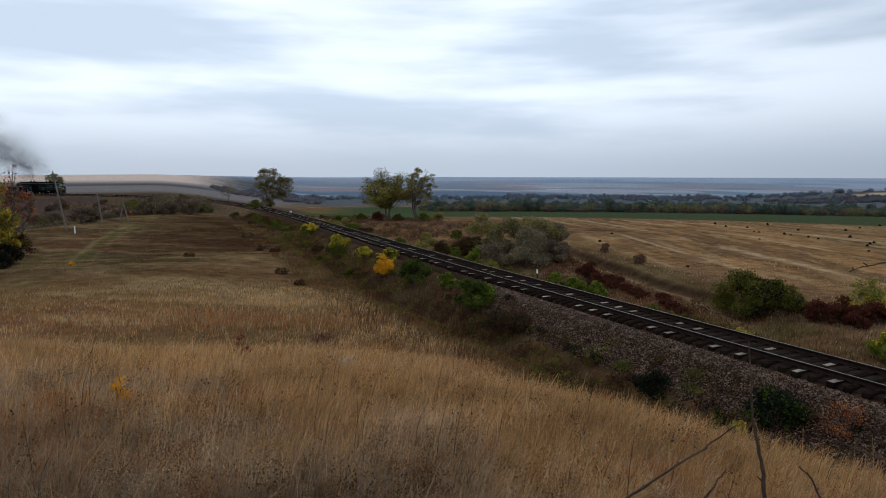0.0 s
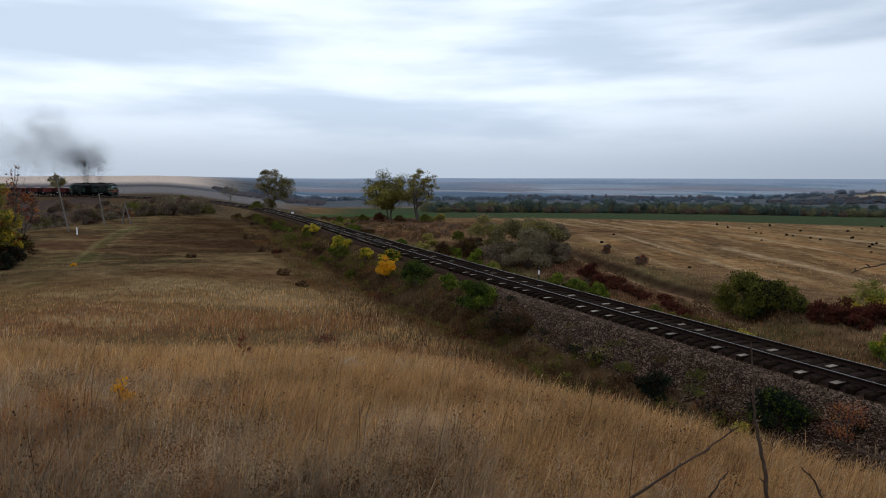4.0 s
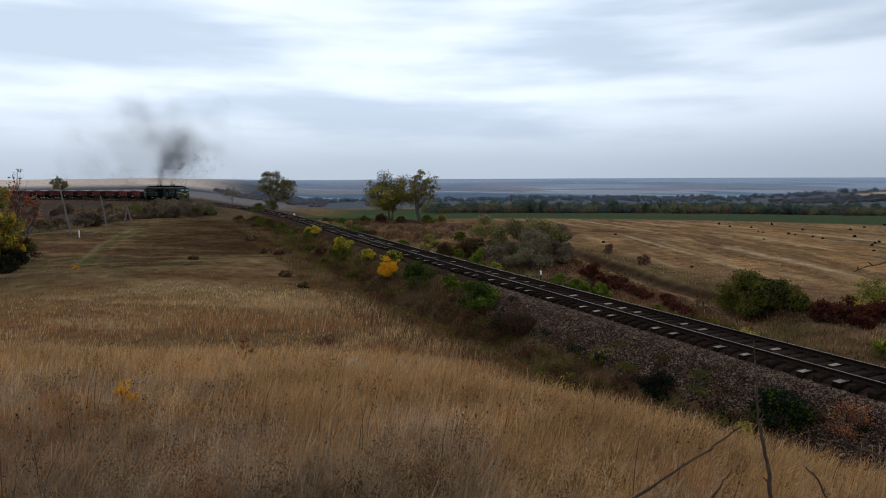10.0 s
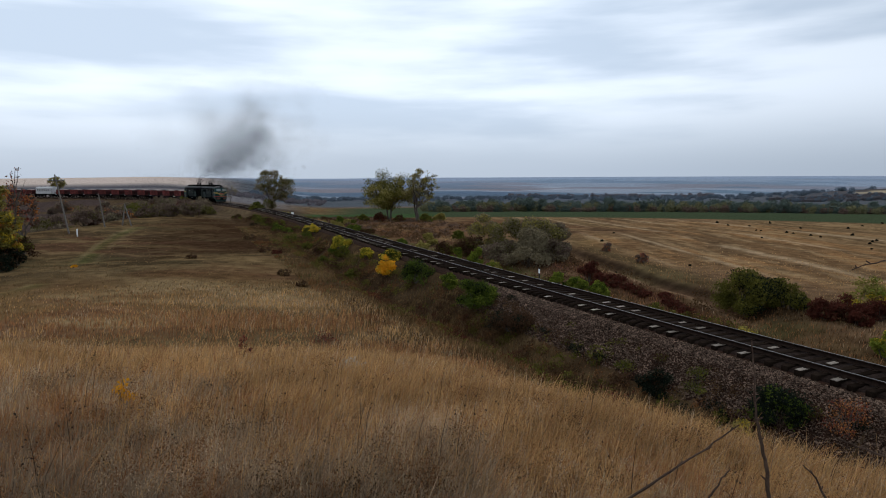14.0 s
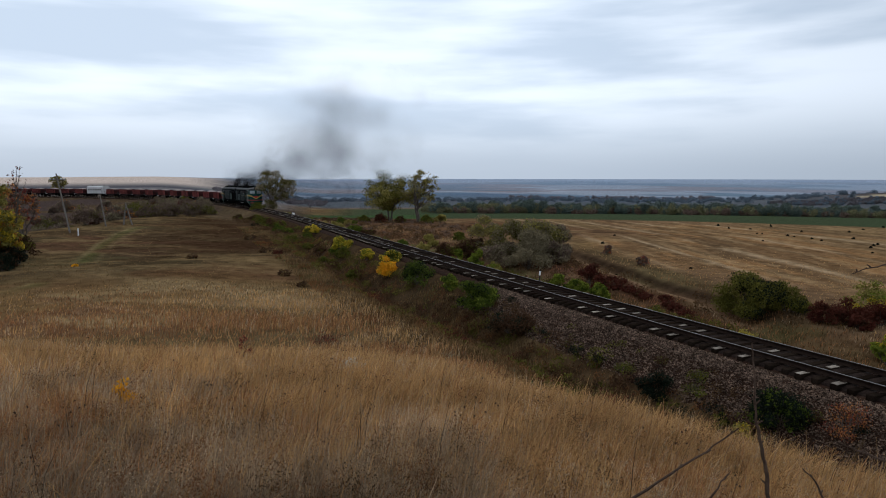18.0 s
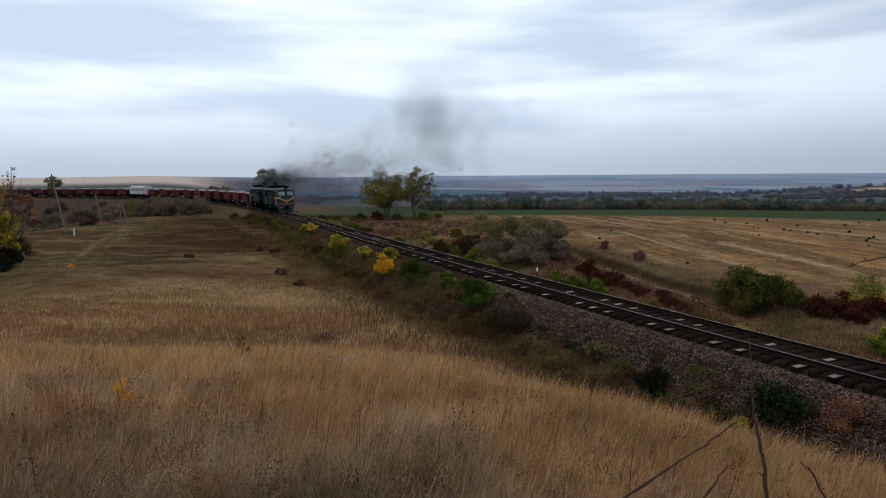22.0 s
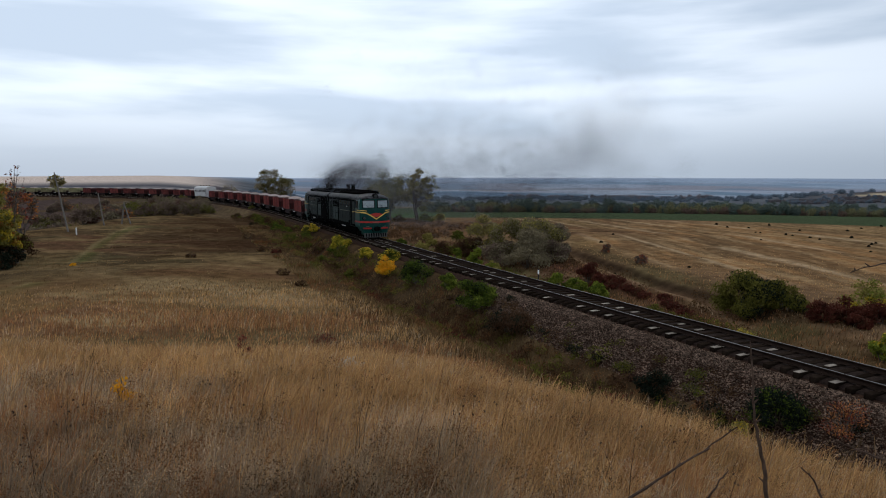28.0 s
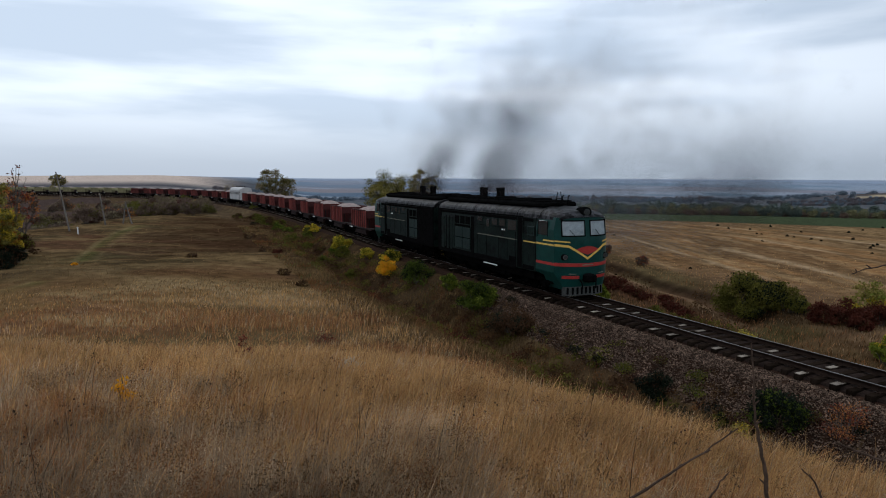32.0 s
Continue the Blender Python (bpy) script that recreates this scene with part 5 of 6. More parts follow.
GREEN, LIME, OLIVE = (("leaf_green", 0.8), ("leaf_lime", 0.2)), (("leaf_lime", 0.6), ("leaf_green", 0.4)), (("leaf_olive", 0.75), ("leaf_green", 0.25))
BROWN, WINE, GREY = (("leaf_brown", 0.8), ("leaf_olive", 0.2)), (("leaf_wine", 0.85), ("leaf_brown", 0.15)), (("leaf_grey", 0.45), ("leaf_olive", 0.4), ("scrub_brown", 0.15))
DARK, GOLD, YELLOW = (("leaf_dark", 0.8), ("leaf_brown", 0.2)), (("leaf_gold", 0.85), ("leaf_yellow", 0.15)), (("leaf_yellow", 0.5), ("leaf_lime", 0.5))

# trees beyond the line
tree("oak_tree", "round-crowned dull green field tree beside the railway", (-40.2, 149), 9.9, 9.6, (("leaf_olive", 0.35), ("leaf_grey", 0.65)), 13000, 0.14, seed=3, low=0.16)
tree("willow_tree", "yellowing broad tree with several dark trunks", (-11.2, 131), 9.6, 11.4, (("leaf_olive", 0.55), ("leaf_straw", 0.45)), 17000, 0.15, seed=8, trunks=2, low=0.26)
tree("poplar_tree", "thin half-bare autumn tree with a straggling crown", (-5.2, 127), 10.2, 6.6, (("leaf_straw", 0.5), ("leaf_grey", 0.3), ("leaf_olive", 0.2)), 6000, 0.14, seed=12, trunks=2, full=0.6, low=0.3)
tree("field_tree", "lone rounded tree on the swell behind the railway", (-178, 293), 9.6, 8.6, (("leaf_grey", 0.5), ("leaf_straw", 0.5)), 4200, 0.24, seed=21, bare=0.0, low=0.3)
tree("maple_tree", "golden-green autumn tree at the edge of the slope", (-36.5, 51.5), 6.6, 4.4, (("leaf_straw", 0.5), ("leaf_yellow", 0.26), ("leaf_orange", 0.08), ("leaf_olive", 0.16)), 20000, 0.11, seed=31, bare=-0.2, full=1.6, low=0.12)
tree("bare_tree", "nearly bare young tree with a few dark leaves", (-35.6, 52.5), 8.3, 2.6, (("leaf_brown", 0.6), ("leaf_red", 0.4)), 160, 0.10, seed=33, full=0.1)
tree("dead_sapling", "small leafless grey tree beside the line", (-59, 176), 5.6, 5.5, (("leaf_grey", 1.0),), 420, 0.16, seed=40, full=0.3)
tree("rowan_tree", "thin rowan with rusty orange-red autumn leaves", (-40.3, 60.5), 6.6, 3.4, (("leaf_orange", 0.22), ("leaf_red", 0.22), ("scrub_brown", 0.56)), 3000, 0.10, seed=41, full=0.8, low=0.2)
bush("thorn_shrub", "dark olive and brown thorn shrub below the maple", (-37.8, 56.5), 2.8, 2.5, (("leaf_olive", 0.3), ("leaf_brown", 0.7)), 1800, 0.10, seed=42)
bush("thorn_shrub", "dark dense thorn shrub under the trees", (-35.4, 51.0), 3.0, 2.3, DARK, 2400, 0.10, seed=43)
bush("thorn_shrub", "dark dense thorn shrub under the trees", (-34.0, 48.2), 2.4, 1.5, DARK, 1800, 0.10, seed=44)
bush("thorn_shrub", "dark dense thorn shrub under the trees", (-35.8, 48.5), 3.4, 2.6, (("leaf_olive", 0.6), ("leaf_dark", 0.4)), 2200, 0.10, seed=45)

# shrubs on the near side of the embankment
bush("autumn_shrub", "low rounded shrub in brilliant golden yellow leaf", (-4.5, 50.0), 2.1, 1.75, GOLD, 2600, 0.075, seed=1)
bush("autumn_shrub", "green shrub turning yellow beside the golden one", beside(23.4, -2.7), 2.2, 1.7, (("leaf_green", 0.5), ("leaf_yellow", 0.25), ("leaf_olive", 0.25)), 2000, 0.075, seed=2)
bush("autumn_shrub", "lemon-yellow shrub beside the rails", (-10.8, 66.1), 2.4, 2.0, YELLOW, 2000, 0.09, seed=4)
bush("autumn_shrub", "small lemon-yellow shrub beside the rails", (-7.1, 57.4), 1.5, 1.5, YELLOW, 1300, 0.085, seed=5)
bush("autumn_shrub", "small lemon-yellow shrub beside the rails", (-18.6, 85.8), 1.5, 1.4, (("leaf_yellow", 0.9), ("leaf_lime", 0.1)), 800, 0.11, seed=6)
bush("autumn_shrub", "small lemon-yellow shrub beside the rails", (-16.9, 82.8), 1.5, 1.5, (("leaf_yellow", 0.8), ("leaf_lime", 0.2)), 800, 0.11, seed=7)
bush("green_shrub", "dense dark green shrub on the bank", (-1.9, 44.8), 3.1, 1.7, (("leaf_green", 0.6), ("leaf_dark", 0.4)), 3000, 0.07, seed=10)
bush("green_shrub", "fresh light green shrub on the bank", (0.2, 40.6), 1.5, 1.3, (("leaf_lime", 0.45), ("leaf_green", 0.55)), 1900, 0.065, seed=11)
bush("green_shrub", "large leafy green shrub on the stone bank", (1.8, 35.7), 2.9, 2.3, (("leaf_green", 0.72), ("leaf_lime", 0.16), ("leaf_dark", 0.12)), 4600, 0.065, seed=13)
bush("brown_shrub", "withered dark brown shrub on the stone bank", (3.4, 31.3), 2.7, 1.5, (("leaf_brown", 0.75), ("leaf_dark", 0.25)), 3600, 0.055, seed=14)
bush("dark_shrub", "nearly black withered shrub at the foot of the bank", (7.4, 22.0), 1.6, 1.05, DARK, 2600, 0.045, seed=15)
bush("dark_shrub", "dark blue-green shrub at the foot of the bank", (9.9, 18.2), 2.0, 1.15, (("leaf_dark", 0.8), ("leaf_green", 0.2)), 3600, 0.045, seed=16)
bush("dark_shrub", "small dark shrub at the foot of the bank", (8.6, 19.2), 0.7, 0.65, (("leaf_olive", 0.6), ("leaf_dark", 0.4)), 700, 0.04, seed=17)
bush("sumac_shrub", "sparse shrub with rusty orange leaves", (11.0, 16.7), 1.7, 1.0, (("leaf_orange", 0.38), ("leaf_red", 0.37), ("leaf_brown", 0.25)), 1300, 0.022, seed=18)
bush("yellow_weed", "small yellowing weed clump", (8.9, 18.4), 0.8, 0.75, (("leaf_straw", 0.7), ("leaf_yellow", 0.3)), 700, 0.04, seed=19)
bush("red_weed", "low dark red weed patch", (5.9, 22.6), 2.2, 0.6, (("leaf_wine", 0.6), ("leaf_red", 0.4)), 1200, 0.045, seed=20)
rb = random.Random(50)
for k in range(46):
    s_ = rb.uniform(24, 118)
    side = rb.uniform(-6.4, -2.9)
    w = rb.uniform(0.9, 2.2)
    look_ = rb.choice(((GREEN, "low green shrub beside the ballast"), (OLIVE, "low olive shrub beside the ballast"), (BROWN, "low brown withered shrub beside the ballast"), (OLIVE, "low olive shrub beside the ballast"), (BROWN, "low brown withered shrub beside the ballast")))
    bush("bank_shrub", look_[1], beside(s_, side), w, w * rb.uniform(0.4, 0.65), look_[0], 650, 0.1, group="shrubs along the bank", seed=200 + k)

rw = random.Random(61)
for k in range(30):
    s_, side = rw.uniform(-20, 9), -2.1 - 2.3 * rw.random() ** 0.6
    w = rw.uniform(0.5, 1.2)
    look_ = rw.choice(((DARK, "low dark weed patch on the stone"), (BROWN, "low withered brown weeds on the stone"), (OLIVE, "low olive weeds on the stone")))
    bx, by, bz = (float(q) for q in on_track(s_, side))
    top = bz + float(np.interp(-side, (1.4, 1.75, 2.3, 3.6, 4.6), (-0.385, -0.385, -0.51, -1.41, -2.71)))
    bush("stone_weed", look_[1], (bx, by), w, w * rw.uniform(0.25, 0.42), look_[0], 420, 0.036, group="weeds on the stone bank", seed=400 + k, sink=float(height(np.array([bx]), np.array([by]))[0]) - top + 0.03)

# shrubs on the valley side
THICKET = (("leaf_grey", 0.6), ("leaf_straw", 0.2), ("leaf_olive", 0.2))
TANGLE = (("leaf_grey", 0.5), ("scrub_brown", 0.5))
for k, (x, y, w, h, mix_) in enumerate(((4.2, 61, 3.4, 4.3, (("leaf_straw", 0.55), ("leaf_grey", 0.45))), (6.6, 57, 3.8, 4.0, (("leaf_olive", 0.45), ("leaf_grey", 0.55))), (8.8, 56, 3.8, 3.6, THICKET), (7.4, 53.2, 4.0, 2.7, (("leaf_grey", 1.0),)),
                                        (10.2, 57.5, 2.8, 3.2, TANGLE), (5.0, 55.5, 3.2, 2.4, TANGLE), (2.9, 60.5, 2.6, 2.3, BROWN), (9.6, 53.6, 2.4, 1.8, TANGLE))):
    bush("buckthorn_shrub", "tall silvery grey buckthorn thicket", (x - 0.35, y), w * 1.28, h * 1.3, mix_, 5600, 0.085, group="buckthorn thicket", seed=60 + k)
bush("hawthorn_shrub", "broad rounded olive-green hawthorn", (16.75, 34.6), 4.0, 2.75, (("leaf_olive", 0.8), ("leaf_dark", 0.2)), 12500, 0.062, seed=70)
bush("hawthorn_shrub", "low spreading side of the olive-green hawthorn", (18.3, 33.6), 2.9, 1.75, (("leaf_olive", 0.8), ("leaf_dark", 0.2)), 4600, 0.065, seed=71)
for k, (x, y, w, h) in enumerate(((18.9, 31.2, 1.7, 1.2), (20.0, 30.9, 2.0, 1.45), (21.4, 30.6, 2.2, 1.35), (22.6, 30.6, 2.2, 1.2), (19.8, 29.9, 1.4, 0.8))):
    bush("barberry_shrub", "dark wine-red barberry shrub", (x, y), w, h, WINE, 2400, 0.06, group="barberry shrubs", seed=80 + k)
bush("yellow_shrub", "yellow-green shrub behind the barberries", (22.0, 32.6), 2.6, 2.0, (("leaf_straw", 0.55), ("leaf_yellow", 0.3), ("leaf_lime", 0.15)), 2400, 0.07, seed=90)
bush("lime_shrub", "bright lime-green shrub close to the rails", (18.4, 26.0), 1.5, 1.35, (("leaf_lime", 0.8), ("leaf_yellow", 0.2)), 2000, 0.06, seed=91)
bush("lime_shrub", "bright lime-green shrub close to the rails", beside(24.6, 3.9), 1.3, 1.6, LIME, 1500, 0.07, seed=92)
bush("lime_shrub", "bright lime-green shrub close to the rails", beside(20.4, 3.9), 1.7, 1.7, LIME, 2000, 0.07, seed=93)
bush("lime_shrub", "bright lime-green shrub close to the rails", beside(17.5, 4.0), 1.3, 1.0, (("leaf_lime", 0.4), ("leaf_straw", 0.6)), 1100, 0.07, seed=94)
for k, s_ in enumerate((8.6, 6.9, 5.2)):
    bush("lime_shrub", "pale green leafy weeds close to the rails", beside(s_, 4.2 + 0.3 * k), 1.6, 1.15, LIME, 1700, 0.065, seed=95 + k)
bush("barberry_shrub", "dark wine-red barberry shrub", beside(10.4, 8.0), 2.0, 2.1, WINE, 2400, 0.07, group="barberry shrubs", seed=100)
bush("barberry_shrub", "dark wine-red barberry shrub", beside(8.4, 7.4), 1.6, 1.2, WINE, 1500, 0.07, group="barberry shrubs", seed=101)
for k in range(10):
    y = 45.0 - 1.05 * k
    bush("barberry_shrub", "low wine-red barberry shrub in the hollow", (float(gully(y)) - 2.5 + rb.uniform(-0.4, 0.4), y), rb.uniform(0.9, 1.4), rb.uniform(0.28, 0.48), WINE, 620, 0.06, group="barberry shrubs", seed=110 + k)
RUST = (("leaf_red", 0.18), ("leaf_orange", 0.10), ("scrub_brown", 0.72))
bush("field_shrub", "small rust-brown bush on the stubble", (15.5, 60.6), 1.2, 1.2, RUST, 700, 0.07, seed=120)
bush("field_shrub", "small rust-brown bush on the stubble", (16.3, 52.3), 1.2, 1.2, RUST, 700, 0.07, seed=121)
for k in range(26):
    d, a = rb.uniform(48, 130), rb.uniform(0.24, 0.72)
    w = rb.uniform(0.18, 0.42) * d / 80
    bush("field_shrub", "tiny dark thistle clump on the stubble", (d * a, d), w, w * 0.8, DARK, 130, 0.10, group="clumps on the stubble", seed=130 + k)
bush("verge_weed", "yellow-flowered weed clump on the verge", beside(-5.2, 5.6), 1.1, 0.7, (("leaf_yellow", 0.25), ("leaf_straw", 0.75)), 700, 0.05, seed=170)
bush("verge_weed", "dark green weed clump on the verge", beside(-0.6, 4.2), 1.2, 0.7, OLIVE, 900, 0.05, seed=171)
bush("verge_weed", "dark green weed clump on the verge", beside(-2.6, 3.9), 1.0, 0.5, OLIVE, 700, 0.05, seed=172)
for k in range(30):
    s_ = rb.uniform(26, 112)
    w = rb.uniform(1.1, 2.3)
    look_ = rb.choice(((GREEN, "green shrub on the valley verge"), (OLIVE, "olive shrub on the valley verge"), (WINE, "wine-red shrub on the valley verge"), (BROWN, "brown shrub on the valley verge"), (GREEN, "green shrub on the valley verge"), ((("leaf_straw", 1.0),), "straw-coloured shrub on the valley verge")))
    bush("verge_shrub", look_[1], beside(s_, rb.uniform(3.6, 12)), w, w * rb.uniform(0.5, 0.75), look_[0], 800, 0.1, group="shrubs along the verge", seed=300 + k)
# about the foot of the two trees
for k, (x, y, w, h, mix_) in enumerate(((-13, 128, 3.4, 2.0, WINE), (-9, 126, 3.0, 1.4, BROWN), (-3.5, 123, 3.6, 1.6, OLIVE), (-1, 126, 3.0, 2.0, (("leaf_straw", 1.0),)), (-17, 133, 3.0, 1.4, OLIVE), (-43, 146, 4.4, 2.0, OLIVE), (-37, 146, 4.0, 1.8, (("leaf_straw", 0.6), ("leaf_olive", 0.4))))):
    bush("hedge_shrub", "tangled autumn shrub under the trees", (x, y), w, h, mix_, 900, 0.14, group="shrubs under the trees", seed=350 + k)

# thicket that fills the ravine behind the knoll
RAVINE = ((("scrub_brown", 0.6), ("leaf_grey", 0.4)), (("scrub_brown", 0.85), ("leaf_olive", 0.15)), (("leaf_grey", 0.5), ("leaf_olive", 0.5)), (("scrub_brown", 0.85), ("leaf_olive", 0.15)), (("leaf_grey", 0.6), ("scrub_brown", 0.4)), (("leaf_wine", 0.3), ("scrub_brown", 0.7)), (("leaf_orange", 0.15), ("scrub_brown", 0.85)), (("scrub_brown", 0.75), ("leaf_grey", 0.25)), OLIVE)
made = 0
while made < 105:
    x, y = rb.uniform(-125, -52), rb.uniform(92, 215)
    s_, side = (float(q[0]) for q in track_near(np.array([x]), np.array([y])))
    if side > -7 or x / y > -0.30 or x / y < -0.75:
        continue
    if x > -57 and y < 128:
        continue
    if x / y < -0.50 and rb.random() < 0.78:
        continue
    w = rb.uniform(3.0, 6.5)
    bush("ravine_shrub", "leafless brown and olive shrub in the ravine", (x, y), w, w * rb.uniform(0.5, 0.72), rb.choice(RAVINE), 1100, 0.17, group="thicket in the ravine", seed=400 + made)
    made += 1
for k, (px_, d, w, h) in enumerate(((-0.435, 190, 5.5, 5.6), (-0.405, 185, 4.6, 4.4), (-0.46, 180, 6.0, 5.0), (-0.40, 172, 5.0, 3.4), (-0.49, 178, 6.5, 4.6))):
    bush("ravine_shrub", "green rounded shrub at the rim of the ravine", (px_ * d, d), w, h, (OLIVE, OLIVE, BROWN, BROWN, OLIVE)[k], 1100, 0.2, group="thicket in the ravine", seed=470 + k)
# odd shrubs on the knoll
KNOLL_BROWN = (("leaf_brown", 0.6), ("knoll_grass", 0.4))
for k, (x, y, w, mix_) in enumerate(((-18.0, 63, 1.6, KNOLL_BROWN), (-16.2, 61, 1.2, WINE), (-28.5, 48.5, 0.55, GOLD), (-22, 55, 1.2, KNOLL_BROWN), (-9.5, 42, 1.0, KNOLL_BROWN), (-12, 47, 1.3, KNOLL_BROWN), (-24, 78, 2.0, KNOLL_BROWN), (-30, 100, 1.6, DARK))):
    bush("knoll_shrub", "small golden shrub in the turf" if mix_ is GOLD else "small withered shrub in the turf", (x, y), w, w * (0.45 if mix_ is GOLD else 0.38), mix_, 420, 0.07, group="shrubs on the knoll", seed=500 + k)
bush("red_weed", "small crimson-leaved weed in the grass", (-3.0, 9.3), 0.36, 0.72, (("leaf_wine", 0.6), ("leaf_red", 0.4)), 420, 0.02, seed=520)
bush("gold_weed", "golden leaf sprig in the dry grass", (-3.0, 5.75), 0.30, 0.55, (("leaf_gold", 1.0),), 300, 0.020, seed=521)
bush("red_weed", "low crimson weed patch in the dry grass", (-5.0, 26.2), 1.6, 0.5, (("leaf_wine", 0.7), ("leaf_red", 0.3)), 500, 0.035, seed=523)
bush("pale_weed", "bleached pale weed patch below the slope", (0.1, 22.9), 1.1, 0.3, (("white_seed", 1.0),), 420, 0.03, seed=524)
bush("pale_weed", "bleached white umbel weed in the dry grass", (-1.25, 8.3), 0.5, 0.46, (("pale_umbel", 1.0),), 420, 0.02, seed=522)


# rank weeds in the hollow below the bank
def weed_mass(label, n, seed, mat, s_range, side_range, size, leaf, per):
    rs = np.random.RandomState(seed)
    sv, sd = rs.uniform(*s_range, n), rs.uniform(*side_range, n)
    x, y, _ = on_track(sv, sd)
    ok = fbm(x / 2.5 + seed, y / 2.5, 2) > 0.45
    x, y = x[ok], y[ok]
    z = height(x, y)
    q = rs.uniform(*size, len(x))
    v, f = leaf_cloud(rs, np.stack([x, y, z + q * 0.35, q], 1), per * len(x), leaf, 0.8)
    tagged(new("weeds", np_mesh("weeds", v, f, mat)), label, "weeds", kind="stuff")


weed_mass("dead dark brown weeds in the hollow", 300, 61, "dead_weed", (-4, 95), (-9.5, -3.0), (0.25, 0.6), 0.07, 70)
weed_mass("withered brown weeds in the hollow", 340, 62, "leaf_brown", (-16, 70), (-8.0, -3.4), (0.2, 0.5), 0.06, 70)
weed_mass("faded green weeds in the hollow", 380, 63, "leaf_olive", (-14, 60), (-8.5, -3.2), (0.2, 0.45), 0.06, 70)
weed_mass("red-leaved weeds in the hollow", 170, 64, "leaf_wine", (-12, 30), (-8.0, -4.2), (0.2, 0.4), 0.05, 60)
weed_mass("rusty weeds in the hollow", 300, 67, "rust_weed", (-16, 45), (-8.5, -3.6), (0.15, 0.35), 0.035, 100)
weed_mass("dead dark weeds at the foot of the bank", 260, 69, "dead_weed", (-24, -4), (-7.2, -4.2), (0.15, 0.38), 0.05, 70)
weed_mass("dead brown weeds on the stone flank", 260, 72, "dead_weed", (-13, 9), (-5.0, -2.5), (0.12, 0.34), 0.04, 90)
weed_mass("rusty weeds at the foot of the stone flank", 120, 73, "rust_weed", (-22, 6), (-5.4, -3.6), (0.12, 0.3), 0.03, 90)
weed_mass("dull green weeds on the stone flank", 60, 68, "leaf_olive", (-8, 8), (-4.6, -2.6), (0.15, 0.35), 0.045, 60)
weed_mass("dead brown weeds on the valley verge", 420, 65, "dead_weed", (-6, 110), (5.0, 13.0), (0.25, 0.55), 0.07, 60)
weed_mass("russet weeds in the rough meadow by the trees", 500, 70, "scrub_brown", (46, 140), (7.0, 26.0), (0.2, 0.5), 0.08, 50)
weed_mass("dead brown weeds in the rough meadow by the trees", 700, 71, "dead_weed", (46, 140), (7.0, 26.0), (0.25, 0.6), 0.08, 50)
weed_mass("faded green weeds on the valley verge", 200, 66, "leaf_olive", (-10, 90), (2.8, 7.0), (0.15, 0.35), 0.06, 60)


# far woods, one mass each, distance haze in their leaf colours
def far_wood(name, label, spots, mat, leaf, per):
    rs = np.random.RandomState(len(spots))
    lobes = []
    for x, y, w, h in spots:
        z = float(height(np.array([x]), np.array([y]))[0])
        for _ in range(4):
            lobes.append((x + rs.uniform(-0.35, 0.35) * w, y + rs.uniform(-0.3, 0.3) * w, z + h * rs.uniform(0.1, 0.75), w * rs.uniform(0.24, 0.36)))
    v, f = leaf_cloud(rs, lobes, per * len(spots), leaf, 1.0)
    tagged(new(name, np_mesh(name, v, f, mat)), label, "woodland", kind="stuff")


def row_of(count, seed, az, dist, w, h):
    r_ = random.Random(seed)
    out = []
    for k in range(count):
        a, d = az[0] + (az[1] - az[0]) * (k + r_.random()) / count, r_.uniform(*dist)
        ww = r_.uniform(*w)
        out.append((a * d, d, ww, r_.uniform(*h)))
    return out


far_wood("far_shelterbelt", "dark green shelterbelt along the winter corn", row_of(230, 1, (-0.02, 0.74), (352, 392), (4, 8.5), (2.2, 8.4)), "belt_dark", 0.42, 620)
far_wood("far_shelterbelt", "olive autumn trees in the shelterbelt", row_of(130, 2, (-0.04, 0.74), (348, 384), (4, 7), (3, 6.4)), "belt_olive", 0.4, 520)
far_wood("far_shelterbelt", "rust and straw autumn trees in the shelterbelt", row_of(70, 3, (0.0, 0.74), (345, 376), (3, 6), (2, 4.5)), "scrub_brown", 0.4, 360)
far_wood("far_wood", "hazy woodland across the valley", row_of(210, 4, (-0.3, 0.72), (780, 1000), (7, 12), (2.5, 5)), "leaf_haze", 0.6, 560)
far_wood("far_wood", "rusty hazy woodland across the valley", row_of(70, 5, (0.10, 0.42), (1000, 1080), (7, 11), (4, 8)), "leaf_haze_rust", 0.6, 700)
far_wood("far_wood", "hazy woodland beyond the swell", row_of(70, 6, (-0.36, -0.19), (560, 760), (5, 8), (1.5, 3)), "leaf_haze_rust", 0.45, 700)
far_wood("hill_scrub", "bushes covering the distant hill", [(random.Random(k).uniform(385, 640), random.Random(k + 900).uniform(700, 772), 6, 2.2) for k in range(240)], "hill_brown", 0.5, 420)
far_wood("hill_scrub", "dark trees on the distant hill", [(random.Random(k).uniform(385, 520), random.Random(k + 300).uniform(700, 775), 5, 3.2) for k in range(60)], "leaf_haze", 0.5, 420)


# ---- posts and poles ----
def ground_at(x, y):
    return float(height(np.array([x]), np.array([y]))[0])


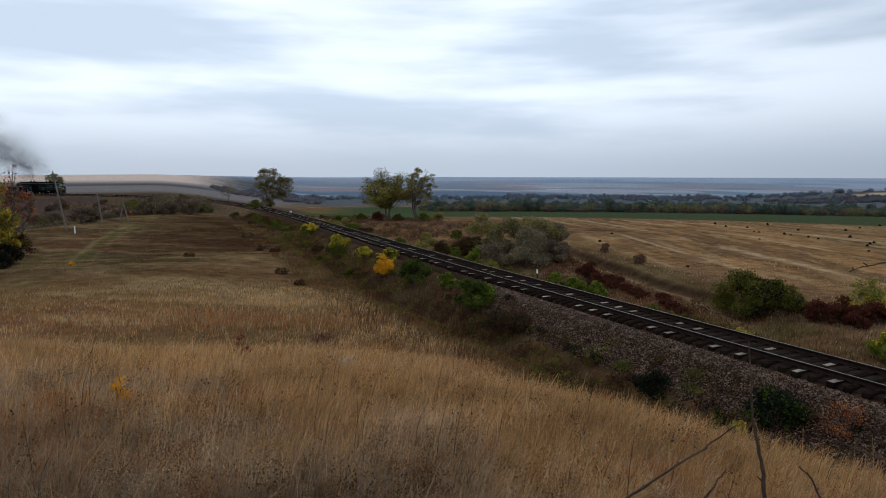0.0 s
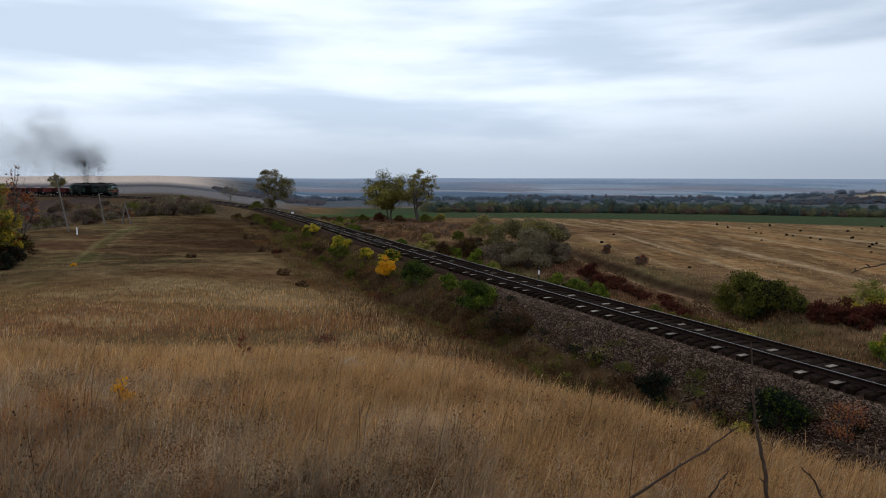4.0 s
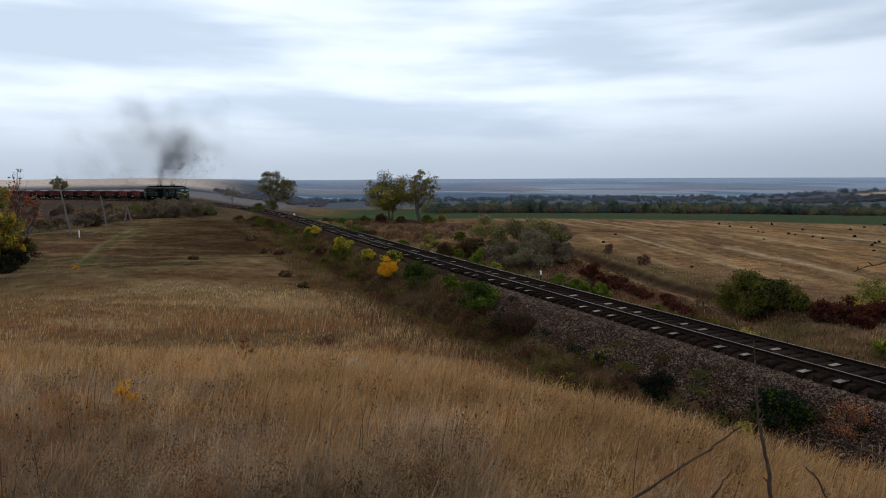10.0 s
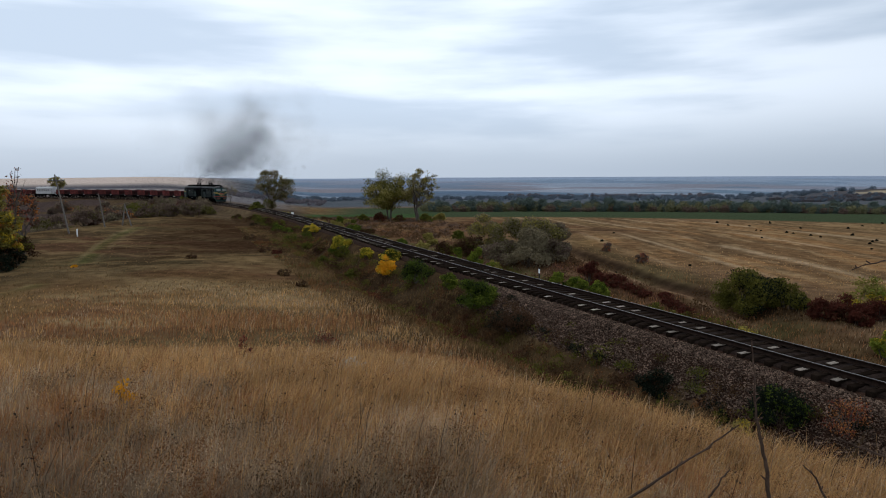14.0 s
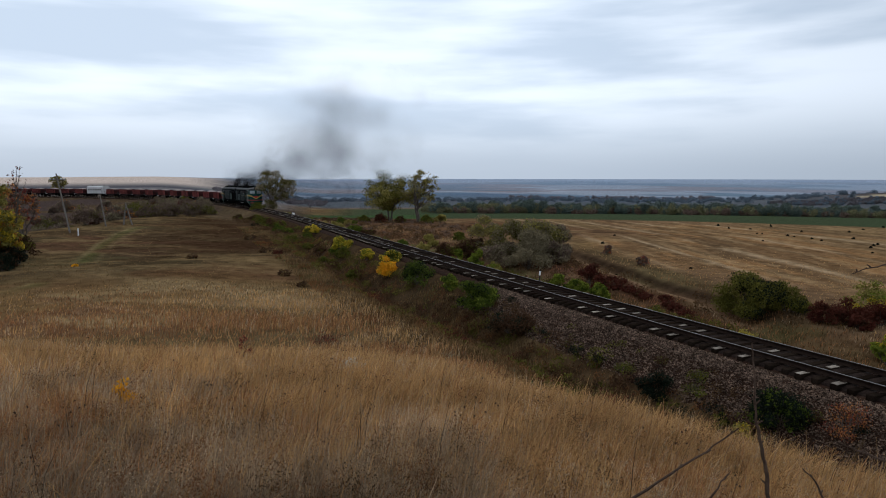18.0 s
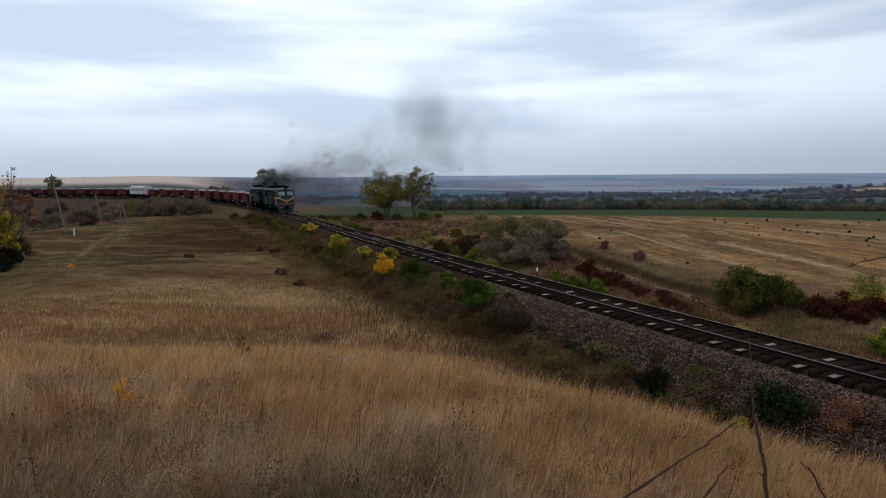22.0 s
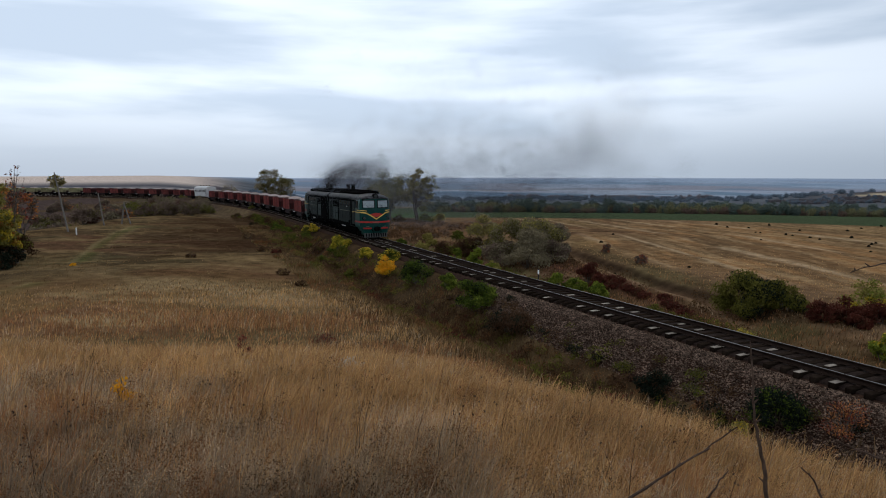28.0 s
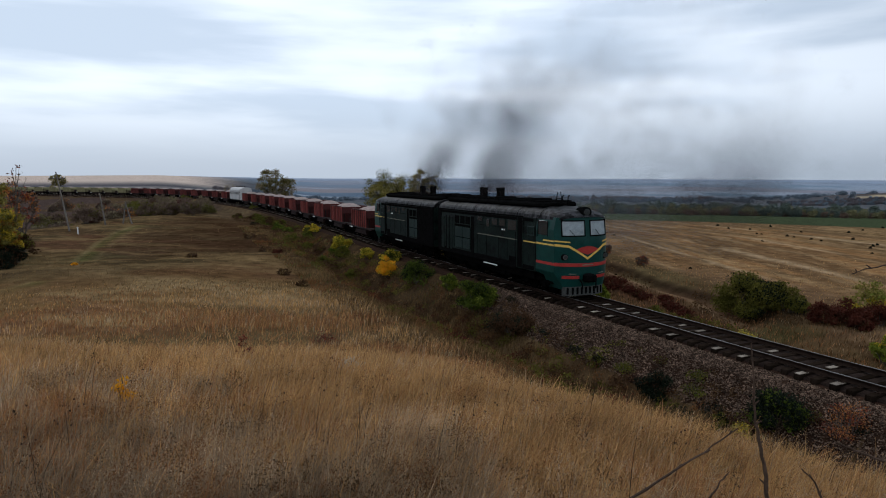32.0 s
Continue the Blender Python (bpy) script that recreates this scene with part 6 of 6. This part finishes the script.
def pole(at, top, arm=True, strut=None):
    x, y = at
    z = ground_at(x, y) - 0.3
    p = thing("telegraph_pole", "old leaning grey wooden telegraph pole", "pole", "telegraph poles", at=pose(x, y, z))
    head = Vector(top) - Vector((x, y, z))
    part("shaft", Geo().tube([(0, 0, 0), head * 0.5, head], [0.115, 0.10, 0.075], 10), "pole_wood", p)
    if arm:
        side = Vector((0.9, 0.45, 0))
        c = head * 0.9
        bar = part("crossarm", Geo().tube([c - side * 0.9, c + side * 0.9], 0.07, 6), "pole_wood", p)
        for k in (-0.8, -0.4, 0.4, 0.8):
            q = c + side * k
            part("insulator", Geo().tube([q, q + Vector((0, 0, 0.16)), q + Vector((0, 0, 0.22))], [0.05, 0.07, 0.03], 8), "insulator", bar)
    if strut:
        part("strut", Geo().tube([Vector(strut) - Vector((x, y, z)), head * 0.95], [0.13, 0.10], 8), "pole_wood", p)


pole((-48.25, 81.6), (-49.8, 82.0, 8.05))
pole((-50.0, 93.6), (-50.8, 93.9, 5.05), arm=False)
pole((-49.2, 100), (-50.3, 100.3, 3.4), arm=False, strut=(-50.9, 100.4, ground_at(-50.9, 100.4) - 0.2))


def marker_post(at, tall, label, dark=0.45, thick=0.09):
    x, y = at
    z = ground_at(x, y)
    p = thing("marker_post", label, "post", at=pose(x, y, z))
    if dark:
        part("base", Geo().box((0, 0, tall * dark / 2 - 0.15), (thick, thick, tall * dark + 0.3), 0.01), "black_paint", p)
    part("shaft", Geo().box((0, 0, tall * (1 + dark) / 2), (thick * 1.25, thick * 1.25, tall * (1 - dark)), 0.015) if dark else Geo().box((0, 0, tall / 2 - 0.1), (thick, thick, tall + 0.2), 0.015), "white_paint", p)
    part("cap", Geo().box((0, 0, tall + 0.03), (thick * 1.4, thick * 1.4, 0.06), 0.01), "black_paint" if dark else "white_paint", p)


marker_post(beside(9.0, 2.95), 1.08, "small white and black railway marker post", 0.74, 0.075)
marker_post(beside(102.5, 3.0), 0.9, "small white railway marker post", 0.3, 0.3)
marker_post((-45.1, 77.9), 0.82, "white concrete boundary post in the grass", 0.0, 0.115)

# bare branches in front of the camera
twigs = thing("dead_branch", "bare dead shrub branches close to the camera", "branch", at=pose(1.28, 2.4, ground_at(1.28, 2.4) - 0.05))
root = Vector((1.28, 2.4, ground_at(1.28, 2.4) - 0.05))
BRANCHES = (
    ((1.33, 2.4, 6.0), (1.28, 2.4, 6.71), (1.265, 2.4, 6.84), (1.232, 2.4, 6.95), (1.213, 2.4, 7.05), (1.20, 2.4, 7.16), (1.18, 2.4, 7.35)),
    ((0.55, 2.3, 6.1), (0.68, 2.3, 6.75), (0.85, 2.3, 6.87), (0.98, 2.3, 6.96), (1.10, 2.3, 7.05)),
    ((0.88, 2.2, 6.1), (0.95, 2.2, 6.80), (1.00, 2.2, 6.89), (1.03, 2.2, 6.93)),
    ((1.5, 2.2, 6.1), (1.39, 2.2, 6.80), (1.34, 2.2, 6.89), (1.29, 2.2, 6.94)),
    ((2.3, 2.5, 6.0), (1.85, 2.5, 6.81), (1.72, 2.5, 6.86), (1.60, 2.5, 6.91)),
    ((2.6, 2.5, 6.1), (2.05, 2.5, 7.55), (1.78, 2.5, 7.645), (1.68, 2.5, 7.63), (1.61, 2.5, 7.605)))
rt = random.Random(9)
for pts, stout in zip(BRANCHES, (1.4, 1.1, 0.9, 0.9, 1.1, 0.9)):
    fine = []
    for a, b in zip(pts, pts[1:]):
        for k in range(4):
            fine.append((Vector(a).lerp(Vector(b), k / 4) + Vector((rt.uniform(-1, 1), rt.uniform(-1, 1), rt.uniform(-1, 1))) * 0.0035) - root)
    fine.append(Vector(pts[-1]) - root)
    rad_ = [stout * (0.0067 - 0.0047 * k / (len(fine) - 1)) + rt.uniform(-0.0006, 0.0006) for k in range(len(fine))]
    g = Geo().tube(fine, rad_, 6)
    for k in range(3, len(fine) - 1, 3):
        g.tube([fine[k], fine[k] + Vector((rt.uniform(-1, 1), rt.uniform(-0.5, 0.5), rt.uniform(0.2, 1))) * 0.018 * stout], [0.004 * stout, 0.002], 5)
    part("branch", g, "twig_bark", twigs)


# ---- grass ----
def blades(name, label, x, y, tall, width, mat, seed, lean=0.35, droop=0.3):
    """Bent blades with a tip, two quads each."""
    rs = np.random.RandomState(seed)
    n = len(x)
    z = height(x, y) - 0.02
    a = rs.uniform(0, 6.283, n)
    wx, wy = np.cos(a) * width / 2, np.sin(a) * width / 2
    b = rs.uniform(0, 6.283, n)
    q = np.abs(rs.normal(0, lean, n))
    lx, ly = np.cos(b) * q + 0.16, np.sin(b) * q
    h1, h2 = tall * 0.55, tall * (1 - droop * rs.rand(n) * np.minimum(q * 2, 1))
    m = tall[:, None]
    p0 = np.stack([x, y, z], 1)
    p1 = p0 + np.stack([lx * 0.35 * tall, ly * 0.35 * tall, h1], 1)
    p2 = p0 + np.stack([lx * tall, ly * tall, h2], 1)
    w0 = np.stack([wx, wy, 0 * wx], 1)
    v = np.stack([p0 - w0, p0 + w0, p1 + w0 * 0.8, p1 - w0 * 0.8, p2 + w0 * 0.2, p2 - w0 * 0.2], 1).reshape(-1, 3)
    k = np.arange(n)[:, None] * 6
    f = np.concatenate([k + np.array([[0, 1, 2, 3]]), k + np.array([[3, 2, 4, 5]])], 1).reshape(-1, 4)
    return tagged(new(name, np_mesh(name, v, f, mat)), label, "grass", kind="stuff")


def spread(rs, n, r0, r1, power=1.0, a0=-0.80, a1=0.80):
    """Points over the sector before the camera."""
    r = r0 * (r1 / r0) ** (rs.rand(n) ** power)
    t = rs.uniform(math.atan(a0), math.atan(a1), n)
    return r * np.sin(t), r * np.cos(t), r


rs = np.random.RandomState(100)
x, y, r = spread(rs, 330000, 1.9, 13.5, 0.78)
patch = fbm(x / 1.7 + 31, y / 1.7, 4)
patch2 = fbm(x / 0.9 + 3, y / 0.9 + 11, 3)
thin = rs.rand(len(x)) < np.clip(3.0 * (fbm(x / 0.30, y / 0.30, 2) - 0.20 - 0.10 * step(6.5, 3.5, r)), 0.06, 1)
edge_ = np.hypot(np.maximum(x + 4, 0), np.maximum(y + 1, 0))
pale = (edge_ > 8.0 + 2.0 * (patch2 - 0.5)) & (rs.rand(len(x)) < 0.9)
kind_ = np.where(pale, 0, np.where(patch > 0.53, 1, np.where(patch2 > 0.46, 2, 0)))
kind_ = np.where(rs.rand(len(x)) < 0.5, rs.choice((0, 0, 1, 2), len(x)), kind_)
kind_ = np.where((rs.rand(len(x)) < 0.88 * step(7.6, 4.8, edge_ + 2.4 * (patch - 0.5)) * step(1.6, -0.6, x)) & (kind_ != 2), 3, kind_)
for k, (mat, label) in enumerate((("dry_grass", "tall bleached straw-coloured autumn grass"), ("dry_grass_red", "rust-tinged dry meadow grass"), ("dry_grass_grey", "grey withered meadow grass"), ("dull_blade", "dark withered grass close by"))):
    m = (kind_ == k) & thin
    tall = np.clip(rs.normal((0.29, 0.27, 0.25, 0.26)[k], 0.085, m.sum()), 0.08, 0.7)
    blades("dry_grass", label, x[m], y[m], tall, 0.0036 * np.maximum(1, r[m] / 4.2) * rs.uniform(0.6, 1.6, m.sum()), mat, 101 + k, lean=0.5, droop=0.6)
# the same meadow beside and behind the standpoint
back = np.random.RandomState(77)
t_, r = back.uniform(0.68, 5.60, 60000), 1.2 * (16 / 1.2) ** (back.rand(60000) ** 0.7)
x, y = r * np.sin(t_), r * np.cos(t_)
for k, (mat, label) in enumerate((("dry_grass", "straw-coloured grass about the standpoint"), ("dry_grass_red", "rust-tinged grass about the standpoint"), ("dull_blade", "dark withered grass about the standpoint"))):
    blades("dry_grass", label, x[k::3], y[k::3], np.clip(back.normal(0.3, 0.09, len(x[k::3])), 0.08, 0.6), 0.005 * np.maximum(1, r[k::3] / 4), mat, 151 + k, lean=0.5, droop=0.6)
# dead forbs among the near grass
for k, (mat, n, label) in enumerate((("dead_weed", 420, "dead brown forbs in the near grass"), ("dry_grass_grey", 300, "bleached seed plumes in the near grass"), ("rust_weed", 420, "rust-coloured forbs in the near grass"), ("white_seed", 16, "bleached curled leaves in the near grass"))):
    x, y, r = spread(rs, n * 2, 2.1, 9.5, 0.75)
    keep_ = fbm(x / 0.8 + 13 * k, y / 0.8, 2) + 0.02 * (8 - r) > 0.5
    x, y = x[keep_][:n], y[keep_][:n]
    q = rs.uniform(0.05, 0.13, len(x))
    v, f = leaf_cloud(rs, np.stack([x, y, height(x, y) + rs.uniform(0.08, 0.30, len(x)), q], 1), 90 * len(x), 0.0075, 1.0)
    tagged(new("forbs", np_mesh("forbs", v, f, mat)), label, "grass", kind="stuff")
# long arching stems close by
x, y, r = spread(rs, 1500, 2.0, 6.6, 0.8)
blades("arching_stems", "pale arching grass stems close by", x, y, rs.uniform(0.22, 0.50, len(x)), rs.uniform(0.0025, 0.005, len(x)), "white_seed", 109, lean=0.7, droop=0.8)
# a sprawling tussock of bleached green grass by the standpoint
tuft = np.random.RandomState(88)
tx, ty = -1.72 + tuft.normal(0, 0.16, 900), 2.55 + tuft.normal(0, 0.14, 900)
blades("grass_tussock", "sprawling tussock of bleached yellow-green grass", tx[:500], ty[:500], tuft.uniform(0.25, 0.5, 500), tuft.uniform(0.003, 0.006, 500), "white_seed", 161, lean=0.8, droop=0.9)
blades("grass_tussock", "fading green blades in the grass tussock", tx[500:], ty[500:], tuft.uniform(0.2, 0.42, 400), tuft.uniform(0.003, 0.006, 400), "green_grass", 162, lean=0.8, droop=0.9)
# slope beyond the crest, hollow, knoll
x, y, r = spread(rs, 330000, 12, 150, 1.25, -0.80, 0.66)
s_, side = track_near(x, y)
ok = (side < -2.1 - 0.8 * fbm(x / 2, y / 2, 2) - 1.6 * (s_ < 8)) & (height(x, y) > -9)
long_ = fbm(x / 9 + 40, y / 5, 3)
dens = np.where(r < 45, 0.55 + 0.9 * (long_ - 0.4), 0.10 + 0.8 * np.clip(long_ - 0.42, 0, 1))
ok &= rs.rand(len(x)) < dens
x, y, r, long_ = x[ok], y[ok], r[ok], long_[ok]
kind_ = np.where((fbm(x / 6 + 3, y / 6, 3) > 0.54) & (rs.rand(len(x)) < 0.6), 1, np.where(rs.rand(len(x)) < 0.3, 2, 0))
side_ = track_near(x, y)[1]
kind_ = np.where((r > 42 + 9 * (rs.rand(len(x)) - 0.5)) | (side_ > -9), 3, kind_)
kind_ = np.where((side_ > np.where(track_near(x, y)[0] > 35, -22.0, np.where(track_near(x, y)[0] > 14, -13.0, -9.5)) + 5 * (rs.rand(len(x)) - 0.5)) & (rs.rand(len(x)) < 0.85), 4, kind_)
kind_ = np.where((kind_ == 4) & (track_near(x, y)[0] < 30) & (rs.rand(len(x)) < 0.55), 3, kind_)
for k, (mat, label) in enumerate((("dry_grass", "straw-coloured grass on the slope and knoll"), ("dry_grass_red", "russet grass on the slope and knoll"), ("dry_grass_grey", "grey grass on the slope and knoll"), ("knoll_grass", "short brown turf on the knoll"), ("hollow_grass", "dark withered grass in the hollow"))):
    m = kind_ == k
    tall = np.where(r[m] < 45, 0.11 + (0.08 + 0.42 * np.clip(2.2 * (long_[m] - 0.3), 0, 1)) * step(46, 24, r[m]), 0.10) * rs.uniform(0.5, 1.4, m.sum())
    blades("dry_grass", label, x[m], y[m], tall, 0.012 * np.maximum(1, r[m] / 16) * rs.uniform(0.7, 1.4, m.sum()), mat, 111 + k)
# uneven tufts down in the hollow
sv, sd = rs.uniform(-18, 75, 60000), rs.uniform(-11, -2.9, 60000)
x, y, _ = on_track(sv, sd)
r = np.hypot(x, y)
n_ = fbm(x / 1.8 + 23, y / 1.8, 3)
ok = (rs.rand(len(x)) < np.clip(2.4 * (n_ - 0.3), 0, 1)) & ((sd < -3.6) | (sv > 9)) & (r > 12)
x, y, r, n_ = x[ok], y[ok], r[ok], n_[ok]
tone = fbm(x / 3.0 + 3, y / 3.0 + 50, 3) + rs.normal(0, 0.05, len(x))
for k, (mat, label, a_, b_) in enumerate((("knoll_grass", "brown tufted grass in the hollow", 0.0, 0.5), ("hollow_grass", "dark faded tufts in the hollow", 0.5, 0.54), ("green_grass", "faded green tufts in the hollow", 0.54, 0.58), ("rust_weed", "russet tufts in the hollow", 0.58, 2.0))):
    m = (tone >= a_) & (tone < b_)
    blades("tufted_grass", label, x[m], y[m], (0.10 + 0.5 * np.clip(n_[m] - 0.35, 0, 0.5)) * rs.uniform(0.6, 1.4, m.sum()), 0.011 * np.maximum(1, r[m] / 20) * rs.uniform(0.7, 1.4, m.sum()), mat, 141 + k, lean=0.5, droop=0.5)
# verge and stubble across the line
x, y, r = spread(rs, 130000, 24, 150, 1.0, -0.35, 0.80)
s_, side = track_near(x, y)
ok = (side > 2.7) & ((np.abs(x - gully(y) + 0.1) > 1.35) | (y > 70) | (y < 35)) & (rs.rand(len(x)) < np.where(side < 13, 1.0, 0.42 * step(75, 50, r)))
x, y, r, side = x[ok], y[ok], r[ok], side[ok]
n_ = fbm(x / 4, y / 4 + 9, 3)
kind_ = np.where((side < 7.5) & (n_ > 0.48), 3, np.where((side < 14) & (n_ < 0.47), 1, np.where(rs.rand(len(x)) < 0.3, 2, 0)))
kind_ = np.where(rs.rand(len(x)) < 0.68, np.where(kind_ == 3, 3, 4), kind_)
kind_ = np.where((side < 10) & ((kind_ == 0) | (kind_ == 4)), np.where(rs.rand(len(x)) < 0.8, 5, 1), kind_)
kind_ = np.where(side >= 14, np.where(rs.rand(len(x)) < 0.75, 0, 4), kind_)
for k, (mat, label) in enumerate((("dry_grass", "pale stubble and verge grass"), ("dry_grass_red", "russet verge grass"), ("dry_grass_grey", "grey verge grass"), ("green_grass", "green grass close to the rails"), ("knoll_grass", "short dull stubble and verge turf"), ("hollow_grass", "dark withered verge grass"))):
    m = kind_ == k
    tall = np.where(side[m] < 14, (0.20, 0.20, 0.19, 0.18, 0.15, 0.20)[k], 0.10) * rs.uniform(0.5, 1.4, m.sum())
    blades("verge_grass", label, x[m], y[m], tall, 0.014 * np.maximum(1, r[m] / 22) * rs.uniform(0.7, 1.4, m.sum()), mat, 121 + k)
# dark seed heads on stalks
x, y, r = spread(rs, 190, 4.0, 10.5, 0.9)
keep_ = fbm(x / 1.3 + 7, y / 1.3, 2) > 0.42
x, y, r = x[keep_], y[keep_], r[keep_]
tall = rs.uniform(0.4, 0.72, len(x))
blades("weed_stalks", "dry brown weed stalks in the grass", x, y, tall, np.full(len(x), 0.006), "seed_head", 131, lean=0.12, droop=0.0)
lobes = []
rs2 = np.random.RandomState(131)
for xi, yi, ti, zi in zip(x, y, tall, height(x, y)):
    for _ in range(rs2.randint(1, 4)):
        lobes.append((xi + 0.16 * ti + rs2.normal(0, 0.05), yi + rs2.normal(0, 0.05), zi + ti * rs2.uniform(0.8, 1.02), 0.006))
v, f = leaf_cloud(rs2, lobes, 16 * len(lobes), 0.0052, 1.0)
tagged(new("seed_heads", np_mesh("seed_heads", v, f, "seed_head")), "dark round seed heads above the dry grass", "grass", kind="stuff")

# loose stone on the near flank of the embankment
n = 72000
sv = -26 + 34 * rs.rand(n)
sd = -1.4 - 2.9 * rs.rand(n)
bx, by, bz = on_track(sv, sd)
up = np.interp(-sd, (1.4, 1.75, 2.3, 3.6, 4.6), (-0.385, -0.385, -0.51, -1.41, -2.71))
size = 0.013 + 0.036 * rs.rand(n) ** 2.2
size = size[:, None, None]
shape = np.array([(1, 0, 0), (-0.6, 0.9, 0), (-0.6, -0.9, 0), (0.1, 0.05, 0.9)])
turn_ = rs.uniform(0, 6.283, n)
c_, s2 = np.cos(turn_)[:, None], np.sin(turn_)[:, None]
pts = np.stack([shape[:, 0] * c_ - shape[:, 1] * s2, shape[:, 0] * s2 + shape[:, 1] * c_, np.tile(shape[:, 2], (n, 1))], -1)
pts = pts * size * rs.uniform(0.7, 1.3, (n, 4, 1)) + np.stack([bx, by, bz + up], -1)[:, None]
k = np.arange(n)[:, None] * 4
tri = np.concatenate([k + np.array([[0, 1, 3]]), k + np.array([[1, 2, 3]]), k + np.array([[2, 0, 3]])], 1).reshape(-1, 3)
tagged(new("loose_stone", np_mesh("loose_stone", pts.reshape(-1, 3), tri, "stone_chip")), "loose crushed stone on the embankment flank", "gravel", kind="stuff")


# ---- what moves ----
SPEED, SLOWING = 8.986, 0.0071


def nose(t):
    return SPEED * (32 - t) + SLOWING * (32 - t) ** 2


def stand(s, half):
    """The pose of a vehicle whose middle is at s, by the line under its two bogies."""
    f, b = Vector(on_track(s - half)), Vector(on_track(s + half))
    d = f - b
    return pose(*((f + b) / 2), math.degrees(math.atan2(d.z, d.xy.length)), 0, math.degrees(math.atan2(-d.x, d.y)))


def motions():
    for vehicle, offset, half in TRAIN:
        walk(vehicle, [(t, stand(nose(t) + offset, half)) for t in range(0, 33)])
    turning()
    smoking()


motions()
